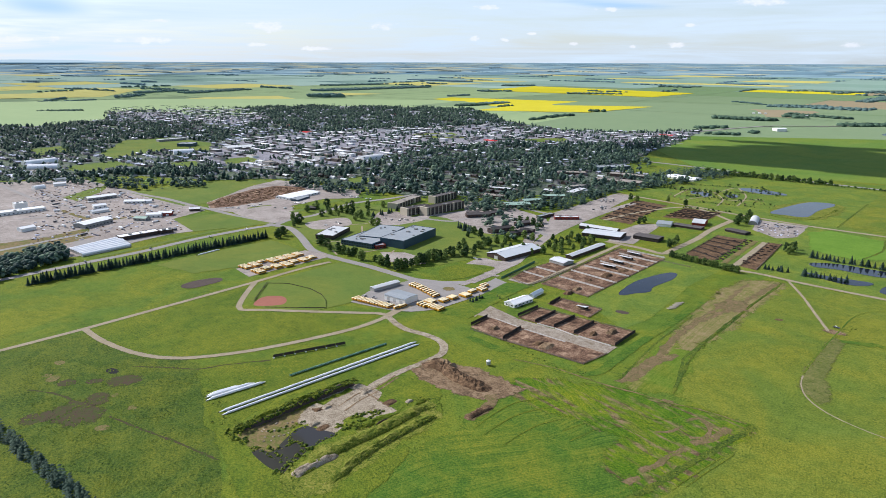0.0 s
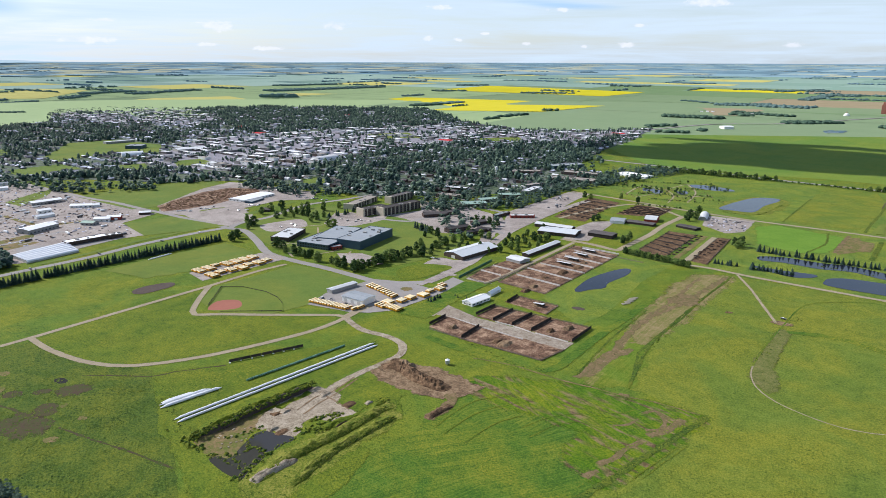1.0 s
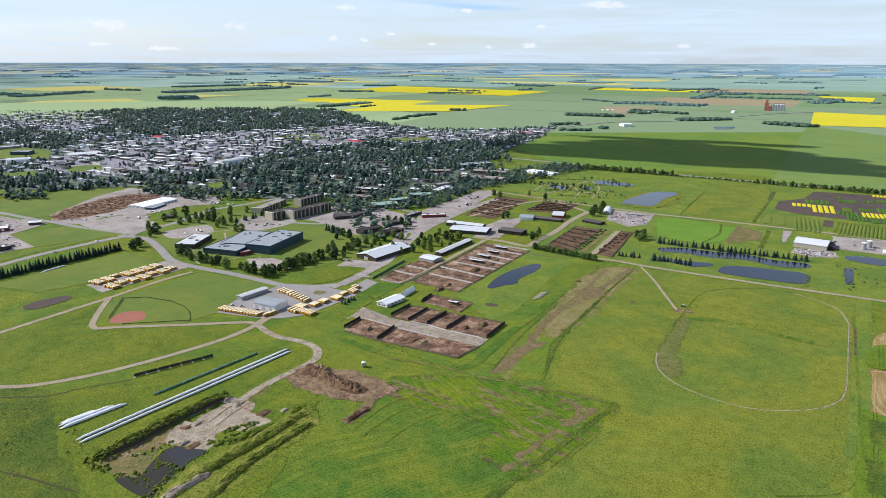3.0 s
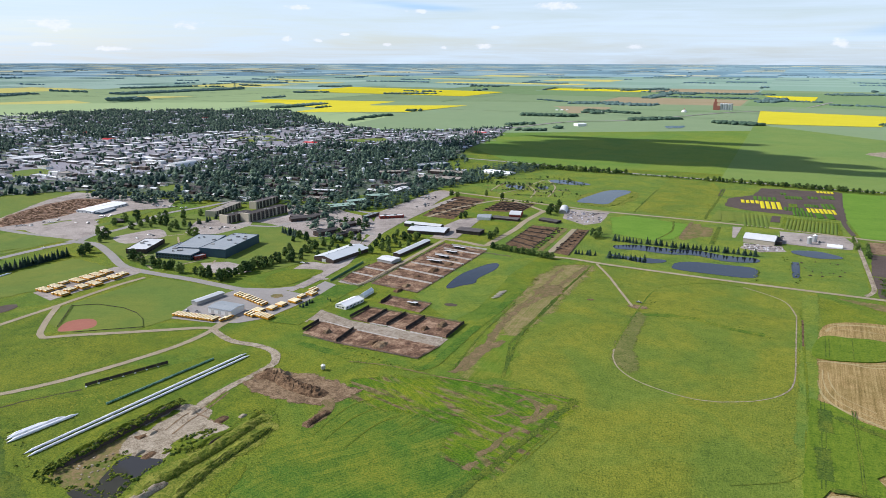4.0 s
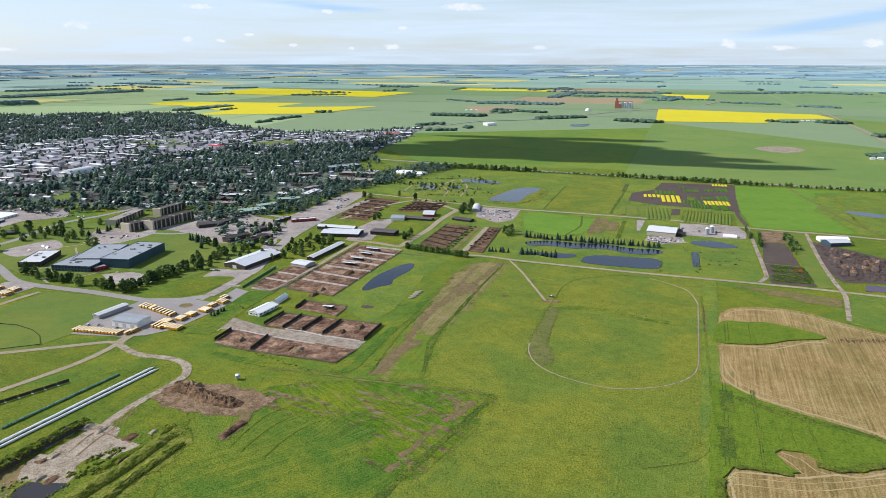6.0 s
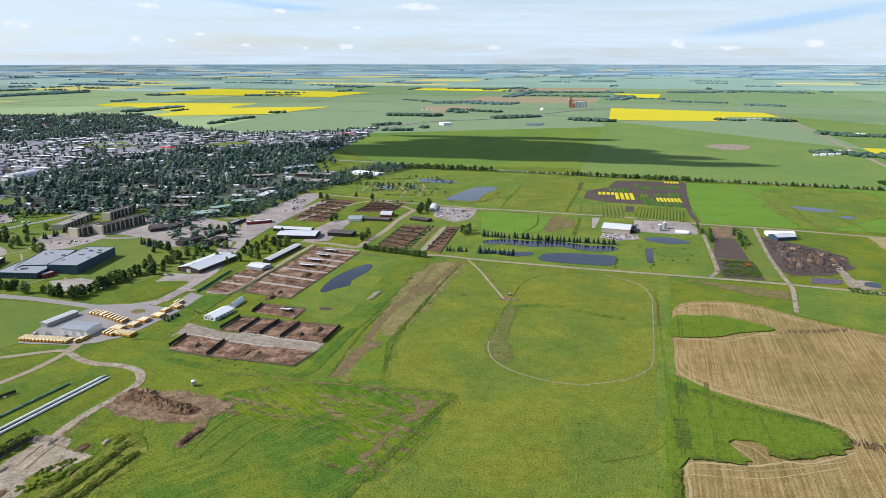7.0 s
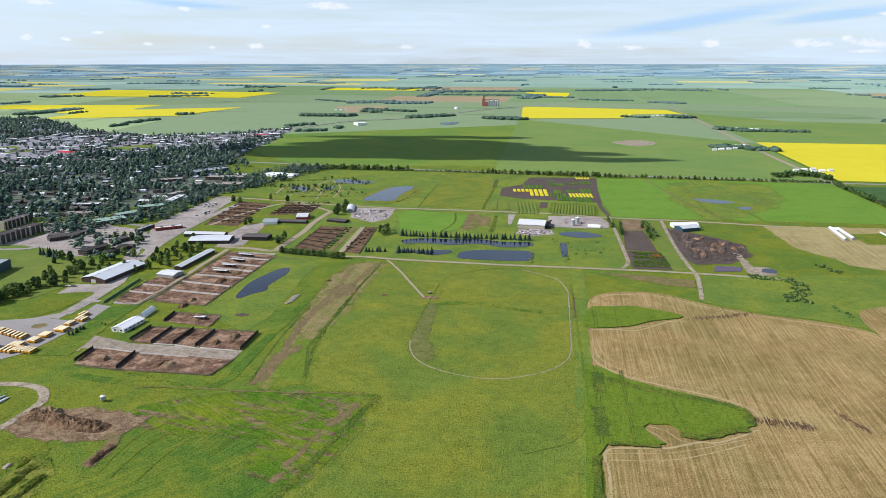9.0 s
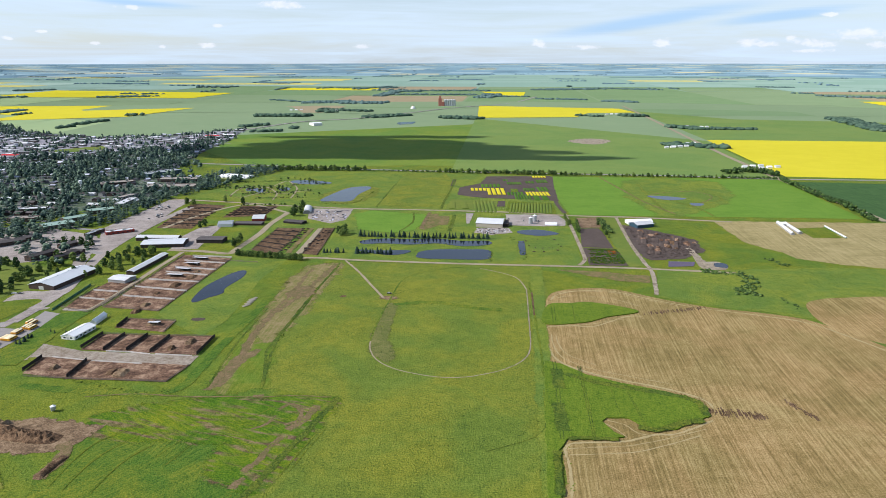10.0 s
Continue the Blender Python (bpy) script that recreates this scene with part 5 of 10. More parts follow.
sheet("verge", [(33.9, 816.6), (46.1, 817.6), (41.5, 659.1), (40.2, 540.1), (39.4, 439.0), (36.5, 361.2), (27.7, 360.4), (28.3, 438.0), (29.2, 539.1), (31.6, 658.2)], 0.27, M["rough"], ragged=1, fringe=4, step=4, label="smooth bright grass along the field edge", category="field")
strip("rut", [(33.6, 458.4), (31.5, 440.6), (23.3, 426.4), (8.2, 415.8), (-8.1, 406.0)], 1.0, 0.31, M["rank"], wander=0.4, label="dark wheel mark in the pasture", category="track")
strip("rut", [(33.1, 498.3), (32.8, 458.3), (32.8, 416.5), (32.3, 360.8)], 0.9, 0.31, M["meadow"], wander=0.4, label="wheel mark along the field edge", category="track")
sheet("hay_stubble", [(310.8, 715), (330.8, 733), (356.8, 741), (422.0, 746), (475.5, 697), (398.1, 571.1), (338.7, 614), (317.2, 638), (304.9, 669)], 0.16, M["stubble"], curved=True, label="tan mown hay field with a rounded end", category="field")
sheet("hay_stubble", [(326.2, 1104), (525.8, 1110), (625, 1110), (488.5, 851), (419.3, 869), (386.4, 886), (369.4, 895), (362.7, 924), (331.2, 972)], 0.16, M["palestubble"], ragged=2.0, label="tan mown hay field beside the long barns", category="field")
sheet("grass_island", [(433.4, 1064), (478.3, 1075), (473.8, 1009), (434.3, 1006)], 0.2, M["meadow"], ragged=1.5, label="green grass island in stubble", category="field")
sheet("meadow", [(185.3, 830), (276.0, 837), (413.7, 856), (601, 849), (544.3, 763), (358.5, 745), (324.2, 731), (309.0, 714), (301.4, 674), (259.5, 691), (213.6, 704), (165.2, 730)], 0.13, M["rough"], ragged=2, label="rank green hollow between hay fields", category="field")
sheet("worn_ground", [(67.6, 819), (126.5, 813), (169.9, 801), (165.0, 775), (122.8, 786)], 0.2, M["dryearth"], ragged=2, label="dry worn grass beside the grid road")
sheet("crop_field", [(98.4, 1516), (569.5, 1519), (563.3, 1141), (107.4, 1131), (94.7, 1279)], 0.16, M["crop"], step=30, label="even bright green cereal field", category="field")
sheet("wet_hollow", [(247.2, 1463), (320.4, 1507), (425.5, 1469), (418.5, 1343), (378.5, 1250), (292.7, 1158), (257.2, 1133), (241.3, 1206), (228.6, 1290)], 0.2, M["rough"], ragged=6, step=8, fringe=16, label="mottled weedy hollow in the cereal field", category="field")
for pts in ([(267.9, 1350), (324.0, 1382), (360.2, 1386), (383.4, 1340), (388.4, 1285), (345.7, 1247), (330.3, 1263)], [(264.9, 1455), (264.1, 1293), (266.6, 1177), (281.3, 1135)], [(284.5, 1294), (306.4, 1244), (326.6, 1198), (335.3, 1139)]):
    strip("rough_edge", pts, 4, 0.23, M["pasture"], wander=3, step=8, fringe=6, label="pale grass rim of a wet hollow", category="field")
strip("rough_edge", [(266.2, 1257), (266.5, 1310), (304.9, 1348), (359.5, 1358), (375.7, 1303), (319.6, 1217)], 3, 0.22, M["dryearth"], wander=1.5, label="yellowed rim of a wet hollow", category="field")
sheet("trial_ground", [(-86.2, 1291), (-85.9, 1369), (-49.0, 1418), (-37.6, 1505), (95.2, 1523), (95.6, 1247), (68.1, 1256), (7.7, 1261), (-43.4, 1267)], 0.20, M["blacksoil"], ragged=1.5, label="dark tilled soil between crop trial plots", category="field")
strip("tilled_strip", [(98.4, 1516), (92.8, 1366), (91.2, 1227), (99.4, 1143)], 7, 0.21, M["blacksoil"], label="dark tilled headland", category="field")
strip("tilled_strip", [(-103.7, 1462), (-103.4, 1381)], 7, 0.21, M["blacksoil"], label="dark tilled strip", category="field")
sheet("trial_block", [(7.7, 1235), (84.3, 1226), (85.3, 1137), (2.9, 1139)], 0.18, M["meadow"], label="striped pale green trial block", category="field")
sheet("trial_block", [(-93.4, 1247), (-12.3, 1238), (-12.7, 1138), (-99.6, 1144)], 0.18, M["lawn"], label="green trial block", category="field")
sheet("tilled_block", [(-10.3, 1238), (1.7, 1239), (0.9, 1190), (-11.6, 1188)], 0.24, M["blacksoil"], label="small dark tilled block", category="field")
sheet("garden_soil", [(113.5, 1037), (141.1, 1039), (144.2, 987), (145.7, 926), (105.4, 931)], 0.2, M["blacksoil"], ragged=1, label="dark tilled garden soil", category="field")
sheet("garden_soil", [(106.3, 925), (149.0, 923), (152.4, 844), (106.7, 842)], 0.2, M["blacksoil"], ragged=1, label="brown soil of a planted garden", category="field")
sheet("lawn", [(149.7, 1109), (175.8, 1120), (172.0, 848), (153.2, 836), (150.0, 956)], 0.2, M["lawn"], ragged=1, label="mown green strip beside a lane", category="field")
sheet("compost_yard", [(178.5, 1068), (214.2, 1034), (265.8, 982), (261.6, 921), (227.4, 883), (183.8, 874), (175.6, 928)], 0.2, M["blacksoil"], ragged=3, label="brown compost yard with heaps")
sheet("mud_flat", [(248.9, 949), (249.1, 920), (246.7, 872), (265.6, 871), (272.2, 851), (262.6, 836), (240.3, 839), (240.3, 879)], 0.22, M["spoil"], curved=True, label="pale mud flat of a lagoon")
sheet("yard", [(3.0, 1126), (84.7, 1129), (95.4, 1092), (92.4, 1053), (58.2, 1047), (7.4, 1050)], 0.2, M["yard"], ragged=1, label="packed earth farm yard")
sheet("yard", [(-38.8, 1027), (7.4, 1031), (11.4, 1003), (-16.9, 987), (-40.1, 999)], 0.2, M["yard"], ragged=1.5, label="cluttered gravel yard")
sheet("yard", [(-325.0, 1145), (-252.0, 1145), (-246.8, 1064), (-267.1, 1039), (-307.8, 1070)], 0.2, M["yard"], ragged=1, label="pale gravel machinery yard")
sheet("yard", [(-61.4, 1129), (-49.4, 1130), (-52.9, 1056), (-56.4, 1056)], 0.2, M["yard"], label="pale gravel entrance")
sheet("yard", [(-116.5, 1119), (-105.9, 1124), (-102.2, 1033), (-118.7, 1008), (-118.1, 1065)], 0.2, M["dryearth"], ragged=1.5, label="bare earth beside pond sheds")
sheet("grass_block", [(-364.8, 852), (-269.9, 845), (-276.2, 753), (-264.6, 623), (-272.4, 577.8), (-336.9, 629), (-379.6, 858)], 0.1, M["rough"], ragged=1, label="rough meadow beside the feedlot", category="field")
sheet("nursery", [(-573.1, 1412), (-426.9, 1496), (-349.6, 1375), (-346.9, 1202), (-425.1, 1180), (-520.7, 1235)], 0.1, M["rough"], ragged=2, label="green botanic garden plantings", category="field")
for pts in ([(-504.4, 1249), (-509.7, 1344), (-462.0, 1335), (-445.1, 1413), (-394.9, 1390)], [(-477.2, 1222), (-453.5, 1283), (-409.9, 1277), (-373.6, 1320)], [(-462.0, 1335), (-425.6, 1278), (-411.5, 1210)], [(-441.2, 1408), (-402.6, 1332), (-384.8, 1231)]):
    strip("footpath", pts, 3, 0.30, M["gravel"], label="pale path through the botanic garden", category="path")
for pts in ([(-476.4, 1301), (-469.9, 1321), (-454.8, 1304), (-458.4, 1279)], [(-435.1, 1320), (-425.9, 1342), (-411.4, 1317), (-418.9, 1297)]):
    sheet("slough", pts, 0.34, M["water"], curved=True, step=3, label="small garden pond among plantings", category="water")

strip("dry_line", [(199.7, 1517), (224.7, 1371), (248.4, 1240), (277.3, 1154)], 4, 0.34, M["dryearth"], wander=2, label="dry pale line along the crop edge", category="track")
for pts in ([(261.4, 1310), (296.4, 1307), (327.2, 1288), (298.3, 1270), (271.4, 1284)], [(324.0, 1247), (345.2, 1243), (335.2, 1223), (322.0, 1227)], [(-425.8, 2782), (-403.6, 2825), (-378.7, 2772), (-401.7, 2706)], [(-397.5, 2811), (-360.6, 2840), (-363.2, 2739), (-397.9, 2736)]):
    sheet("slough", pts, 0.5, M["water"], curved=True, label="small shallow slough", category="water")

# roads
strip("gravel_road", [(-657, 141.6), (-653, 206.1), (-651, 254.1), (-651, 309.1), (-651, 366.7), (-651, 438.7), (-652, 465.0), (-653, 513.3), (-649, 550.0)], 6, 0.30, M["gravel"], label="pale gravel farm road")
strip("gravel_road", [(-648, 253.1), (-607, 251.2), (-558.6, 257.6), (-523.2, 275.9), (-496.6, 313.5), (-477.6, 360.3), (-462.6, 415.3), (-460.7, 448.7), (-462.4, 461.1)], 6, 0.31, M["gravel"], label="pale curving gravel farm road", wander=0.5)
strip("gravel_road", [(-651, 441.9), (-623, 409.6), (-595.6, 382.5), (-585.4, 378.2), (-566.2, 393.6), (-524.6, 423.1), (-472.8, 460.8), (-460.4, 460.7)], 6, 0.32, M["gravel"], label="pale gravel road round the ball field")
strip("gravel_road", [(-462.4, 461.1), (-428.8, 448.0), (-396.4, 449.2), (-375.0, 442.9), (-362.6, 426.0), (-362.3, 405.4), (-364.8, 375.4), (-363.6, 346.6), (-357.7, 326.2)], 7, 0.33, M["spoil"], label="pale gravel road to the pit", wander=0.8)
strip("gravel_road", [(-462.4, 461.1), (-465.0, 477.4), (-466.5, 499.7)], 9, 0.34, M["gravel"], label="pale gravel yard entrance")
strip("highway", [(-874, 182.0), (-874, 288.0), (-873, 349.8), (-870, 417.8), (-877, 500.8), (-873, 588.6), (-864, 629)], 11, 0.30, M["asphalt"], label="grey two-lane paved highway")
strip("paved_road", [(-861, 626), (-829, 629), (-774, 605), (-716, 574.2), (-685, 567.2), (-645, 566.3), (-600, 567.7), (-551.6, 565.8), (-518.2, 565.1), (-492.8, 574.9), (-469.5, 596.4)], 11, 0.33, M["asphalt"], label="grey paved campus road")
strip("paved_road", [(-861, 626), (-927, 626), (-1031, 627), (-1084, 625), (-1182, 626), (-1259, 618), (-1473, 613), (-1716, 600)], 10, 0.32, M["asphalt"], label="grey paved town road")
strip("paved_road", [(-861, 626), (-876, 662), (-874, 716), (-898, 807), (-881, 885), (-871, 949), (-857, 1035), (-810, 1156)], 10, 0.32, M["asphalt"], label="grey paved town road")
strip("gravel_road", [(-468.0, 597.6), (-470.5, 652), (-480.1, 713), (-513.4, 828), (-525.2, 899), (-530.3, 964), (-533.6, 1049), (-530.5, 1138)], 13, 0.34, M["yard"], label="wide packed gravel campus road")
strip("gravel_road", [(-468.0, 584.4), (-465.0, 633), (-445.6, 637), (-406.9, 634)], 6, 0.34, M["yard"], label="packed gravel loop road")
strip("gravel_road", [(-398.1, 515.0), (-422.3, 596.0), (-411.2, 654), (-414.9, 769), (-416.7, 858)], 6, 0.33, M["gravel"], label="pale gravel lane beside the cattle pens")
strip("gravel_road", [(-440.1, 867), (-387.5, 863), (-355.0, 856), (-352.1, 877), (-350.2, 961), (-354.7, 1028), (-352.8, 1109)], 9, 0.35, M["gravel"], label="pale gravel lane past the barns")
strip("gravel_road", [(-352.8, 1109), (-440.1, 1168), (-486.1, 1088), (-504.8, 985)], 7, 0.34, M["gravel"], label="pale gravel lane round the pens")
strip("gravel_road", [(-263.9, 861), (-271.0, 1004)], 8, 0.3, M["gravel"], label="pale gravel feed alley")
strip("grid_road", [(-270.3, 840), (-234.4, 846), (-181.8, 840), (-112.3, 837), (-47.1, 835), (14.2, 835), (89.1, 835), (162.9, 833), (273.6, 824)], 6.5, 0.31, M["gravel"], label="pale gravel grid road")
strip("grid_road", [(-595.0, 1205), (-446.8, 1181), (-377.1, 1165), (-329.0, 1159), (-253.1, 1150), (-160.3, 1150), (-72.3, 1147), (10.4, 1143), (87.7, 1128), (160.0, 1122), (207.1, 1121), (351.3, 1101)], 8, 0.31, M["gravel"], label="pale gravel grid road")
strip("grid_road", [(-887, 1656), (-584.7, 1625), (-325.7, 1584), (-117.6, 1569), (131.5, 1557), (370.8, 1547), (539.1, 1524), (595.3, 1522), (785, 1524), (1035, 1517)], 12, 0.31, M["asphalt"], label="grey paved grid road behind a tree belt")
strip("grid_road", [(610, 3897), (602, 3207), (572.8, 2090), (569.9, 1732), (572.4, 1505), (581.4, 1348), (588.4, 1123)], 13, 0.9, M["gravel"], label="pale straight grid road")
strip("grid_road", [(-945, 2347), (-811, 2803), (-589.0, 3017), (-274.4, 3648), (12.1, 4044), (198.1, 4783)], 16, 0.9, M["asphalt"], label="far paved highway with a railway", step=40)
strip("farm_lane", [(98.7, 1134), (100.9, 1054), (103.0, 922), (102.5, 867), (93.0, 841)], 5, 0.33, M["spoil"], label="pale gravel farm lane")
strip("farm_lane", [(177.6, 1120), (173.1, 958), (174.3, 860), (175.4, 813), (164.6, 735)], 5, 0.33, M["spoil"], label="pale gravel farm lane", wander=1)
strip("rut", [(30.4, 768), (33.2, 632), (35.3, 521.0)], 2.0, 0.29, M["meadow"], wander=1, label="faint green wheel track", category="track")
strip("rut", [(-199.4, 825), (-201.8, 744), (-202.5, 643), (-200.5, 577.6), (-189.0, 513.9), (-182.5, 483.6)], 2.5, 0.3, M["rank"], wander=1.5, label="dark green ditch", category="track")
strip("dirt_track", [(-196.0, 837), (-170.9, 793), (-147.2, 745), (-124.5, 699)], 3.0, 0.32, M["gravel"], label="pale dirt track across pasture", wander=0.4)
spot("bare_patch", *[(-118.8, 700)], 9, 4, 0.31, M["tanearth"], "bare earth at the end of a dirt track")
sheet("weedy_patch", [(-115.2, 681), (-109.2, 676), (-107.6, 624), (-104.2, 586.0), (-91.0, 548.6), (-94.7, 538.7), (-109.5, 559.8), (-114.9, 591.4), (-114.5, 632)], 0.30, M["thin_grass"], ragged=1.5, step=4, fringe=6, label="weedy brown ground inside the oval track")
strip("weedy_patch", [(-109.0, 678), (-89.4, 688), (-56.5, 688), (-29.2, 677), (0.5, 672)], 8, 0.30, M["lush"], wander=4, step=4, label="lush weedy streak across the oval", category="ground")
strip("oval_track", [(-116.1, 581.0), (-113.2, 563.4), (-103.8, 542.1), (-86.7, 525.8), (-63.0, 516.0), (-41.4, 512.5), (-23.3, 516.0)], 1.2, 0.33, M["gravel"], label="narrow pale edge of an overgrown oval track", category="track")
strip("oval_track", [(-23.3, 516.0), (-1.8, 528.0), (12.0, 541.0)], 1.0, 0.33, M["spoil"], label="narrow faint edge of an overgrown oval track", category="track")
strip("oval_track", [(12.0, 541.0), (17.8, 549.7), (25.5, 577.2), (26.4, 658), (26.6, 740)], 1.1, 0.33, M["spoil"], label="narrow pale edge of an overgrown oval track", category="track")
strip("oval_track", [(26.6, 740), (18.3, 777), (3.2, 797), (-27.3, 817)], 1.5, 0.33, M["gravel"], label="narrow pale edge of an overgrown oval track", category="track")
strip("oval_track", [(-27.3, 817), (-55.2, 819), (-75.9, 808), (-104.3, 785), (-114.8, 754), (-116.5, 706), (-117.6, 673), (-118.3, 635), (-116.8, 586.3)], 1.3, 0.33, M["lush"], label="green weedy edge of an overgrown oval track", category="track")
strip("rut", [(31.7, 732), (32.1, 660)], 1.6, 0.33, M["soil"], wander=0.5, label="brown wheel ruts beside the oval", category="track")
strip("ditch", [(-369.9, 470.9), (-328.5, 465.8), (-289.8, 465.7), (-262.9, 465.0), (-244.1, 478.7), (-243.6, 510.3), (-244.9, 562.0), (-244.0, 616), (-245.2, 704)], 9, 0.2, M["lush"], wander=2, label="lush green ditch round the pens", category="track")
strip("ditch", [(-162.2, 258.2), (-150.1, 323.4), (-137.2, 387.9), (-128.0, 432.1), (-120.1, 471.7)], 5, 0.26, M["rank"], wander=2, label="dark grassy field boundary", category="track")

# wheel marks and bare places in the young crop
strip("dirt_track", [(-308.6, 456.7), (-273.0, 464.3), (-231.4, 463.2), (-203.3, 466.1), (-180.0, 467.2), (-153.9, 471.8), (-124.9, 471.7)], 1.6, 0.3, M["dryearth"], wander=1.0, step=3, label="faint dry wheel track along the field edge", category="track")
for pts in ([(-216.7, 380.8), (-207.8, 406.0), (-192.7, 421.4), (-175.3, 416.8), (-159.7, 404.5)], [(-206.0, 373.1), (-199.4, 398.1), (-187.5, 411.8), (-174.1, 406.9), (-159.0, 392.7)], [(-201.9, 441.6), (-187.8, 435.7), (-173.0, 438.0), (-164.7, 451.2)], [(-195.5, 432.5), (-179.9, 427.6), (-167.3, 434.7)], [(-264.7, 344.8), (-266.0, 373.0), (-262.7, 396.9), (-246.6, 418.0)], [(-253.7, 341.7), (-253.9, 372.0), (-246.9, 394.2), (-232.0, 417.3)], [(-236.3, 341.5), (-234.5, 373.4), (-225.1, 396.1)], [(-122.3, 420.1), (-128.9, 386.1), (-132.2, 363.6)], [(-118.0, 426.0), (-123.9, 394.2), (-127.4, 371.1)]):
    strip("wheel_track", pts, 0.9, 0.27, M["meadow"], wander=0.5, step=3, label="dark curving wheel mark in young crop", category="track")
spot("bare_patch", *[(-292.8, 621)], 6, 3, 0.23, M["blacksoil"], "dark trodden earth in grass", 10)
spot("bare_patch", *[(-167.9, 701)], 3.5, 2, 0.23, M["soil"], "bare brown earth in pasture", 40)
sheet("pond", [(-323.2, 673), (-327.7, 724), (-315.7, 776), (-304.4, 783), (-298.7, 759), (-303.3, 718), (-299.4, 699), (-309.3, 683), (-315.5, 670)], 0.30, M["water"], curved=True, step=3, label="long dark farm pond reflecting the sky", category="water")
strip("verge", [(-288.3, 866), (-291.9, 1004)], 8, 0.36, M["lush"], wander=2, label="green grassy strip between pens", category="verge")
strip("verge", [(-278.2, 864), (-283.7, 1003)], 7, 0.36, M["dryearth"], wander=2, label="weedy strip between pens", category="verge")
sheet("worn_ground", [(116.8, 1106), (145.8, 1113), (142.5, 1050), (116.8, 1044)], 0.34, M["tanearth"], ragged=2, fringe=8, label="dry tan grass beside the farm lane")
strip("wet_track", [(246.7, 940), (245.7, 900), (246.8, 864), (253.1, 845), (266.7, 839)], 9, 0.34, M["spoil"], wander=3, label="pale wet track beside the compost yard", category="track")
# ponds
for pts in ([(-326.4, 1215), (-316.2, 1297), (-299.2, 1350), (-268.7, 1363), (-258.7, 1341), (-269.3, 1280), (-271.2, 1216), (-300.1, 1209)],
            [(-196.3, 937), (-168.2, 952), (-129.9, 952), (-93.3, 958), (-56.2, 948), (-21.3, 951), (-18.4, 931), (-53.9, 919), (-90.2, 931), (-125.3, 922), (-163.0, 925), (-190.2, 920)],
            [(-189.3, 889), (-163.2, 888), (-124.3, 893), (-123.5, 879), (-144.8, 867), (-183.4, 879)],
            [(-110.8, 873), (-106.1, 889), (-86.6, 900), (-52.6, 903), (-22.5, 904), (-15.1, 886), (-20.2, 858), (-61.5, 854), (-105.0, 856)],
            [(21.4, 1014), (48.9, 1024), (72.9, 1012), (78.5, 998), (51.4, 986), (23.5, 997)],
            [(20.5, 954), (28.3, 955), (28.8, 882), (22.3, 881)],
            [(-438.0, 1415), (-412.8, 1426), (-367.1, 1414), (-349.4, 1392), (-386.4, 1376), (-426.2, 1389)],
            [(-500.0, 1321), (-481.1, 1329), (-470.1, 1305), (-486.4, 1291)],
            [(259.3, 863), (271.8, 864), (271.5, 847), (256.5, 838)],
            [(-353.8, 228.5), (-351.9, 233.9), (-344.5, 235.6), (-344.0, 240.1), (-347.3, 245.9), (-352.4, 257.8), (-355.1, 265.8), (-354.1, 272.2), (-343.4, 275.0), (-329.2, 278.7), (-329.5, 269.9), (-329.2, 261.3), (-327.8, 252.1), (-324.0, 242.5), (-323.4, 236.1), (-318.4, 226.3), (-326.6, 224.8), (-339.4, 225.4)]):
    sheet("pond", pts, 0.33, M["mudwater"] if Vector(pts[0]).length < 500 else M["water"], curved=True, step=4, label="still dark farm pond reflecting the sky", category="water")
sheet("pond", [(205.4, 868), (237.7, 868), (231.3, 848), (200.0, 843)], 0.30, M["redwater"], label="purple-tinted lagoon", category="water")

# campus ground
sheet("lawn", [(-639, 515.1), (-639, 554.8), (-515.3, 562.0), (-526.4, 519.3), (-529.7, 497.0), (-518.6, 466.4), (-527.1, 425.2), (-567.6, 394.6), (-615, 404.6), (-643, 442.6)], 0.18, M["lawn"], label="mown green playing field")
sheet("outfield", [(-585.1, 393.1), (-636, 446.1), (-617, 461.0), (-584.1, 465.2), (-546.6, 455.1), (-525.1, 435.2), (-571.7, 397.6)], 0.21, M["lawn"], label="mown ring-striped baseball outfield")
sheet("infield", [(-586.0, 394.5), (-600, 411.6), (-597.3, 423.4), (-585.7, 430.5), (-571.4, 423.8), (-567.5, 411.6)], 0.24, M["clay"], curved=True, step=3, label="red clay baseball infield")
sheet("bus_yard", [(-519.5, 465.7), (-530.0, 501.5), (-522.4, 569.8), (-484.3, 584.4), (-449.7, 581.3), (-454.7, 630), (-434.8, 624), (-430.5, 596.8), (-433.6, 551.0), (-437.6, 505.8), (-453.0, 485.0), (-470.5, 475.0)], 0.27, M["asphalt"], label="grey paved school bus yard")
spot("turning_island", *[(-470.8, 564.3)], 4.5, 4.5, 0.3, M["dryearth"], "round planted island in the bus loop")
sheet("bus_row_yard", [(-711, 456.8), (-715, 564.1), (-680, 571.7), (-668, 561.2), (-673, 448.4)], 0.27, M["yard"], label="packed gravel bus parking")
sheet("lawn", [(-617, 644), (-671, 810), (-589.4, 801), (-517.1, 754), (-504.0, 704), (-524.3, 677), (-537.9, 628)], 0.2, M["lawn"], label="mown green campus lawn")
sheet("lawn", [(-522.6, 610), (-521.9, 641), (-508.8, 657), (-479.8, 662), (-480.3, 621), (-493.6, 587.7)], 0.36, M["meadow"], curved=True, label="grassy island inside the road loop")
sheet("lawn", [(-455.8, 635), (-463.4, 720), (-453.7, 718), (-439.5, 629)], 0.36, M["lawn"], label="mown verge beside the pens")
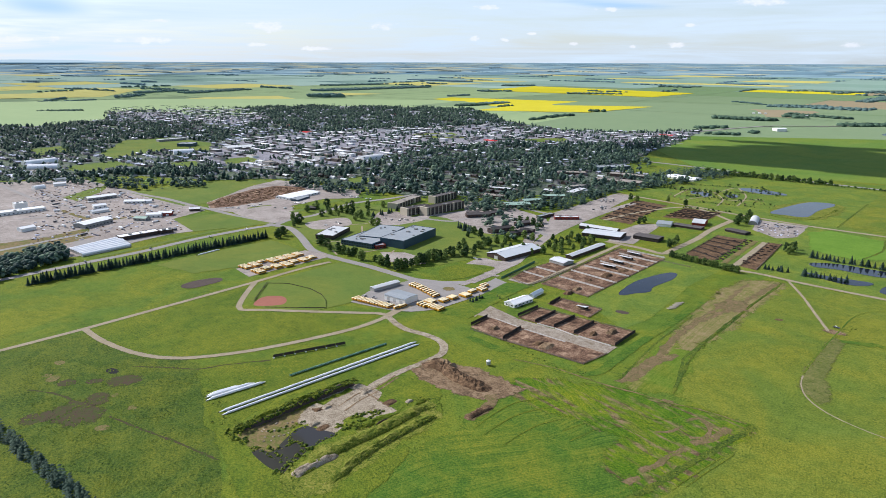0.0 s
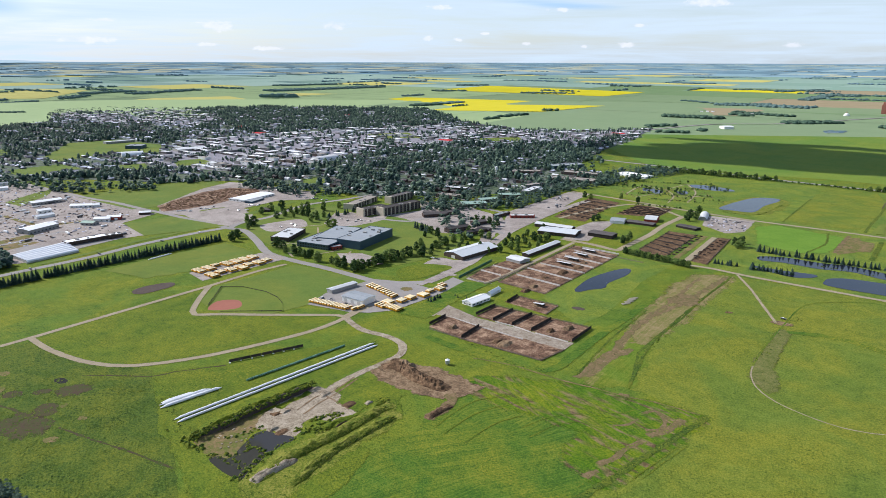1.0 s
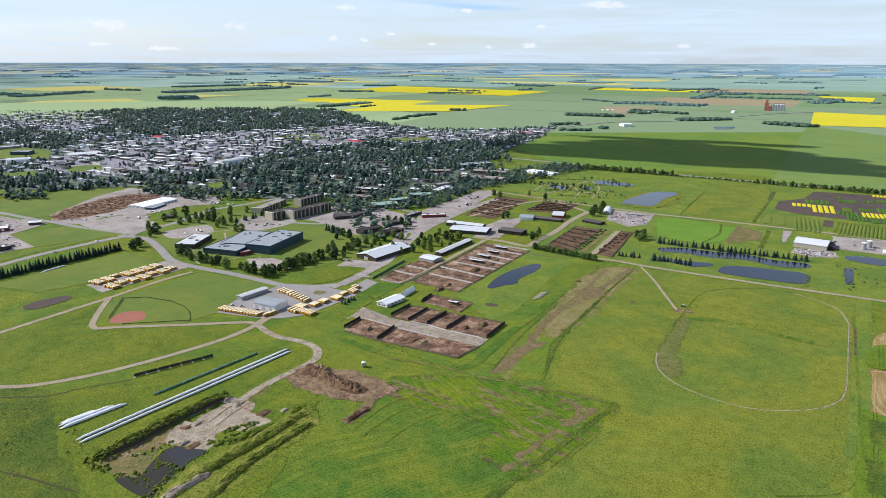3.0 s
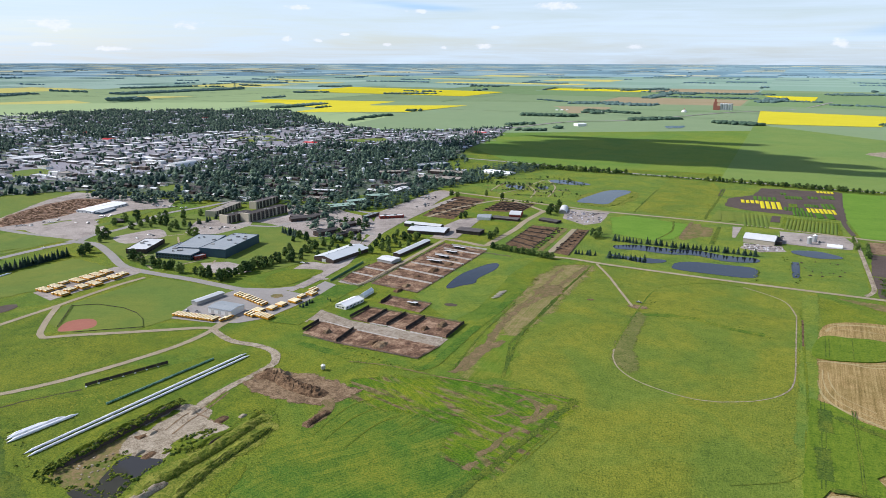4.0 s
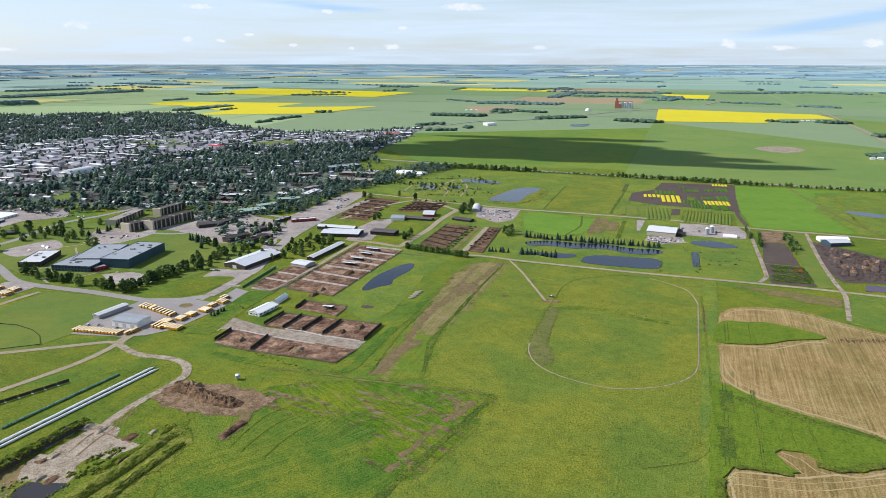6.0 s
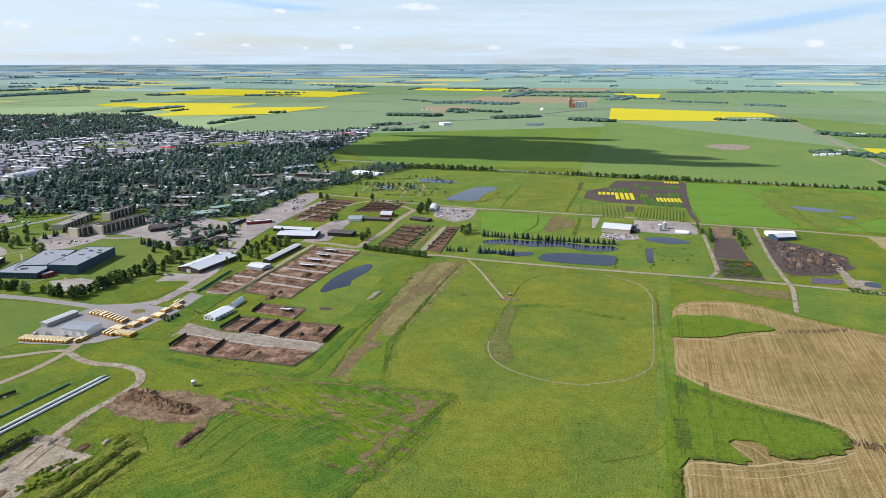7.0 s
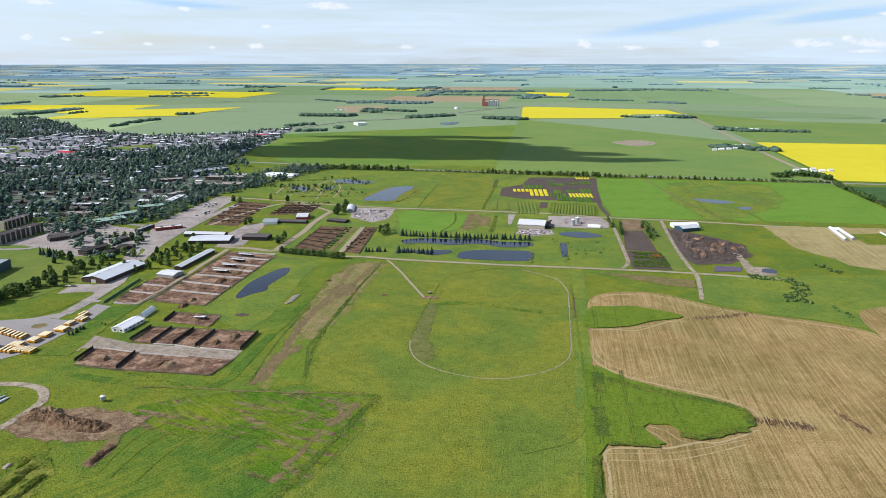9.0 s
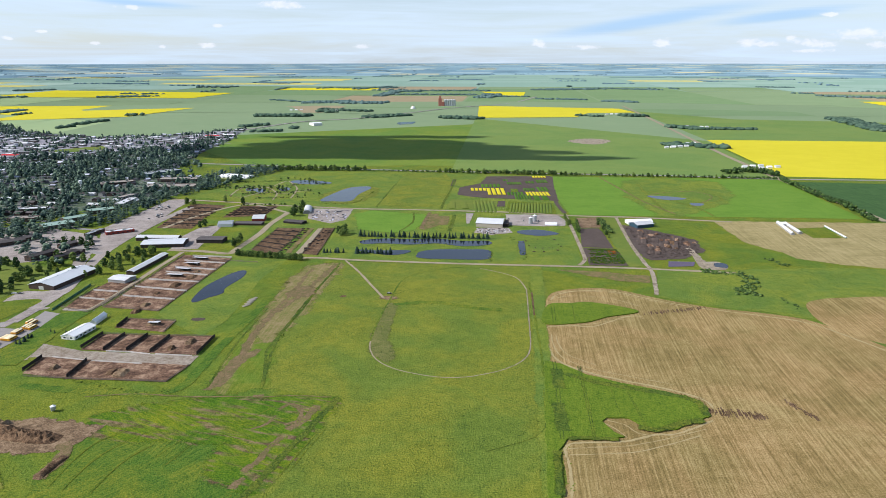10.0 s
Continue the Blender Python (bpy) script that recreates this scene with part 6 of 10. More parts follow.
sheet("verge", [(-433.4, 500.9), (-428.1, 544.0), (-434.8, 624), (-409.2, 637), (-406.0, 573.3), (-397.6, 505.4)], 0.3, M["lush"], ragged=1, label="lush green verge beside the bus yard")
sheet("lawn", [(-789, 613), (-837, 632), (-869, 685), (-902, 746), (-882, 796), (-834, 852), (-794, 926), (-725, 926), (-646, 862), (-625, 795), (-659, 763), (-684, 735), (-625, 640), (-670, 595.7), (-710, 591.4)], 0.20, M["lawn"], ragged=1, label="mown campus grass between car parks")
sheet("car_park", [(-837, 664), (-837, 691), (-821, 730), (-780, 705), (-784, 680), (-789, 655), (-805, 649)], 0.26, M["yard"], curved=True, label="pale paved car park beside the school")
sheet("car_park", [(-772, 733), (-810, 793), (-793, 817), (-745, 804), (-744, 821), (-733, 834), (-717, 808), (-718, 781), (-724, 749), (-745, 727)], 0.26, M["yard"], label="pale paved car park before the residences")
sheet("car_park", [(-733, 834), (-714, 894), (-705, 944), (-643, 933), (-585.3, 909), (-551.5, 855), (-558.9, 808), (-595.3, 793), (-638, 818), (-696, 833)], 0.25, M["yard"], ragged=1, label="pale paved car park between lodges")
sheet("plaza", [(-635, 623), (-609, 642), (-585.0, 639), (-554.5, 622), (-562.8, 609), (-595.5, 597.6)], 0.27, M["yard"], label="pale paved plaza behind the school")
for pts in ([(-710, 627), (-702, 614), (-696, 600)], [(-761, 709), (-727, 678)], [(-780, 705), (-765, 725)], [(-627, 640), (-620, 627)], [(-651, 609), (-646, 626), (-648, 647)], [(-720, 600), (-723, 621), (-714, 625)], [(-688, 588.0), (-667, 577.0)]):
    strip("footpath", pts, 2.6, 0.30, M["gravel"], label="narrow pale footpath across grass", category="path")
sheet("industrial_yard", [(-1091, 656), (-1169, 796), (-1191, 879), (-1088, 895), (-970, 905), (-929, 853), (-968, 808), (-963, 766), (-961, 731), (-892, 696), (-871, 642), (-884, 621), (-990, 638), (-1041, 630)], 0.24, M["yard"], ragged=1.5, label="pale packed gravel works yard")
strip("verge", [(-919, 702), (-922, 733), (-930, 775), (-937, 820)], 13, 0.27, M["lawn"], wander=3, label="green verge beside the works yard", category="verge")
sheet("bare_yard", [(-1084, 649), (-1112, 697), (-1139, 775), (-1137, 838), (-1083, 859), (-1050, 839), (-1045, 793), (-1034, 760), (-1027, 714), (-1032, 661), (-1042, 636)], 0.28, M["manure"], ragged=2, label="bare red-brown timber yard")
strip("verge", [(-998, 671), (-996, 697), (-989, 714)], 6, 0.3, M["lawn"], wander=2, label="weedy green strip in the works yard", category="verge")
sheet("lawn", [(-1285, 611), (-1288, 748), (-1235, 869), (-1151, 835), (-1087, 659), (-1098, 613)], 0.22, M["lawn"], label="wide mown green field at the town edge")
sheet("lawn", [(-1016, 548.4), (-1000, 619), (-877, 632), (-918, 525.5)], 0.24, M["lawn"], label="square mown green field")
sheet("yard", [(-593.5, 978), (-596.0, 1196), (-554.8, 1200), (-550.6, 1135), (-524.9, 958), (-521.4, 893), (-516.4, 860), (-511.6, 830), (-535.4, 845), (-558.9, 905)], 0.22, M["yard"], label="wide packed gravel yard")
sheet("yard", [(-513.8, 647), (-517.6, 686), (-490.7, 691), (-483.4, 731), (-468.6, 696), (-470.5, 652), (-488.3, 626)], 0.22, M["yard"], curved=True, label="packed gravel forecourt of the arena")
sheet("yard", [(-767, 958), (-696, 978), (-583.7, 936), (-545.5, 892), (-531.7, 839), (-502.7, 773), (-511.6, 766), (-544.4, 825), (-591.7, 874), (-640, 885), (-677, 860)], 0.22, M["yard"], ragged=1.5, label="gravel car park between campus lodges")
strip("paved_road", [(-737, 806), (-680, 821), (-668, 862), (-590.3, 875), (-518.7, 841)], 8, 0.33, M["asphalt"], label="grey paved campus road")
strip("paved_road", [(-779, 989), (-725, 1019), (-628, 972), (-588.9, 970)], 8, 0.33, M["asphalt"], label="grey paved campus road")
sheet("yard", [(-438.9, 868), (-454.5, 942), (-451.3, 993), (-424.3, 1015), (-404.5, 876)], 0.22, M["yard"], label="packed gravel yard between barns")
sheet("feedlot", [(-408.1, 845), (-341.2, 834), (-342.2, 640), (-404.2, 646)], 0.2, M["manure"], label="trodden brown cattle pens")
sheet("feedlot", [(-446.0, 642), (-410.4, 630), (-408.9, 731), (-442.1, 734), (-443.9, 709)], 0.2, M["manure"], label="small trodden cattle pens")
sheet("feedlot", [(-363.1, 541.1), (-363.6, 577.0), (-259.1, 579.7), (-258.2, 538.7)], 0.2, M["manure"], label="row of trodden cattle pens")
sheet("feedlot", [(-362.6, 594.0), (-360.4, 618), (-312.3, 615), (-310.6, 586.8)], 0.2, M["manure"], label="small trodden cattle pen")
sheet("feedlot", [(-382.0, 491.3), (-386.7, 523.1), (-343.8, 520.7), (-255.2, 517.5), (-260.2, 486.7), (-340.5, 484.6)], 0.2, M["manure"], label="large trodden cattle pen")
sheet("alley", [(-403.8, 520.8), (-406.4, 552.0), (-361.4, 538.5), (-256.1, 536.7), (-255.2, 517.5), (-343.8, 520.7), (-386.7, 523.1)], 0.22, M["alley"], ragged=0.8, label="grey stained feed alley between pens")
sheet("feedlot", [(-331.2, 877), (-334.4, 1002), (-295.0, 1002), (-290.1, 853)], 0.2, M["soil"], label="brown pens with feed bunks")
sheet("feedlot", [(-258.4, 863), (-267.1, 1006), (-250.6, 1009), (-238.2, 859)], 0.2, M["soil"], label="brown pens with feed bunks")
sheet("feedlot", [(-515.6, 987), (-540.4, 1170), (-476.1, 1157), (-474.6, 1063), (-461.4, 985)], 0.2, M["soil"], label="brown stock pens")
sheet("feedlot", [(-446.0, 1065), (-445.8, 1157), (-384.1, 1160), (-383.9, 1083)], 0.2, M["soil"], label="brown stock pens")
sheet("industrial_yard", [(-1626, 446.1), (-1494, 622), (-1270, 624), (-1037, 617), (-1017, 547.3), (-918, 534.3), (-931, 489.7), (-909, 358.8), (-967, 249.7)], 0.2, M["yard"], label="pale gravel industrial yards")

strip("paved_road", [(-1014, 300.6), (-1017, 341.0), (-1026, 420.6), (-1036, 469.5)], 9, 0.26, M["asphalt"], label="grey paved lane in the industrial yards")
strip("paved_road", [(-1459, 504.8), (-1309, 502.9), (-1211, 497.7), (-1181, 450.3), (-1192, 390.2)], 8, 0.26, M["asphalt"], label="grey paved lane in the industrial yards")
strip("verge", [(-981, 327.6), (-992, 372.8), (-1000, 416.8)], 12, 0.25, M["dryearth"], wander=2, label="dry grass verge in the yards", category="verge")
strip("verge", [(-1212, 463.0), (-1100, 465.6), (-1080, 516.9)], 9, 0.25, M["dryearth"], wander=3, label="dry grass verge in the yards", category="verge")
strip("verge", [(-888, 369.7), (-888, 427.4), (-897, 512.9), (-891, 621)], 9, 0.25, M["lawn"], wander=1, label="green roadside verge", category="verge")
sheet("yard", [(-1005, 389.0), (-952, 432.3), (-937, 493.2), (-929, 499.2), (-922, 418.1), (-907, 361.0)], 0.24, M["asphalt"], label="grey paved forecourt")
sheet("grass_patch", [(-1011, 277.6), (-1052, 317.1), (-1042, 370.7), (-1053, 437.7), (-1011, 411.0), (-991, 354.4), (-973, 310.3), (-956, 284.8), (-949, 258.3)], 0.25, M["dryearth"], ragged=2, label="dry weedy grass in the industrial yards")
sheet("grass_patch", [(-1324, 513.5), (-1366, 566.3), (-1394, 623), (-1330, 581.9), (-1277, 513.2)], 0.25, M["lawn"], ragged=2, label="mown grass beside the industrial yards")
strip("paved_road", [(-1651, 486.4), (-1534, 483.5), (-1355, 473.0), (-1222, 484.9), (-1171, 481.3)], 8, 0.27, M["asphalt"], label="grey paved lane in the industrial yards")
sheet("wet_hollow", [(-700, 379.4), (-705, 397.7), (-697, 420.5), (-685, 421.8), (-682, 403.9), (-687, 379.8)], 0.2, M["blacksoil"], curved=True, ragged=1, label="dark dried hollow in the meadow")
sheet("lawn", [(-799, 403.7), (-800, 454.4), (-793, 568.9), (-718, 558.7), (-715, 466.1), (-734, 415.1)], 0.14, M["lawn"], ragged=2, label="mown grass beside the spruce row")

# parcels and edges of the middle meadow
sheet("meadow", [(-240.5, 1108), (-212.2, 1006), (-164.5, 988.3), (-129.9, 1012), (-124.0, 1108), (-165.1, 1121), (-216.1, 1134)], 0.06, M["crop"], ragged=3, step=6, fringe=5, label="bright green grass block behind the ponds", category="field")
sheet("meadow", [(-214.6, 1180), (-214.9, 1540), (-131.9, 1540), (-108.5, 1438), (-108.5, 1188), (-166.3, 1165)], 0.06, M["pasture"], ragged=2, step=8, fringe=4, label="yellow-green meadow beside the trial ground", category="field")
sheet("weedy_patch", [(-332.8, 1281), (-301.7, 1352), (-263.9, 1362), (-243.9, 1340), (-243.4, 1269), (-254.6, 1215), (-290, 1190), (-325, 1220)], 0.10, M["weeds"], ragged=4, step=6, fringe=8, label="yellow weeds round a meadow pond")
for pts, w, name in (([(-218.2, 1401), (-218.1, 1278), (-216.5, 1166)], 3, "rank"), ([(-103.7, 1470), (-102.6, 1336), (-105.7, 1215), (-104.9, 1163)], 4, "rank"), ([(-79.6, 1116), (-79.0, 1051), (-79.0, 1002)], 6, "rank"), ([(-120.6, 1131), (-121.9, 1061), (-122.0, 1015)], 6, "streak"), ([(-148, 1128), (-140, 1060), (-150, 1000)], 3, "rank")):
    strip("rough_edge", pts, w, 0.21, M[name], wander=1.2, step=5, fringe=w * 0.4, label="rank growth along a meadow boundary", category="field")
sheet("bare_patch", [(-115.0, 1076), (-105.0, 1103), (-89.0, 1100), (-87.8, 1047), (-103.9, 1039)], 0.2, M["dryearth"], ragged=3, step=3, fringe=5, label="dry worn earth beside a shed")
sheet("bare_patch", [(-229.2, 704), (-224.1, 724), (-212.9, 728.2), (-204.9, 720.1), (-207.3, 698.3), (-219.9, 695.8)], 0.27, M["streak"], ragged=3, step=2, fringe=7, label="churned brown earth on the worn strip")

# borrow pit with banks
sheet("meadow", [(-484.6, 271.9), (-432.0, 247.7), (-388.4, 227.1), (-367.4, 217.3), (-319.2, 196.4), (-267.0, 193.9), (-264.5, 240.4), (-278.7, 293.4), (-383.8, 306.8), (-385.6, 239.3), (-411.0, 243.5), (-451.3, 261.1)], 0.11, M["meadow"], ragged=2, fringe=5, step=4, label="rough meadow round the borrow pit", category="field")
sheet("pit_ground", [(-383.4, 232.9), (-396.8, 294.7), (-384.2, 345.2), (-352.5, 376.0), (-321.0, 373.5), (-296.3, 347.7), (-292.0, 283.9), (-301.3, 236.1), (-317.1, 223.4), (-351.3, 223.6)], 0.16, M["meadow"], ragged=2, step=3, label="weedy ground inside the borrow pit")
sheet("pit_bottom", [(-377.0, 238.0), (-377.2, 259.9), (-374.4, 287.0), (-368.9, 297.9), (-361.9, 279.3), (-355.9, 257.7), (-345.6, 240.8), (-350.7, 231.6), (-362.6, 231.5)], 0.22, M["dryearth"], ragged=2, step=3, label="weedy brown bottom of the borrow pit")
sheet("pit_floor", [(-364.8, 275.7), (-369.3, 286.9), (-373.4, 298.0), (-375.5, 307.9), (-374.5, 320.9), (-376.7, 331.5), (-370.7, 340.5), (-356.9, 342.2), (-347.9, 337.6), (-343.4, 327.3), (-328.5, 328.6), (-317.8, 323.4), (-321.0, 315.4), (-331.2, 308.7), (-342.1, 302.6), (-338.5, 292.0), (-331.3, 282.0), (-336.8, 277.3), (-346.1, 276.2), (-354.4, 276.2), (-357.9, 271.2)], 0.22, M["spoil"], curved=True, ragged=1.8, step=3, label="pale crusted floor of a borrow pit")
sheet("weedy_patch", [(-297, 345), (-312, 352), (-320, 318), (-319, 285), (-321, 250), (-315, 222), (-296, 218), (-286, 236), (-290, 268), (-293, 300), (-293, 335)], 0.19, M["weeds"], ragged=3, step=3, fringe=6, label="yellow-green weeds on old spoil")
mound("bank", [(-297.1, 341.7), (-297.6, 325.2), (-298.3, 306.8), (-298.6, 287.6), (-296.6, 267.2), (-292.1, 246.9), (-290.3, 234.9)], 9, 2.6, M["weeds"], label="long weedy outer spoil bank", category="bank", kind="structure", seed=6, rough=0.5)
mound("bank", [(-379.4, 339.2), (-381.4, 327.1), (-382.4, 311.2), (-383.4, 295.9), (-383.9, 275.9), (-383.8, 256.5), (-384.1, 240.7)], 15, 4.6, M["meadow"], cut=M["blacksoil"], label="steep weedy bank along the pit", category="bank", rough=0.5, kind="structure")
mound("bank", [(-311.9, 227.6), (-314.6, 265.7), (-311.3, 303.1), (-311.5, 337.6), (-307.8, 354.9)], 12, 3.2, M["weeds"], label="long weedy spoil bank beside the pit", category="bank", kind="structure", seed=4)
mound("bank", [(-324.3, 294.6), (-320.6, 312.5), (-314.7, 335.0), (-318.3, 354.3)], 7, 2.6, M["meadow"], label="weedy spoil ridge inside the pit", category="bank", kind="structure", seed=8)
mound("bank", [(-315.6, 327.6), (-317.3, 315.3), (-319.6, 303.8)], 6, 2.6, M["meadow"], cut=M["blacksoil"], label="small dark cut bank in the pit", category="bank", kind="structure", seed=14)
mound("bank", [(-311.6, 228.3), (-312.1, 243.6), (-310.2, 262.3)], 9, 2.7, M["spoil"], label="pale spoil ridge beside the pond", category="bank", kind="structure", seed=12)
strip("weedy_patch", [(-370.8, 299.1), (-371.7, 310.0), (-370.8, 320.4), (-371.6, 330.8)], 5, 0.4, M["meadow"], wander=2, step=2, label="weeds on the floor of the borrow pit", category="ground")
strip("damp_patch", [(-368.5, 289.8), (-364.3, 295.7), (-363.3, 303.3)], 4, 0.4, M["soil"], wander=2, step=2, label="dark turned earth on the pit floor", category="ground")
for pts in ([(-357.6, 305.9), (-361.4, 326.0), (-358.5, 340.8), (-362.7, 369.9)], [(-349.4, 304.0), (-352.9, 323.8), (-353.9, 341.1), (-358.6, 369.4)], [(-365.0, 335.2), (-353.4, 332.9), (-328.5, 328.6)]):
    strip("wheel_track", pts, 1.2, 0.45, M["tanearth"], wander=0.8, step=2, label="wheel track across the pit floor", category="track")
for k, (x, y) in enumerate([(-364.8, 291.9), (-363.1, 298.9), (-359.7, 334.8), (-334.0, 334.2), (-324.5, 344.6), (-350.9, 277.2), (-342.6, 278.3)]):
    mound("spoil_mound", [(x, y)], 7 + k % 4 * 2, 0.9 + k % 3 * 0.4, M["soil"] if k % 3 == 0 else M["spoil"], label="dumped heap of crumbly earth", seed=20 + k)
mound("dirt_mound", [(-357.5, 396.4), (-348.9, 406.2), (-322.9, 399.8), (-306.8, 397.3), (-289.7, 396.2)], 16, 3.4, M["soil"], label="long heap of brown excavated earth", seed=31, rough=0.55, step=1.5)
mound("dirt_mound", [(-356.5, 404.3), (-351.4, 412.7), (-337.1, 410.1)], 11, 3.2, M["tanearth"], label="heap of tan excavated earth", seed=33, rough=0.55, step=1.5)
mound("earth_ridge", [(-276.1, 351.3), (-275.3, 366.7), (-274.1, 378.6)], 7, 2.0, M["soil"], label="weedy dark earth ridge", seed=35)
sheet("dirt_apron", [(-361.7, 386.1), (-356.5, 411.5), (-329.5, 419.0), (-294.4, 417.5), (-267.3, 416.6), (-278.6, 395.5), (-294.0, 380.8), (-317.6, 376.2)], 0.2, M["tanearth"], ragged=4, step=3, label="scraped earth round the dirt heap")
strip("dirt_apron", [(-286, 392), (-279, 384), (-275.5, 372), (-276, 352)], 8, 0.2, M["streak"], wander=2, step=2, fringe=4, label="scraped dark earth at the crop edge", category="ground")


# ---- fences, feeders and yard things ----
def fence(a, b, h, boards, mat="fence_wood", post_gap=6.0, label="weathered wooden rail fence", solid=False, group="pen fences"):
    a, b = Vector(a), Vector(b)
    L, ang = (b - a).length, math.degrees(math.atan2(b.y - a.y, b.x - a.x))
    root = thing("fence", label, "fence", group, (a.x, a.y, 0.2), ang)
    n = max(1, int(L / post_gap / 2.0))
    key = ("post", h, mat)
    if key not in SHARED:
        bm = box(-0.11, 0.11, -0.11, 0.11, 0, h + 0.15, 0.03)
        me = bpy.data.meshes.new("post")
        bm.to_mesh(me)
        bm.free()
        me.materials.append(M[mat])
        SHARED[key] = me
    for i in range(n + 1):
        p = new("post", SHARED[key])
        p.parent, p.location = root, (L * i / n, 0, 0)
    for k in range(boards):
        z = h * (k + 0.6) / boards
        w = h / boards * (0.48 if solid else 0.26)
        part("board", box(-0.1, L + 0.1, 0.12, 0.18, z - w, z + w), M[mat], root)
    return root


SHARED = {}
for pts in ([(-364.8, 543.7), (-363.6, 577.0)], [(-343.1, 541.3), (-342.7, 576.8)], [(-322.6, 542.0), (-321.2, 577.1)], [(-300.6, 540.3), (-299.5, 576.0)], [(-258.2, 538.7), (-258.5, 578.3)], [(-384.5, 494.7), (-385.8, 521.9)], [(-341.9, 486.7), (-344.5, 518.9)], [(-359.6, 593.4), (-361.1, 616)]):
    fence(*pts, 3.0, 6, "black_wood", 4.0, "tall dark board windbreak fence in the pens", True, "windbreaks")
for pts in ([(-377.9, 485.8), (-340.5, 484.6)], [(-340.5, 484.6), (-259.7, 485.6)], [(-260.2, 486.7), (-255.2, 517.5)], [(-363.6, 577.0), (-259.1, 579.7)], [(-361.1, 616), (-312.3, 615)], [(-312.3, 615), (-310.6, 586.8)],
            [(-405.2, 648), (-342.2, 640)], [(-405.2, 648), (-408.1, 845)], [(-342.2, 640), (-341.2, 834)], [(-446.0, 642), (-410.4, 630)], [(-446.0, 642), (-443.9, 709)], [(-410.4, 630), (-408.9, 731)],
            [(-331.2, 877), (-334.4, 1002)], [(-290.1, 853), (-295.0, 1002)], [(-258.4, 863), (-267.1, 1006)], [(-238.2, 859), (-250.6, 1009)], [(-409.0, 827), (-302.2, 819)]):
    fence(*pts, 1.6, 4, "fence_wood", 9.0)
for pts in ([(-401.6, 681), (-341.2, 674)], [(-404.6, 712), (-340.6, 702)], [(-402.3, 739), (-340.8, 734)], [(-396.6, 769), (-341.3, 760)], [(-395.1, 790), (-340.4, 782)], [(-395.9, 818), (-340.8, 810)], [(-395.0, 840), (-342.3, 837)], [(-444.4, 671), (-413.9, 667)], [(-443.2, 696), (-413.7, 693)]):
    fence(*pts, 1.9, 3, "pale_rail", 6.0, "pale weathered pole fence across the feedlot", True)
fence(*[(-636, 446.1), (-596.6, 401.3)], 2.0, 3, "black_wood", 6, "dark wire ball field fence")
for a, b in zip([(-636, 446.1), (-617, 461.0), (-584.1, 465.2), (-560.0, 460.5), (-542.5, 451.6)], [(-617, 461.0), (-584.1, 465.2), (-560.0, 460.5), (-542.5, 451.6), (-524.2, 435.9)]):
    fence(a, b, 1.3, 1, "black_wood", 8, "low dark outfield fence")
fence(*[(-571.7, 397.6), (-524.2, 435.9)], 1.3, 1, "black_wood", 8, "low dark outfield fence")
fence(*[(-448.4, 632), (-456.2, 713)], 2.4, 6, "green_film", 5, "green board fence along the pens", True)


def feed_bunk(a, b):
    a, b = Vector(a), Vector(b)
    L = (b - a).length
    root = thing("feed_bunk", "pale concrete feed bunk along the alley", "trough", "feed bunks", (a.x, a.y, 0.2), math.degrees(math.atan2(b.y - a.y, b.x - a.x)))
    part("floor", box(0, L, -0.45, 0.45, 0, 0.25), M["pale_rail"], root)
    part("side", box(0, L, -0.62, -0.46, 0, 0.95), M["pale_rail"], root)
    part("side", box(0, L, 0.46, 0.62, 0, 0.6), M["pale_rail"], root)


for pts in ([(-339.6, 539.6), (-321.1, 539.5)], [(-320.1, 539.9), (-299.1, 536.4)], [(-294.1, 537.0), (-261.3, 535.9)], [(-377.5, 523.7), (-346.2, 519.7)], [(-340.4, 519.1), (-296.0, 517.1)]):
    feed_bunk(*pts)


def shelter(a, b, depth):
    """An open calf shelter: roof on posts with a back wall."""
    mid, L, D, turn = rect3(a, b, Vector(b) + Vector((0, depth)))
    root = thing("cattle_shelter", "open-fronted cattle shelter with a grey metal roof", "shelter", "feedlot shelters", (mid.x, mid.y, 0.2), turn)
    part("back_wall", box(-L / 2, L / 2, D / 2 - 0.15, D / 2, 0, 2.4), M["black_wood"], root)
    for x in (-L / 2 + 0.2, 0, L / 2 - 0.2):
        part("post", box(x - 0.12, x + 0.12, -D / 2, -D / 2 + 0.24, 0, 3.4), M["fence_wood"], root)
    bm = bmesh.new()
    vs = [bm.verts.new(c) for c in ((-L / 2 - 0.5, -D / 2 - 0.6, 3.4), (L / 2 + 0.5, -D / 2 - 0.6, 3.4), (L / 2 + 0.5, D / 2 + 0.4, 2.4), (-L / 2 - 0.5, D / 2 + 0.4, 2.4))]
    top = bmesh.ops.extrude_face_region(bm, geom=[bm.faces.new(vs)])
    for v in top["geom"]:
        if isinstance(v, bmesh.types.BMVert):
            v.co.z += 0.18
    bmesh.ops.recalc_face_normals(bm, faces=bm.faces)
    part("roof", bm, M["grey_roof"], root)


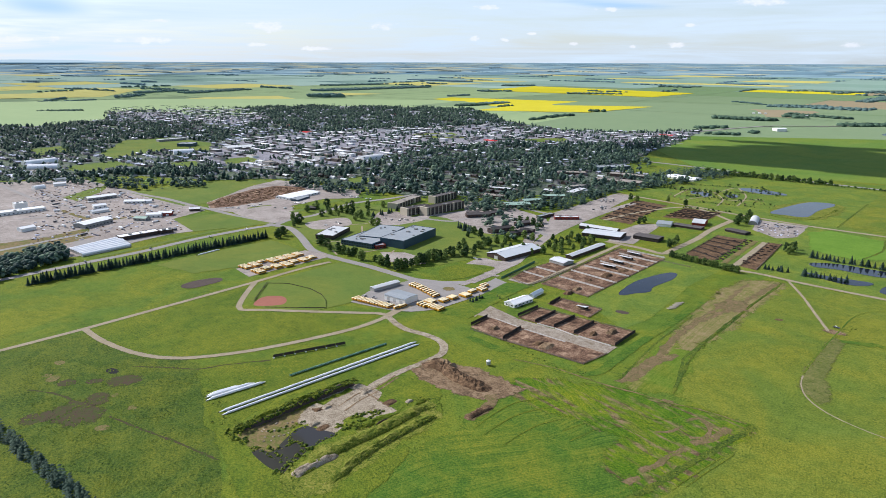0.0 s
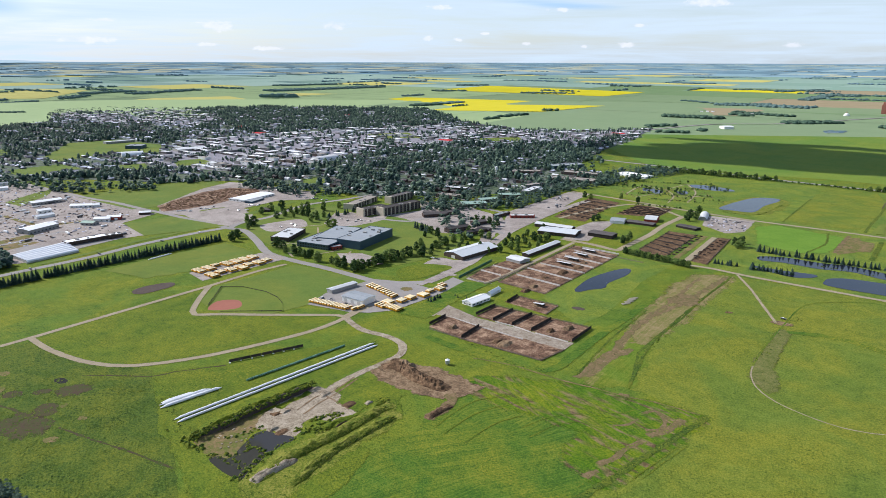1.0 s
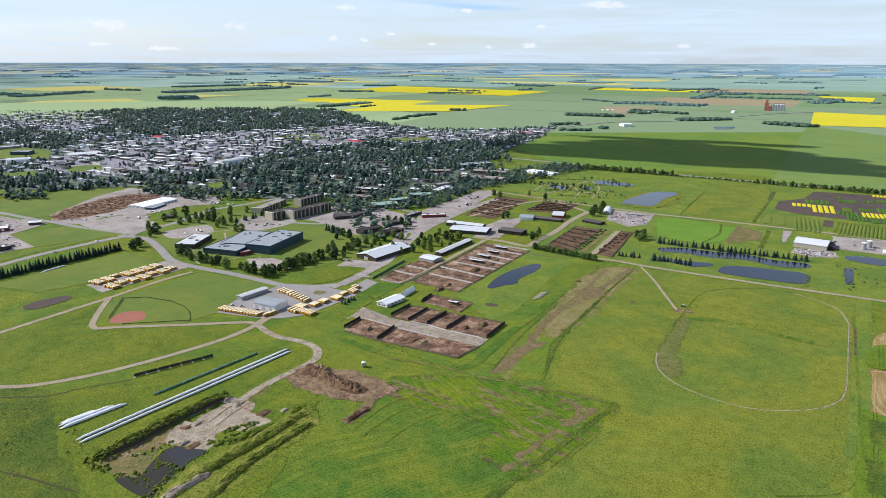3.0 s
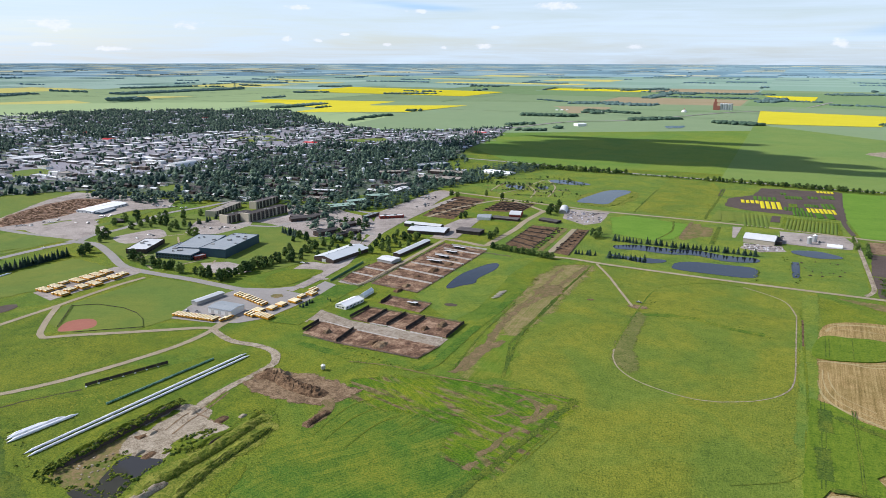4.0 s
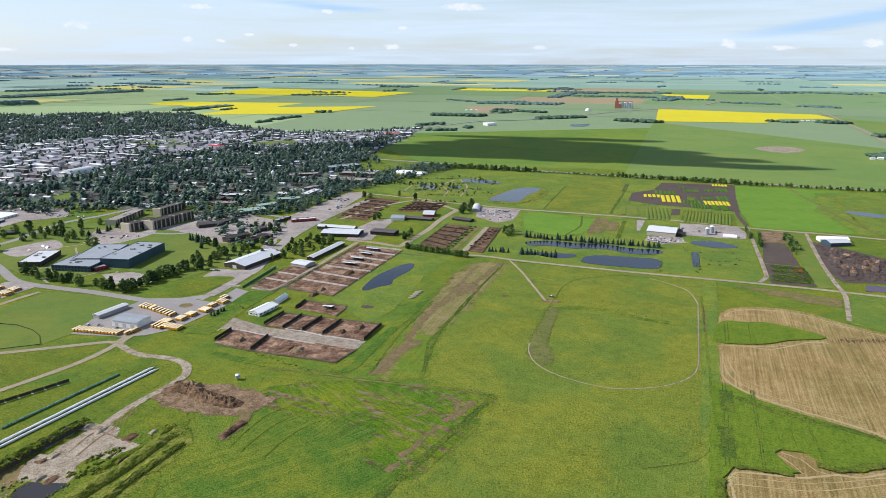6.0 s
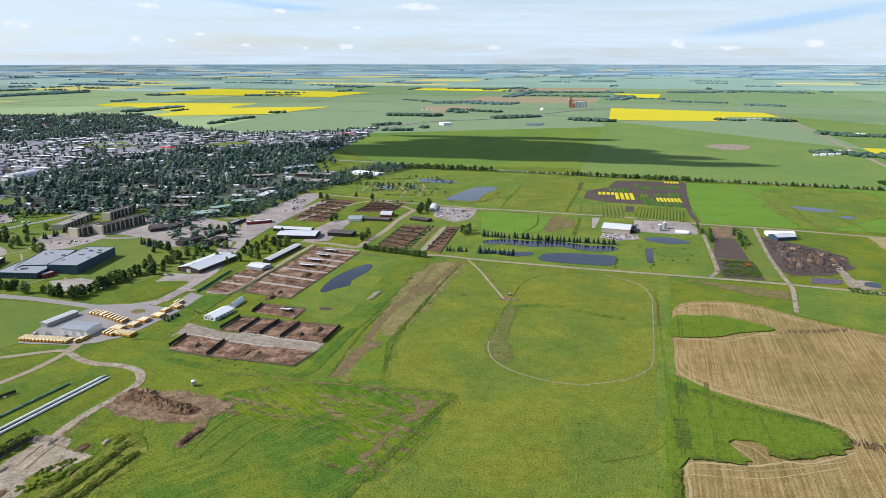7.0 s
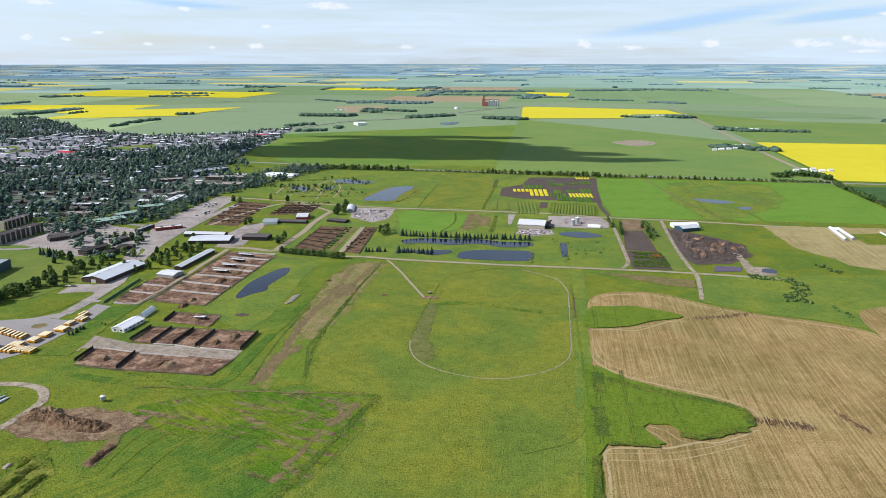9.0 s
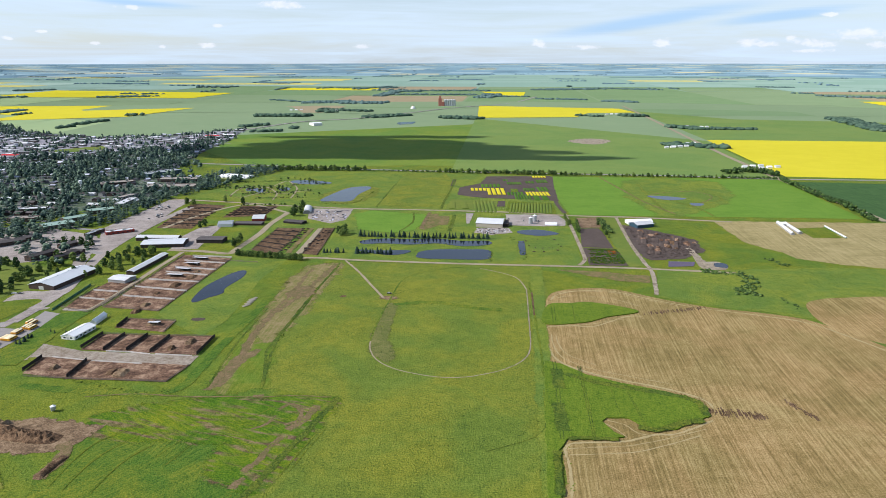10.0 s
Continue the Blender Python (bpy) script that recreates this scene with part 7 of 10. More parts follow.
for pts in ([(-387.3, 751), (-369.2, 751)], [(-387.9, 776), (-371.3, 774)], [(-387.4, 800), (-370.4, 798)], [(-387.5, 824), (-370.1, 822)], [(-332.8, 601), (-323.2, 601)]):
    shelter(*pts, 6)
for k, (x, y) in enumerate([(-369.8, 692), (-364.1, 656), (-362.8, 722), (-362.7, 502.3), (-312.1, 499.2), (-303.7, 498.6), (-285.9, 549.5), (-275.3, 564.9), (-357.9, 753), (-359.9, 774), (-364.1, 637), (-331.0, 607)]):
    mound("manure_mound", [(x, y)], 9 + k % 3 * 4, 1.6 + (k % 4) * 0.5, M["tanearth"] if k % 2 else M["soil"], 0.2, "heap of bedding and manure in the pen", "heap", 0.5, seed=60 + k)

PENS = ([(-331.2, 877), (-334.4, 1002), (-295.0, 1002), (-290.1, 853)], [(-515.6, 987), (-540.4, 1170), (-476.1, 1157), (-461.4, 985)], [(-446.0, 1065), (-445.8, 1157), (-384.1, 1160), (-383.9, 1083)])
for quad in PENS:
    a, b, c, d = (Vector(p) for p in quad)
    for k in range(1, 6):
        fence(a.lerp(b, k / 6), d.lerp(c, k / 6), 1.6, 4, "black_wood", 8.0, "dark weathered pole fence across the pens", True)
# hay feeders in rows in the upper pens
rng = random.Random(8)
feeder = thing("hay_feeder", "dark steel hay feeder on trodden soil", "feeder", "hay feeders")
part("tub", box(-2.0, 2.0, -0.9, 0.9, 0.0, 1.5, 0.1), M["black_wood"], feeder)
part("hay", box(-1.7, 1.7, -0.65, 0.65, 1.5, 1.66, 0.06), M["soil"], feeder, "tan hay heaped in the feeder")
spots = []
for pts, n in (([(-291.6, 871), (-294.2, 1003)], 12), ([(-285.8, 870), (-287.9, 1005)], 11), ([(-260.2, 871), (-259.4, 994)], 10), ([(-254.4, 883), (-251.7, 997)], 9), ([(-310.2, 883), (-308.4, 997)], 7)):
    a, b = Vector(pts[0]), Vector(pts[1])
    for k in range(n):
        p = a.lerp(b, (k + rng.uniform(0.2, 0.8)) / n)
        spots.append((p.x + rng.uniform(-2, 2), p.y, rng.uniform(-8, 8)))
for quad in PENS[1:]:
    a, b, c, d = (Vector(p) for p in quad)
    for i in range(5):
        for k in range(6):
            p = a.lerp(b, (i + 0.7) / 6).lerp(d.lerp(c, (i + 0.7) / 6), (k + rng.uniform(0.2, 0.8)) / 6)
            spots.append((p.x, p.y, rng.uniform(-8, 8)))
for k, (x, y, r) in enumerate(spots):
    m = pose(x, y, 0.21, 0, 0, r)
    if k == 0:
        feeder.matrix_basis = m
    else:
        copy_thing(feeder, m)


# ---- silage bags, bales, grain bin ----
def silage_bag(a, b, r, label):
    a, b = Vector(a), Vector(b)
    L = (b - a).length
    root = thing("silage_bag", label, "silage bag", "silage bags", (a.x, a.y, 0.1), math.degrees(math.atan2(b.y - a.y, b.x - a.x)))
    n, s, vs, fs = max(6, int(L / 2.5)), 12, [], []
    for i in range(n + 1):
        k = min(1.0, 0.15 + min(i, n - i) * 0.6)
        for q in range(s):
            t = 2 * math.pi * q / s
            w = r * k * (1 + 0.06 * noise.noise((i * 0.4, q, r * 9)))
            vs.append((L * i / n, math.cos(t) * w * 1.12, max(0.0, r * 0.78 + math.sin(t) * w * 0.86) * (1 if k == 1 else 0.7)))
    for i in range(n):
        for q in range(s):
            fs.append((i * s + q, i * s + (q + 1) % s, (i + 1) * s + (q + 1) % s, (i + 1) * s + q))
    fs += [tuple(range(s))[::-1], tuple(n * s + q for q in range(s))]
    body = mesh_object("bag", vs, [f[::-1] for f in fs], [M["film"]], smooth=True)
    body.parent = root
    part("end_board", box(-0.15, 0.1, -r * 0.7, r * 0.7, 0, 0.5), M["fence_wood"], root)


silage_bag(*[(-415.1, 244.3), (-396.2, 431.1)], 0.95, "very long white plastic silage bag on grass")
silage_bag(*[(-410.0, 243.3), (-390.9, 429.0)], 0.95, "very long white plastic silage bag on grass")
silage_bag(*[(-437.8, 248.1), (-430.5, 295.3)], 1.25, "white plastic silage bag on grass")
silage_bag(*[(-442.1, 250.3), (-435.6, 288.7)], 1.25, "white plastic silage bag on grass")
silage_bag(*[(-444.6, 252.8), (-439.2, 279.6)], 1.15, "short white plastic silage bag on grass")
silage_bag(*[(-799, 458.0), (-802, 493.6)], 1.0, "white plastic silage bag beside the spruce row")


def bale_model():
    root = thing("round_bale", "round hay bale in green and white plastic wrap", "bale", "wrapped bales")
    bm = bmesh.new()
    add_tube(bm, (-0.75, 0, 0.85), (0.75, 0, 0.85), 0.85, 0.85, 14)
    part("wrap", bm, M["green_film"], root)
    bm = bmesh.new()
    add_tube(bm, (0.76, 0, 0.85), (1.0, 0, 0.85), 0.84, 0.70, 14)
    part("end_cap", bm, M["film"], root)
    return root


bale = bale_model()
p, q = (Vector(v) for v in [(-424.9, 315.1), (-413.1, 409.0)])
turn = math.degrees(math.atan2(q.y - p.y, q.x - p.x))
for i in range(48):
    m = pose(*p.lerp(q, i / 47), 0.12, 0, 0, turn + 4 * math.sin(i * 2.3))
    if i == 0:
        bale.matrix_basis = m
    else:
        copy_thing(bale, m)
p, q = (Vector(v) for v in [(-464.4, 327.6), (-440.1, 387.2)])
for i in range(7):
    a, b = p.lerp(q, i / 7), p.lerp(q, (i + 0.93) / 7)
    root = fence(a, b, 2.6, 5, "black_wood", 4.5, "portable dark windbreak panel standing in a row on grass", True, "windbreak panels")
    part("brace", box(-0.5, 0.9, -1.6, 0.0, 0.0, 0.35), M["film"], root, "pale brace foot")
for k, (x, y) in enumerate([(-260.0, 664), (-260.1, 671), (-260.2, 678), (-260.3, 684)]):
    root = thing("log_pile", "row of long peeled logs lying on grass", "logs", "log piles", (x, y, 0.15), 60)
    for j in range(4):
        part("log", tube((-5, (j - 1.5) * 0.9, 0.4), (5, (j - 1.5) * 0.9 + 0.1, 0.4), 0.42, 0.34, 8), M["tan_wall"], root)


def grain_bin(x, y, r, h, label, legs=False):
    root = thing("grain_bin", label, "grain bin", "grain bins", (x, y, 0.2))
    bm = bmesh.new()
    for k in range(int(h / 0.9)):
        add_tube(bm, (0, 0, 0.9 * k + (1.2 if legs else 0)), (0, 0, 0.9 * (k + 1) + (1.2 if legs else 0)), r * (1 if k % 2 else 0.985), r * (1 if k % 2 else 0.985), 20, False)
    part("wall", bm, M["steel"], root)
    top = int(h / 0.9) * 0.9 + (1.2 if legs else 0)
    part("roof", tube((0, 0, top), (0, 0, top + r * 0.5), r * 1.04, 0.35, 20), M["white_roof"], root)
    part("cap", tube((0, 0, top + r * 0.5), (0, 0, top + r * 0.5 + 0.4), 0.4, 0.4, 10), M["steel"], root)
    part("ladder", box(-0.25, 0.25, -r - 0.15, -r - 0.02, 0.5, top), M["steel"], root)
    if legs:
        part("hopper", tube((0, 0, 0.1), (0, 0, 1.2), 0.4, r, 20), M["steel"], root)
    return root


(x, y), = [(-318.4, 433.5)]
grain_bin(x, y, 1.9, 3.4, "small galvanised grain bin standing alone in grass", True)
for x, y in [(41.0, 1064), (47.6, 1080)]:
    grain_bin(x, y, 3.2, 9.0, "tall white grain silo in the farm yard")


# ---- vehicles ----
def bus_model():
    root = thing("school_bus", "yellow school bus parked in a row", "bus", "school buses")
    part("body", box(-1.22, 1.22, -5.6, 3.9, 0.75, 2.65, 0.12), M["bus_yellow"], root)
    part("roof", box(-1.18, 1.18, -5.55, 3.85, 2.654, 3.05, 0.18), M["bus_roof"], root, "sun-bleached cream roof")
    part("hood", box(-1.0, 1.0, 3.9, 5.6, 0.75, 1.75, 0.2), M["bus_yellow"], root)
    for s in (-1, 1):
        part("window_band", box(s * 1.23 - 0.02, s * 1.23 + 0.02, -5.2, 3.3, 1.75, 2.45), M["glass"], root, "dark side windows")
        for y in (-3.6, 4.2):
            wheel = part("wheel", tube((s * 1.12 - 0.14, y, 0.5), (s * 1.12 + 0.14, y, 0.5), 0.5, 0.5, 12), M["rubber"], root)
    part("windscreen", box(-1.05, 1.05, 3.88, 3.94, 1.78, 2.5), M["glass"], root)
    return root


BUSES = []


def bus_at(x, y, turn):
    if not BUSES:
        BUSES.append(bus_model())
        BUSES[0].matrix_basis = pose(x, y, 0.28, 0, 0, turn)
    else:
        BUSES.append(copy_thing(BUSES[0], pose(x, y, 0.28, 0, 0, turn)))


rng = random.Random(4)
p, q = (Vector(v) for v in [(-707, 463.6), (-702, 546.5)])
for i, n in enumerate((5, 5, 2, 5, 5, 5, 4)):
    c = p.lerp(q, (i + 0.3) / 6.6)
    for k in range(n):
        bus_at(c.x + 3.5 * k - 6, c.y + rng.uniform(-0.5, 0.5), rng.uniform(-3, 1))
p, q = (Vector(v) for v in [(-681, 463.7), (-677, 550.6)])
for i, n in enumerate((5, 3, 4, 5, 3, 4, 3)):
    c = p.lerp(q, (i + 0.2) / 6.6)
    for k in range(n):
        bus_at(c.x + 3.5 * k - 5, c.y + rng.uniform(-0.5, 0.5), rng.uniform(-3, 1))
p, q = (Vector(v) for v in [(-521.5, 475.4), (-476.7, 480.6)])
for k in range(14):
    c = p.lerp(q, k / 13)
    bus_at(c.x, c.y, rng.uniform(-4, 0))
for pts, n in (([(-509.1, 548.6), (-496.1, 546.3)], 4), ([(-493.8, 545.6), (-463.6, 536.0)], 7), ([(-459.6, 507.5), (-450.6, 506.0)], 3), ([(-449.0, 509.4), (-432.6, 507.7)], 6), ([(-459.9, 518.3), (-452.0, 518.0)], 4),
               ([(-450.8, 530.2), (-445.4, 530.1)], 3), ([(-449.7, 542.6), (-443.7, 542.8)], 4), ([(-445.3, 558.0), (-437.2, 557.4)], 5), ([(-445.2, 572.5), (-442.1, 572.6)], 2), ([(-443.9, 586.0), (-436.6, 584.4)], 3), ([(-448.2, 597.8), (-443.9, 596.2)], 2), ([(-469.8, 484.0), (-468.1, 489.7)], 2)):
    a, b = Vector(pts[0]), Vector(pts[1])
    for k in range(n):
        c = a.lerp(b, k / max(1, n - 1))
        bus_at(c.x, c.y, rng.uniform(-4, 2))


def car_model(kind):
    if kind == "car":
        root = thing("parked_car", "parked car on pale gravel", "car", "parked vehicles")
        L, hood = 2.3, 0.0
        part("body", box(-0.9, 0.9, -L, L, 0.35, 0.95, 0.12), M["paint"], root)
        part("cabin", box(-0.78, 0.78, -1.5, 0.9, 0.954, 1.5, 0.2), M["glass"], root, "dark glazed cabin")
    else:
        root = thing("pickup_truck", "parked pickup truck on pale gravel", "truck", "parked vehicles")
        L = 2.8
        part("body", box(-0.98, 0.98, -L, L, 0.5, 1.15, 0.1), M["paint"], root)
        part("cabin", box(-0.9, 0.9, -0.4, 1.5, 1.154, 1.85, 0.18), M["paint"], root)
        part("window", box(-0.92, 0.92, -0.3, 1.3, 1.3, 1.7), M["glass"], root)
    for s in (-1, 1):
        for y in (-L * 0.6, L * 0.62):
            part("wheel", tube((s * 0.85 - 0.12, y, 0.36), (s * 0.85 + 0.12, y, 0.36), 0.36, 0.36, 10), M["rubber"], root)
    return root


CARS = [[car_model("car"), False], [car_model("pickup"), False]]


def park(x, y, turn, kind=0, z=0.36):
    entry = CARS[kind]
    m = pose(x, y, z, 0, 0, turn)
    if entry[1]:
        copy_thing(entry[0], m)
    else:
        entry[0].matrix_basis, entry[1] = m, True


rng = random.Random(9)
for pts, n in (([(-1042, 873), (-986, 876)], 15), ([(-966, 854), (-886, 863)], 18), ([(-1018, 649), (-989, 714)], 9), ([(-956, 705), (-952, 721)], 4), ([(-967, 744), (-967, 769)], 5), ([(-794, 666), (-796, 705)], 5),
               ([(-774, 761), (-730, 787)], 7), ([(-748, 819), (-735, 842)], 5), ([(-553.4, 1038), (-555.2, 1079)], 8), ([(-576.1, 1109), (-569.5, 1153)], 9), ([(-1113, 454.8), (-1095, 399.5)], 8), ([(-1151, 529.4), (-1084, 556.0)], 8), ([(-623, 880), (-612, 910)], 5),
               ([(-526.6, 669), (-525.9, 679)], 2), ([(11.9, 1093), (72.3, 1071)], 5), ([(-306.6, 1132), (-258.7, 1114)], 6), ([(-523.3, 492.5), (-484.4, 485.2)], 3)):
    for k in range(n):
        c = Vector(pts[0]).lerp(Vector(pts[1]), rng.random())
        park(c.x + rng.uniform(-12, 12), c.y + rng.uniform(-5, 5), rng.choice((0, 90, 180)) + rng.uniform(-8, 8), rng.random() < 0.45)
for pts in ([(-120.6, 713), (-120.0, 713)], [(-873, 436.1), (-872, 437.0)], [(-874, 352.2), (-874, 352.6)], [(-873, 583.9), (-873, 584.4)], [(-870, 522.4), (-869, 522.9)]):
    park(*pts[0], 85, 1)

# freight trailers and crates in the yards
trailer = thing("freight_trailer", "pale box trailer standing in a gravel yard", "trailer", "yard trailers")
part("box", box(-1.25, 1.25, -6, 6, 1.0, 3.6, 0.05), M["paint"], trailer)
part("chassis", box(-0.5, 0.5, -5.8, 5.8, 0.6, 0.98), M["rubber"], trailer)
for y in (-4.6, -3.4):
    for s in (-1, 1):
        part("wheel", tube((s * 1.0 - 0.2, y, 0.5), (s * 1.0 + 0.2, y, 0.5), 0.5, 0.5, 10), M["rubber"], trailer)
first = True
YARD = [(-1429, 493.5), (-1449, 591.4), (-1243, 610), (-1055, 608), (-1039, 550.1), (-930, 533.0), (-952, 493.3), (-1002, 452.9), (-983, 369.0), (-1017, 341.0)]
n = 0
while n < 36:
    x, y = rng.uniform(-1300, -800), rng.uniform(300, 900)
    if inside((x, y), YARD):
        m = pose(x, y, 0.22, 0, 0, rng.choice((0, 90)) + rng.uniform(-10, 10)) @ Matrix.Diagonal((rng.uniform(0.7, 1.2), rng.uniform(0.35, 1.1), rng.uniform(0.5, 1.0), 1))
        ob = trailer if first else copy_thing(trailer, Matrix.Identity(4))
        ob.matrix_basis, first = m, False
        n += 1

# ---- buildings ----


def back(a, b, depth):
    a, b = Vector(a), Vector(b)
    u = (b - a).normalized()
    return a, b, b + Vector((-u.y, u.x)) * depth


building("quonset", "white arched fabric hut in the farm yard", back(*[(62.0, 1054), (80.5, 1052)], 9), 0.8, "ax", "white_wall", "film", 3.2)
building("arena_hall", "large pale-roofed arena hall with brown walls", ((-518.5, 693), (-486.4, 693), (-478.0, 762)), 5.0, "gy", "brown_wall", "pale_roof", 3.2, doors=(("f", 0, 6, 4),), units=4)
building("white_barn", "long low white metal barn", ((-394.7, 560.4), (-381.1, 560.8), (-377.9, 589.4)), 3.4, "gy", "white_wall", "white_roof", 2.2, 1, 5, (("f", 0, 3, 3),))
building("white_barn", "short white metal barn with a low roof", ((-388.4, 598.5), (-383.1, 598.8), (-384.3, 620)), 3.2, "gy", "white_wall", "white_roof", 2.0)
building("cattle_shed", "long open cattle shed with pale metal roof", ((-438.1, 764), (-428.9, 756), (-425.9, 837)), 4.0, "gy", "brown_wall", "grey_roof", 1.2)
building("shed", "low grey metal shed beside the pens", ((-444.0, 727), (-421.7, 723), (-420.7, 742)), 3.6, "gx", "grey_wall", "grey_roof", 1.5)
building("long_barn", "long barn with a pale blue-grey metal roof", ((-506.9, 909), (-448.0, 912), (-446.4, 926)), 5.0, "gx", "brown_wall", "grey_roof", 2.0, 1, 6)
building("long_barn", "long barn with a white metal roof", ((-481.0, 872), (-426.9, 882), (-437.9, 911)), 5.0, "gx", "brown_wall", "pale_roof", 2.0, 1, 6)
building("open_shed", "dark brown open-fronted pole shed", ((-418.6, 905), (-382.5, 906), (-388.6, 926)), 5.0, "gx", "black_wood", "dark_roof", 0.8)
building("red_barn", "red barn with a pale arched roof", ((-389.2, 1043), (-370.1, 1044), (-375.3, 1070)), 4.0, "ax", "red_wall", "grey_roof", 3.0)
building("shed", "white-walled shed with a pale blue roof", ((-429.7, 1010), (-406.5, 1005), (-413.0, 1029)), 4.0, "gx", "white_wall", "blue_roof", 1.6)
building("low_shed", "long low dark shed in the pens", ((-407.5, 1014), (-365.1, 1015), (-369.3, 1030)), 3.0, "gx", "brown_wall", "dark_roof", 0.7)
building("quonset", "grey corrugated arched quonset hut", ((-326.8, 1109), (-312.9, 1105), (-322.7, 1149)), 1.0, "ay", "grey_wall", "grey_roof", 5.0)
building("feed_shed", "low dark feed shed beside the lane", ((-337.2, 1035), (-306.0, 1027), (-309.0, 1043)), 3.0, "gx", "black_wood", "dark_roof", 0.8)
building("recreation_centre", "large teal-blue gymnasium block with flat roof", ((-660, 654), (-622, 653), (-637, 735)), 11.0, "flat", "blue_wall", "blue_roof", units=7)
building("school_wing", "low blue school wing with flat grey roof", ((-705, 629), (-653, 625), (-663, 679)), 7.0, "flat", "blue_wall", "blue_roof", units=6, storeys=2)
building("entrance_block", "red-brown entrance block of the school", ((-649, 629), (-645, 643), (-650, 654)), 4.5, "flat", "red_wall", "blue_roof", storeys=1)
building("hall_block", "small dark-walled college building with flat roof", ((-759, 628), (-728, 624), (-750, 675)), 6.0, "flat", "brown_wall", "grey_roof", units=3, storeys=1)
building("bus_garage", "pale blue-grey metal bus garage", ((-498.6, 493.9), (-470.3, 494.5), (-473.0, 514.5)), 6.0, "gx", "white_wall", "blue_roof", 1.2, doors=(("f", -9, 4, 4), ("f", 0, 4, 4), ("f", 9, 4, 4)))
building("lean_to_shed", "long grey lean-to shed behind the bus garage", back(*[(-524.0, 504.0), (-520.3, 539.6)], 8), 4.0, "gx", "grey_wall", "grey_roof", 0.8)
building("machine_shed", "large tan machine shed with pale metal roof", back(*[(-41.6, 1034), (-1.9, 1030)], 38), 6.0, "gx", "tan_wall", "grey_roof", 3.5, doors=(("r", 0, 8, 5),))
building("bunker", "dark open bay beside the machine shed", back(*[(-1.1, 1038), (7.4, 1038)], 30), 4.0, "flat", "black_wood", "dark_roof")
building("farm_shed", "long white farm shed with an arched roof", back(*[(188.8, 1069), (226.3, 1076)], 16), 4.0, "gx", "white_wall", "white_roof", 2.5)
building("farm_shed", "blue-grey steel farm shed beside the compost yard", back(*[(197.9, 1044), (224.3, 1057)], 20), 5.0, "gx", "blue_wall", "grey_roof", 2.5)
building("long_barn", "very long narrow blue-roofed poultry barn", ((409.1, 1018), (413.8, 1021), (419.2, 1095)), 3.0, "gy", "grey_wall", "grey_roof", 1.5)
building("long_barn", "very long narrow blue-roofed poultry barn", ((422.2, 1026), (426.9, 1028), (428.2, 1090)), 3.0, "gy", "grey_wall", "grey_roof", 1.5)
building("small_barn", "small white barn between poultry barns", back(*[(417.2, 1077), (425.6, 1078)], 14), 3.5, "gx", "white_wall", "white_roof", 1.5)
building("irrigation_shed", "long low pale shed in a hay field", ((477.8, 1006), (480.0, 1008), (480.7, 1079)), 1.6, "gy", "green_film", "film", 0.5)
for pts, ev, rf in (([(-773, 809), (-756, 804), (-748, 853)], 11.0, "dark_roof"), ([(-749, 831), (-733, 826), (-727, 911)], 12.0, "dark_roof"), ([(-826, 837), (-806, 833), (-825, 913)], 8.0, "tan_roof"), ([(-803, 912), (-789, 909), (-791, 969)], 11.0, "dark_roof")):
    root = building("residence", "brown brick residence block with pale end towers", pts, ev, "flat", "brick_wall", rf, storeys=3, pitch=4.6, units=2)
    mid, L, D, turn = rect3(*pts)
    part("end_tower", box(-L / 2 - 0.4, L / 2 + 0.4, -D / 2 - 1.2, -D / 2 + 2.2, 0, ev + 1.4, 0.05), M["tan_wall"], root, "pale tan end tower")
    for k in range(int(D / 9)):
        y = -D / 2 + 7 + 9 * k
        part("pilaster", box(L / 2 + 0.05, L / 2 + 0.55, y - 0.9, y + 0.9, 0, ev + 0.3), M["tan_wall"], root, "pale tan wall pier")
    part("stair_tower", box(L / 2 - 1.5, L / 2 + 0.9, D * 0.18, D * 0.18 + 3.5, 0, ev + 1.2, 0.05), M["tan_wall"], root, "pale tan stair tower")
building("link_wing", "low linking wing of the school with stepped grey roof", ((-705, 661), (-661, 656), (-684, 722)), 8.0, "flat", "blue_wall", "blue_roof", units=3)
building("warehouse", "long white and blue warehouse beside the stock yard", ((-1036, 762), (-1001, 761), (-1009, 837)), 3.6, "gy", "white_wall", "white_roof", 1.4, storeys=1, pitch=7)
building("low_shed", "low pale blue shed beside the warehouse", ((-995, 759), (-982, 764), (-993, 800)), 3.0, "gy", "blue_wall", "blue_roof", 0.8)
building("small_house", "small dark house in trees beside the road", ((-920, 739), (-903, 738), (-914, 753)), 3.4, "gx", "brown_wall", "dark_roof", 1.6, storeys=1)
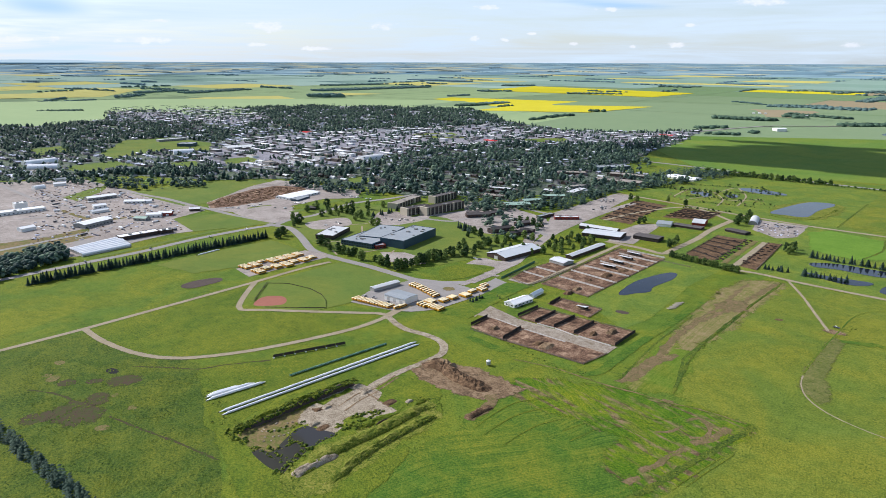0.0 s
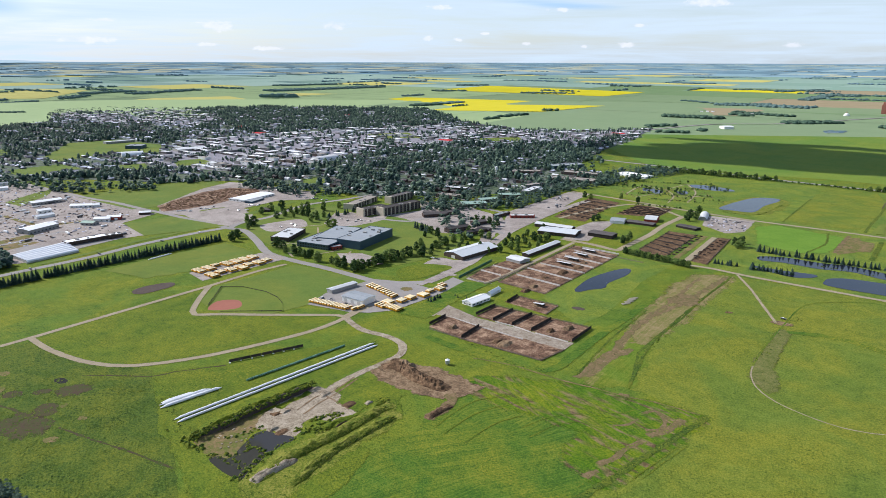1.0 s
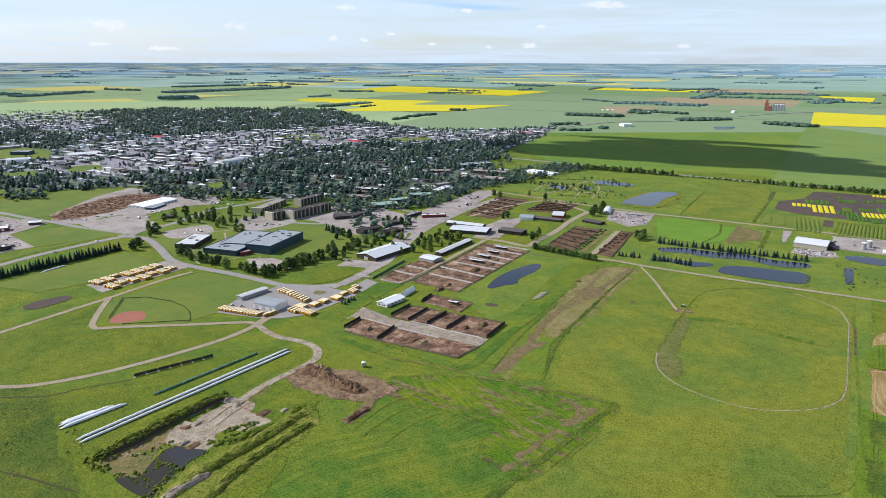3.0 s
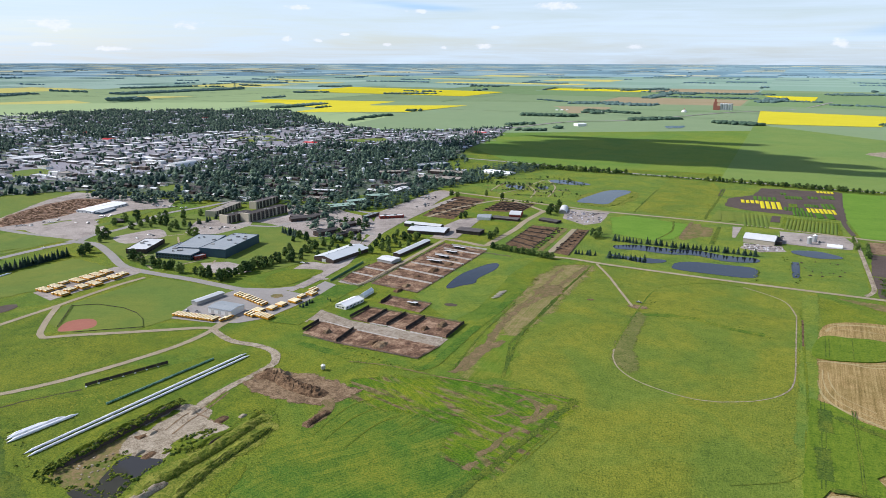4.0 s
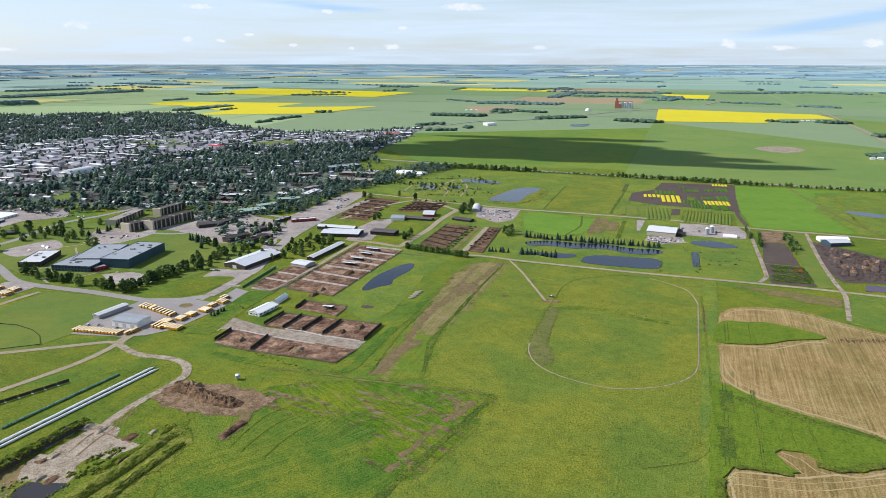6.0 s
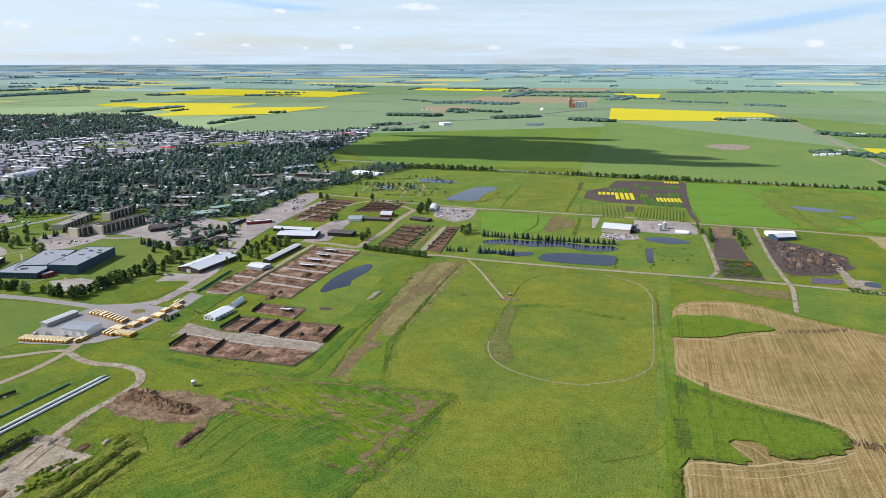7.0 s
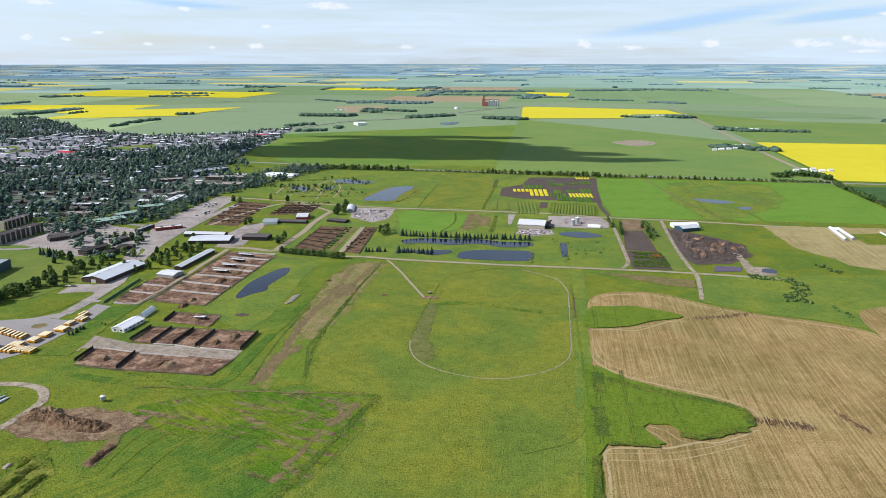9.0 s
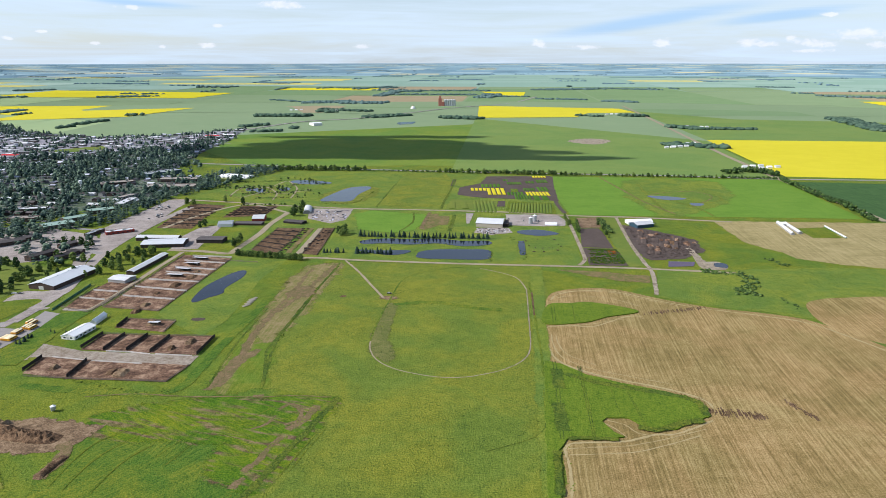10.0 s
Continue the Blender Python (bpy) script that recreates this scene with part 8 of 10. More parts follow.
for pts, dp, ev, sh, wl_, rf, st, lab in (
        ([(-763, 1002), (-722, 1008)], 20, 6, "flat", "brown_wall", "tan_roof", 1, "low flat-roofed brown college building"),
        ([(-796, 1069), (-752, 1081)], 16, 6, "flat", "brown_wall", "grey_roof", 1, "low flat-roofed brown college building"),
        ([(-694, 876), (-660, 882)], 9, 4, "gx", "brown_wall", "dark_roof", 1, "dark-roofed campus lodge with brown walls"),
        ([(-596.1, 814), (-577.4, 815)], 9, 3, "gx", "brown_wall", "dark_roof", 1, "dark-roofed campus lodge with brown walls"),
        ([(-562.0, 836), (-541.9, 837)], 9, 4, "gx", "brown_wall", "dark_roof", 1, "dark-roofed campus lodge with brown walls"),
        ([(-676, 1184), (-665, 1216)], 14, 6, "flat", "grey_wall", "tan_roof", 2, "flat-roofed grey college building"),
        ([(-796, 1311), (-742, 1351)], 22, 6, "flat", "brown_wall", "tan_roof", 1, "low flat-roofed brown college building"),
        ([(-674, 959), (-647, 993)], 24, 5, "gx", "brick_wall", "green_roof", 1, "brick college building with a pale green roof"),
        ([(-670, 1005), (-651, 1034)], 16, 6, "gx", "brick_wall", "green_roof", 1, "brick college building with a pale green roof"),
        ([(-669, 1065), (-639, 1090)], 18, 6, "gx", "brick_wall", "green_roof", 1, "brick college building with a pale green roof"),
        ([(-676, 856), (-652, 886)], 14, 5, "gx", "brown_wall", "dark_roof", 1, "dark-roofed campus lodge with brown walls"),
        ([(-660, 885), (-646, 913)], 12, 5, "gx", "brown_wall", "dark_roof", 1, "dark-roofed campus lodge with brown walls"),
        ([(-583.4, 797), (-571.9, 833)], 12, 6, "gx", "brown_wall", "dark_roof", 2, "dark-roofed campus lodge with brown walls"),
        ([(-551.8, 801), (-545.0, 837)], 11, 5, "gx", "brown_wall", "dark_roof", 1, "dark-roofed campus lodge with brown walls"),
        ([(-581.1, 858), (-572.8, 879)], 11, 5, "gx", "brown_wall", "dark_roof", 1, "dark-roofed campus lodge with brown walls"),
        ([(-584.1, 926), (-580.7, 960)], 9, 4, "flat", "brown_wall", "blue_roof", 1, "low dark workshop beside the gravel lot"),
        ([(-565.4, 936), (-535.8, 960)], 11, 4, "flat", "red_wall", "grey_roof", 1, "low red-brown workshop beside the gravel lot"),
        ([(-644, 1128), (-648, 1184)], 16, 6, "flat", "grey_wall", "grey_roof", 2, "flat-roofed grey college building"),
        ([(-687, 1286), (-597.5, 1301)], 34, 6, "flat", "brown_wall", "tan_roof", 1, "large flat-roofed college workshop"),
        ([(-706, 1375), (-628, 1383)], 26, 6, "flat", "brown_wall", "tan_roof", 1, "large flat-roofed college workshop"),
        ([(-751, 1425), (-708, 1493)], 30, 8, "flat", "blue_wall", "blue_roof", 2, "large blue-walled hall among trees"),
        ([(-609, 1442), (-572.7, 1432)], 40, 3, "gx", "white_wall", "white_roof", 0, "white arena with a metal roof"),
        ([(-570.4, 1433), (-538.6, 1429)], 36, 3, "gx", "white_wall", "white_roof", 0, "white arena with a metal roof"),
        ([(-1258, 525.2), (-1254, 574.4)], 18, 5, "gx", "grey_wall", "white_roof", 1, "large white-roofed industrial hall"),
        ([(-1191, 555.6), (-1167, 581.4)], 14, 4, "gx", "white_wall", "white_roof", 1, "white industrial shed in a gravel yard"),
        ([(-1165, 582.6), (-1162, 591.7)], 11, 4, "gx", "white_wall", "white_roof", 0, "small white industrial shed in a gravel yard"),
        ([(-1184, 502.1), (-1181, 521.7)], 13, 5, "gx", "white_wall", "white_roof", 1, "white industrial shed in a gravel yard"),
        ([(-1052, 429.7), (-1066, 478.0)], 24, 6, "gx", "grey_wall", "white_roof", 1, "large white-roofed industrial hall"),
        ([(-1147, 482.9), (-1147, 510.2)], 9, 4, "gx", "white_wall", "white_roof", 0, "narrow white industrial shed in a gravel yard"),
        ([(-1053, 503.4), (-1035, 513.3)], 14, 4, "gx", "grey_wall", "green_roof", 1, "pale green-roofed yard office"),
        ([(-1057, 525.6), (-1042, 542.5)], 14, 5, "gx", "white_wall", "white_roof", 1, "white industrial shed in a gravel yard"),
        ([(-1053, 543.9), (-1040, 559.3)], 14, 5, "gx", "red_wall", "white_roof", 0, "dark red industrial shed with white roof"),
        ([(-1049, 595.4), (-1039, 609)], 10, 4, "gx", "brown_wall", "white_roof", 0, "dark shed with a pale roof"),
        ([(-944, 430.4), (-940, 486.5)], 16, 5, "flat", "brown_wall", "white_roof", 1, "long dark industrial block with white roof"),
        ([(-938, 483.8), (-935, 503.2)], 13, 5, "flat", "brown_wall", "white_roof", 1, "dark industrial block with white roof"),
        ([(-1241, 364.6), (-1232, 446.0)], 20, 5, "flat", "white_wall", "white_roof", 1, "long white industrial block with a flat roof"),
        ([(-1280, 416.2), (-1278, 435.6)], 14, 9, "flat", "white_wall", "white_roof", 0, "tall white industrial block with a flat roof"),
        ([(-1514, 569.8), (-1509, 592.8)], 12, 4, "gx", "white_wall", "blue_roof", 0, "pale blue-roofed storage shed among trees"),
        ([(-1099, 361.2), (-1101, 381.5)], 14, 5, "gx", "white_wall", "white_roof", 0, "grey industrial hall with a white roof"),
        ([(-1455, 546.5), (-1449, 567.4)], 13, 5, "gx", "white_wall", "white_roof", 0, "white industrial shed in a gravel yard"),
        ([(-1445, 509.1), (-1448, 529.6)], 12, 3, "ax", "white_wall", "white_roof", 0, "white arched storage hut"),
        ([(-1785, 618), (-1793, 691)], 24, 3, "ax", "white_wall", "film", 0, "large white arched fabric barn"),
        ([(-1722, 595.4), (-1686, 646)], 22, 3, "ax", "white_wall", "film", 0, "large white arched fabric barn"),
        ([(-2006, 1062), (-1996, 1145)], 22, 6, "flat", "grey_wall", "grey_roof", 1, "long flat-roofed school building"),
        ([(-1864, 1039), (-1830, 1067)], 40, 8, "flat", "blue_wall", "blue_roof", 1, "blue-walled arena building in the park"),
        ([(-1708, 941), (-1686, 987)], 26, 4, "ax", "white_wall", "film", 0, "white arched curling rink"),
        ([(-1689, 1088), (-1672, 1166)], 40, 6, "gx", "grey_wall", "grey_roof", 1, "large grey warehouse in the town"),
        ([(-1248, 1177), (-1246, 1242)], 30, 3, "ax", "white_wall", "grey_roof", 0, "grey arched arena in the town"),
        ([(-719, 2638), (-693, 2660)], 40, 9, "gx", "white_wall", "white_roof", 0, "white farm machinery hall")):
    building("college_building" if "college" in lab or "campus" in lab else "industrial_building", lab, back(*pts, dp), ev, sh, wl_, rf, 1.8 if sh != "ax" else dp * 0.32, storeys=st, pitch=6.0, units=3 if sh == "flat" else 0)
# greenhouses: five arched bays side by side
g0, g1, g2, g3 = (Vector(v) for v in [(-947, 362.4), (-902, 361.2), (-904, 425.5), (-961, 436.8)])
for k in range(6):
    a, b, c = g0.lerp(g1, k / 6), g0.lerp(g1, (k + 0.97) / 6), g3.lerp(g2, (k + 0.97) / 6)
    building("greenhouse", "arched plastic greenhouse bay", (a, b, c), 2.0, "ay", "door", "film", 2.2, category="greenhouse", group="greenhouse bays")


# ---- grain elevator ----
def elevator():
    a, b = (Vector(v) for v in [(-350.7, 3819), (-269.8, 3826)])
    root = thing("grain_elevator", "red concrete grain elevator with a row of silos", "grain elevator", "", (a.x, a.y, 0.2), math.degrees(math.atan2(b.y - a.y, b.x - a.x)))
    L = (b - a).length
    part("tower", box(-9, 9, -8, 8, 0, 40, 0.3), M["elevator_red"], root)
    part("headhouse", box(-5, 5, -5, 5, 40, 54, 0.3), M["elevator_red"], root)
    part("annex", box(9, 22, -8, 8, 0, 22), M["elevator_red"], root)
    for k in range(5):
        x = 28 + (L - 34) * k / 4
        silo = part("silo", tube((x, 0, 0), (x, 0, 30 if k % 2 else 33), 7.2, 7.2, 18), M["steel"], root)
        part("silo_roof", tube((x, 0, 30 if k % 2 else 33), (x, 0, 35), 7.4, 1.2, 18), M["grey_roof"], silo)
    part("conveyor", box(5, L, -1.2, 1.2, 35.5, 37.5), M["elevator_red"], root)


elevator()
(x, y), = [(-466.6, 3590)]
dome = thing("storage_dome", "white concrete storage dome", "dome", "", (x, y, 0.2))
bm = bmesh.new()
bmesh.ops.create_uvsphere(bm, u_segments=20, v_segments=12, radius=13)
bmesh.ops.bisect_plane(bm, geom=bm.verts[:] + bm.edges[:] + bm.faces[:], plane_co=(0, 0, -1), plane_no=(0, 0, -1), clear_outer=True)
part("shell", bm, M["white_wall"], dome)
part("cap", tube((0, 0, 12.5), (0, 0, 19), 2.0, 1.5, 10), M["elevator_red"], dome)

# trial plots in rows
PLOTS = (([(-64.2, 1334), (-33.0, 1337)], 4, 28, "canola"), ([(-30.8, 1296), (4.7, 1299)], 4, 66, "canola"), ([(-46.2, 1373), (-6.4, 1376)], 5, 36, "plotgreen"), ([(5.7, 1409), (35.0, 1412)], 6, 28, "plotgreen"),
         ([(10.0, 1329), (29.2, 1330)], 1, 30, "lush"), ([(5.7, 1294), (36.9, 1296)], 5, 30, "plotgreen"), ([(19.8, 1257), (50.2, 1259)], 6, 42, "plotgreen"), ([(36.9, 1343), (59.5, 1345)], 5, 24, "plotgreen"), ([(41.9, 1291), (85.4, 1295)], 7, 38, "canola"),
         ([(64.6, 1339), (86.0, 1341)], 3, 44, "plotgreen"), ([(58.2, 1498), (88.0, 1500)], 5, 20, "canola"), ([(65.2, 1435), (88.0, 1437)], 4, 34, "plotgreen"), ([(52.8, 1249), (82.9, 1252)], 2, 44, "plotgreen"), ([(42.1, 1426), (60.4, 1427)], 3, 24, "plotgreen"),
         ([(-3.6, 1449), (8.0, 1450)], 2, 20, "plotgreen"), ([(-93.7, 1163), (-79.5, 1164)], 1, 60, "lawn"), ([(-71.9, 1164), (-56.8, 1166)], 1, 60, "lawn"), ([(-48.0, 1139), (-11.0, 1142)], 6, 90, "lawn"), ([(7.5, 1140), (78.9, 1137)], 14, 80, "lawn"))
for pts, n, deep, mat in PLOTS:
    a, b = Vector(pts[0]), Vector(pts[1])
    w = (b - a).length / n
    u = (b - a).normalized()
    for k in range(n):
        p = a + u * w * (k + 0.5)
        root = thing("trial_plot", "small rectangular trial plot of " + ("yellow canola" if mat == "canola" else "dense green crop"), "crop plot", "trial plots", (p.x, p.y, 0.2), math.degrees(math.atan2(u.y, u.x)))
        bm = bmesh.new()
        nx, ny = 3, max(3, int(deep / 3))
        g = [[bm.verts.new((w * 0.35 * (2 * i / nx - 1), deep * j / ny, 0.75 + 0.2 * random.random() if 0 < i < nx and 0 < j < ny else 0.55)) for j in range(ny + 1)] for i in range(nx + 1)]
        for i in range(nx):
            for j in range(ny):
                bm.faces.new((g[i][j], g[i + 1][j], g[i + 1][j + 1], g[i][j + 1]))
        rim = bmesh.ops.extrude_edge_only(bm, edges=[e for e in bm.edges if e.is_boundary])
        for v in rim["geom"]:
            if isinstance(v, bmesh.types.BMVert):
                v.co.z = -0.1
        bmesh.ops.recalc_face_normals(bm, faces=bm.faces)
        part("crop_stand", bm, M[mat], root)

# ---- trees that stand singly or in rows ----
tree_row("spruce", *[(-830, 271.6), (-809, 571.6)], 74, 12, 1.0, "roadside spruce row", "dark green spruce in a dense roadside row")
tree_row("broadleaf", *[(-338.0, 848), (-250.9, 834)], 40, 8.5, 1.5, "barn windbreak", "dark leafy poplar in a windbreak row")
tree_row("spruce", *[(-203.3, 962), (-21.9, 962)], 34, 10, 2, "pond spruces", "slim dark spruce reflected in a canal")
tree_row("spruce", *[(-190.9, 873), (-146.2, 875)], 12, 9, 2, "pond spruces", "dark spruce between two canals")
tree_row("spruce", *[(-230.3, 872), (-208.4, 875)], 7, 8, 2, "pond spruces", "dark spruce beside the grid road")
tree_row("spruce", *[(-795, 764), (-794, 820)], 8, 10, 4, "campus spruces", "dark spruce on the campus lawn")
tree_row("spruce", *[(-640, 792), (-615, 781)], 6, 12, 5, "campus spruces", "dark spruce on the campus lawn")
tree_row("spruce", *[(-415.9, 576.9), (-380.0, 571.7)], 6, 4, 3, "yard spruces", "small spruce beside the bus yard")
tree_row("spruce", *[(-425.8, 545.8), (-425.4, 564.6)], 8, 5, 2, "yard spruces", "small spruce beside the bus yard")
for (x, y) in [(-793, 581.0), (-800, 595.9), (-816, 604), (-833, 639), (-845, 653), (-865, 662), (-847, 661), (-705, 593.8), (-690, 584.9), (-721, 595.9), (-663, 585.3), (-653, 583.5), (-647, 584.9), (-652, 594.4), (-626, 582.2), (-606, 584.9), (-594.5, 581.8), (-587.9, 581.0), (-580.3, 581.0), (-561.5, 578.1), (-562.7, 586.1), (-560.1, 591.2), (-559.7, 601), (-560.3, 609), (-559.9, 616), (-559.4, 623), (-561.7, 634), (-560.7, 641), (-560.2, 648), (-559.7, 655), (-557.0, 661), (-557.6, 671), (-557.1, 678), (-560.1, 693), (-565.0, 708), (-673, 584.4)]:
    plant("broadleaf", x, y, 11 + (x * 7 % 6), "leafy poplar on the campus lawn", "campus trees")
for (x, y) in [(-898, 718), (-908, 744), (-873, 739), (-857, 730), (-869, 753), (-840, 733), (-856, 753), (-842, 753), (-829, 753), (-795, 728), (-810, 747), (-800, 744), (-804, 763), (-753, 723), (-741, 723), (-908, 768), (-858, 714), (-868, 777), (-875, 795), (-841, 799), (-834, 828)]:
    plant("broadleaf" if (x * 3) % 2 < 1.3 else "spruce", x, y, 12 + (x * 7 % 6), "tall dark campus tree beside the car park", "campus trees")
for (x, y) in [(-598.2, 760), (-602, 778), (-584.6, 771), (-565.6, 753), (-548.7, 740), (-548.7, 759), (-536.2, 762), (-544.5, 783), (-558.2, 813), (-592.5, 878), (-582.4, 886), (-569.4, 882), (-550.7, 864), (-552.7, 877), (-496.9, 821), (-482.5, 805), (-479.7, 815), (-481.7, 834), (-485.6, 851), (-464.7, 835), (-443.8, 806), (-449.6, 840), (-454.2, 856), (-452.5, 799), (-452.5, 770), (-484.8, 895), (-516.7, 747), (-525.4, 740), (-549.8, 720), (-523.6, 712), (-534.0, 690), (-537.5, 677)]:
    plant("broadleaf", x, y, 9 + (x * 7 % 6), "leafy campus tree between buildings", "campus trees")
for (x, y) in [(-451.3, 993), (-449.2, 1005), (-359.9, 905), (-360.4, 893), (-361.8, 919), (-336.5, 1086), (-342.4, 1117), (-340.1, 1151), (-330.2, 1106), (-548.3, 1164), (-533.4, 1156), (-236.1, 974), (-229.2, 962), (-228.7, 973), (-229.8, 991), (-453.3, 1176), (-490.5, 1191)]:
    plant("broadleaf", x, y, 11 + (x * 7 % 5), "leafy tree beside the farm lane", "farm trees")
for (x, y) in [(-550.2, 743), (-548.4, 760), (-544.8, 774), (-539.0, 790), (-533.7, 805), (-519.5, 804), (-482.5, 787), (-466.7, 775), (-467.2, 794), (-465.5, 811), (-469.9, 842), (-455.2, 832), (-455.4, 849), (-471.6, 755), (-485.7, 764), (-498.1, 750), (-480.7, 743), (-545.3, 724), (-545.5, 707), (-548.8, 694), (-542.6, 675), (-549.0, 667), (-549.1, 651), (-552.3, 640), (-561.5, 631), (-567.5, 624)]:
    plant("broadleaf", x, y, 9 + (x * 7 % 5), "leafy tree beside the arena drive", "campus trees")
tree_row("broadleaf", *[(-563.6, 1564), (-308.1, 1561)], 26, 13, 5, "road tree belt", "leafy tree in the roadside tree belt")
tree_row("broadleaf", *[(-141.3, 1550), (129.7, 1534)], 30, 11, 4, "road tree belt", "leafy tree in the roadside tree belt")
tree_row("broadleaf", *[(129.7, 1534), (458.7, 1524)], 26, 9, 3, "road tree belt", "leafy tree in the roadside tree belt")
tree_row("broadleaf", *[(99.2, 1054), (95.2, 1113)], 5, 8, 2, "lane trees", "bushy tree beside the farm lane")
tree_row("broadleaf", *[(143.4, 1058), (149.0, 988)], 9, 7, 2, "lane trees", "dark bushy tree in a garden row")
tree_row("broadleaf", *[(109.4, 1074), (109.4, 1011)], 6, 8, 2, "lane trees", "bushy tree beside the farm lane")

rng = random.Random(21)
LEAF = [small_tree(s, "leaf") for s in range(9)]
SPRUCE = [small_tree(s, "spruce") for s in range(9)]
FARTREE = [clumps(np.random.default_rng(s), [(-0.2, 0, 0.33), (0.2, 0.12, 0.45), (0.0, -0.15, 0.68)], [0.36, 0.36, 0.28], 1.0, 0.35) for s in range(9)]
FARTREE = [(v, [tuple(x) for x in f]) for v, f in FARTREE]
MIDTREE = [clumps(np.random.default_rng(s + 40), [(-0.07, 0.04, 0.28), (0.09, -0.05, 0.50), (-0.03, 0.06, 0.74)], [0.28, 0.25, 0.17], 1.2, 0.32) for s in range(9)]
MIDTREE = [(v, [tuple(x) for x in f]) for v, f in MIDTREE]
LUMP = [clumps(np.random.default_rng(s + 80), [(0.0, 0.0, 0.34)], [1.05], 0.52, 0.38) for s in range(9)]
LUMP = [(v, [tuple(x) for x in f]) for v, f in LUMP]

# hedges and belts of many small trees
spots = dots(rng, [(572.4, 1505), (571.0, 1348), (578.9, 1230), (570.4, 1125)], 14, 5, 6, 11) + dots(rng, [(488.8, 1588), (548.7, 1625), (582.1, 1565)], 26, 6, 7, 13) + dots(rng, [(-320.7, 1560), (-141.3, 1550)], 5, 9, 3, 8)
spots += dots(rng, [(460.9, 1532), (566.0, 1519)], 6, 5, 4, 8) + dots(rng, [(-557.9, 1321), (-423.0, 1315)], 30, 9, 3, 8) + dots(rng, [(-465.0, 1439), (-366.2, 1399)], 30, 12, 2, 6) + dots(rng, [(-471.9, 1275), (-346.7, 1263)], 26, 10, 2, 6)
spots += dots(rng, [(-445.8, 1157), (-373.2, 1169)], 5, 5, 3, 5)
spots += dots(rng, [(-560.7, 1556), (-116.4, 1552), (130.3, 1542), (566.0, 1519)], 6, 4, 2.5, 6.5) + dots(rng, [(-547.1, 1574), (-322.4, 1568)], 16, 7, 5, 11) + dots(rng, [(-54.1, 1558), (106.3, 1547)], 10, 7, 5, 10)
for pts in ([(-556.4, 1372), (-445.1, 1413)], [(-521.9, 1318), (-399.5, 1371)], [(-481.9, 1260), (-370.3, 1309)], [(-445.6, 1221), (-358.9, 1240)], [(-410.3, 1441), (-357.8, 1368)]):
    spots += dots(rng, pts, 5, 3.5, 1.5, 4.5)
scattered("tree_belt", "mixed leafy tree belt along the grid road", LEAF, spots, M["leaf"], "trees")
spots = dots(rng, [(-610, 128.8), (-508.8, 132.1), (-456.6, 133.3), (-424.4, 133.6), (-396.6, 134.6), (-349.1, 134.5), (-303.8, 135.1)], 8, 3.0, 6, 9)
scattered("spruce_hedge", "dense dark spruce hedge at the field edge", SPRUCE, spots, M["needle"], "trees")
# scrub on banks, ditches, pond edges and in the hollow
spots = dots(rng, [(-380.9, 238.7), (-380.6, 254.4), (-380.7, 273.6), (-380.2, 293.4), (-379.2, 308.6), (-378.2, 324.4), (-376.2, 336.4)], 8, 1.2, 0.7, 1.6, (2.4, 4.2)) + dots(rng, [(-310.9, 226.9), (-313.1, 264.4), (-309.7, 301.5), (-306.5, 350.3)], 9, 2.6, 0.3, 0.9, (0.9, 2.2)) + dots(rng, [(-294.9, 337), (-296.2, 317.7), (-296.2, 297.9), (-296.0, 281.7), (-294.0, 262)], 4, 1.3, 0.5, 1.2, (0.5, 1.6))
spots += dots(rng, [(-323.2, 293.6), (-318.1, 315.5), (-318.3, 354.3)], 6, 1.5, 0.3, 0.9, (0.6, 1.8)) + dots(rng, [(-368.4, 231.3), (-384.7, 234.6), (-385.3, 240.7)], 8, 2.2, 1, 2.6) + dots(rng, [(-345.5, 254.2), (-330.1, 253.3), (-321.8, 231.2), (-322.2, 223.1)], 6, 2.2, 0.8, 2.0)
spots += dots(rng, [(-335.1, 284.0), (-327.1, 297.3), (-329.2, 312.8)], 8, 2.2, 0.8, 2.0) + dots(rng, [(-366.0, 251.6), (-360.2, 265.8), (-359.1, 274.5)], 4, 2.0, 0.6, 1.6) + dots(rng, [(-358.3, 230.6), (-348.5, 238.6), (-336.1, 235.8)], 3, 2.0, 0.8, 2)
spots += dots(rng, [(234.5, 829), (276.3, 817), (280.1, 789), (254.8, 747)], 16, 4, 1.0, 3.5) + dots(rng, [(257.8, 757), (272.7, 739)], 9, 3.5, 1, 3.5) + dots(rng, [(332.1, 887), (345.3, 858)], 8, 3.5, 1, 3) + dots(rng, [(293.2, 732), (298.6, 701)], 6, 4, 1, 3)
spots += dots(rng, [(11.3, 976), (22.2, 915), (28.3, 861)], 8, 5, 0.6, 1.8) + dots(rng, [(-15.6, 896), (-16.5, 845)], 5, 3, 0.6, 1.6) + dots(rng, [(-127.5, 937), (-68.8, 931)], 3, 4, 0.5, 1.5) + dots(rng, [(-319.5, 1190), (-263.9, 1197), (-246.7, 1308)], 5, 4, 0.6, 1.8)
spots += dots(rng, [(-202.5, 735), (-201.1, 629), (-197.1, 552.8)], 3, 4, 0.4, 1.0) + dots(rng, [(-114.9, 598.6), (-114.8, 658), (-109.8, 725)], 9, 3.5, 0.4, 1.0) + dots(rng, [(-98.8, 677), (-46.0, 691), (11.5, 666)], 12, 5, 0.3, 0.9)
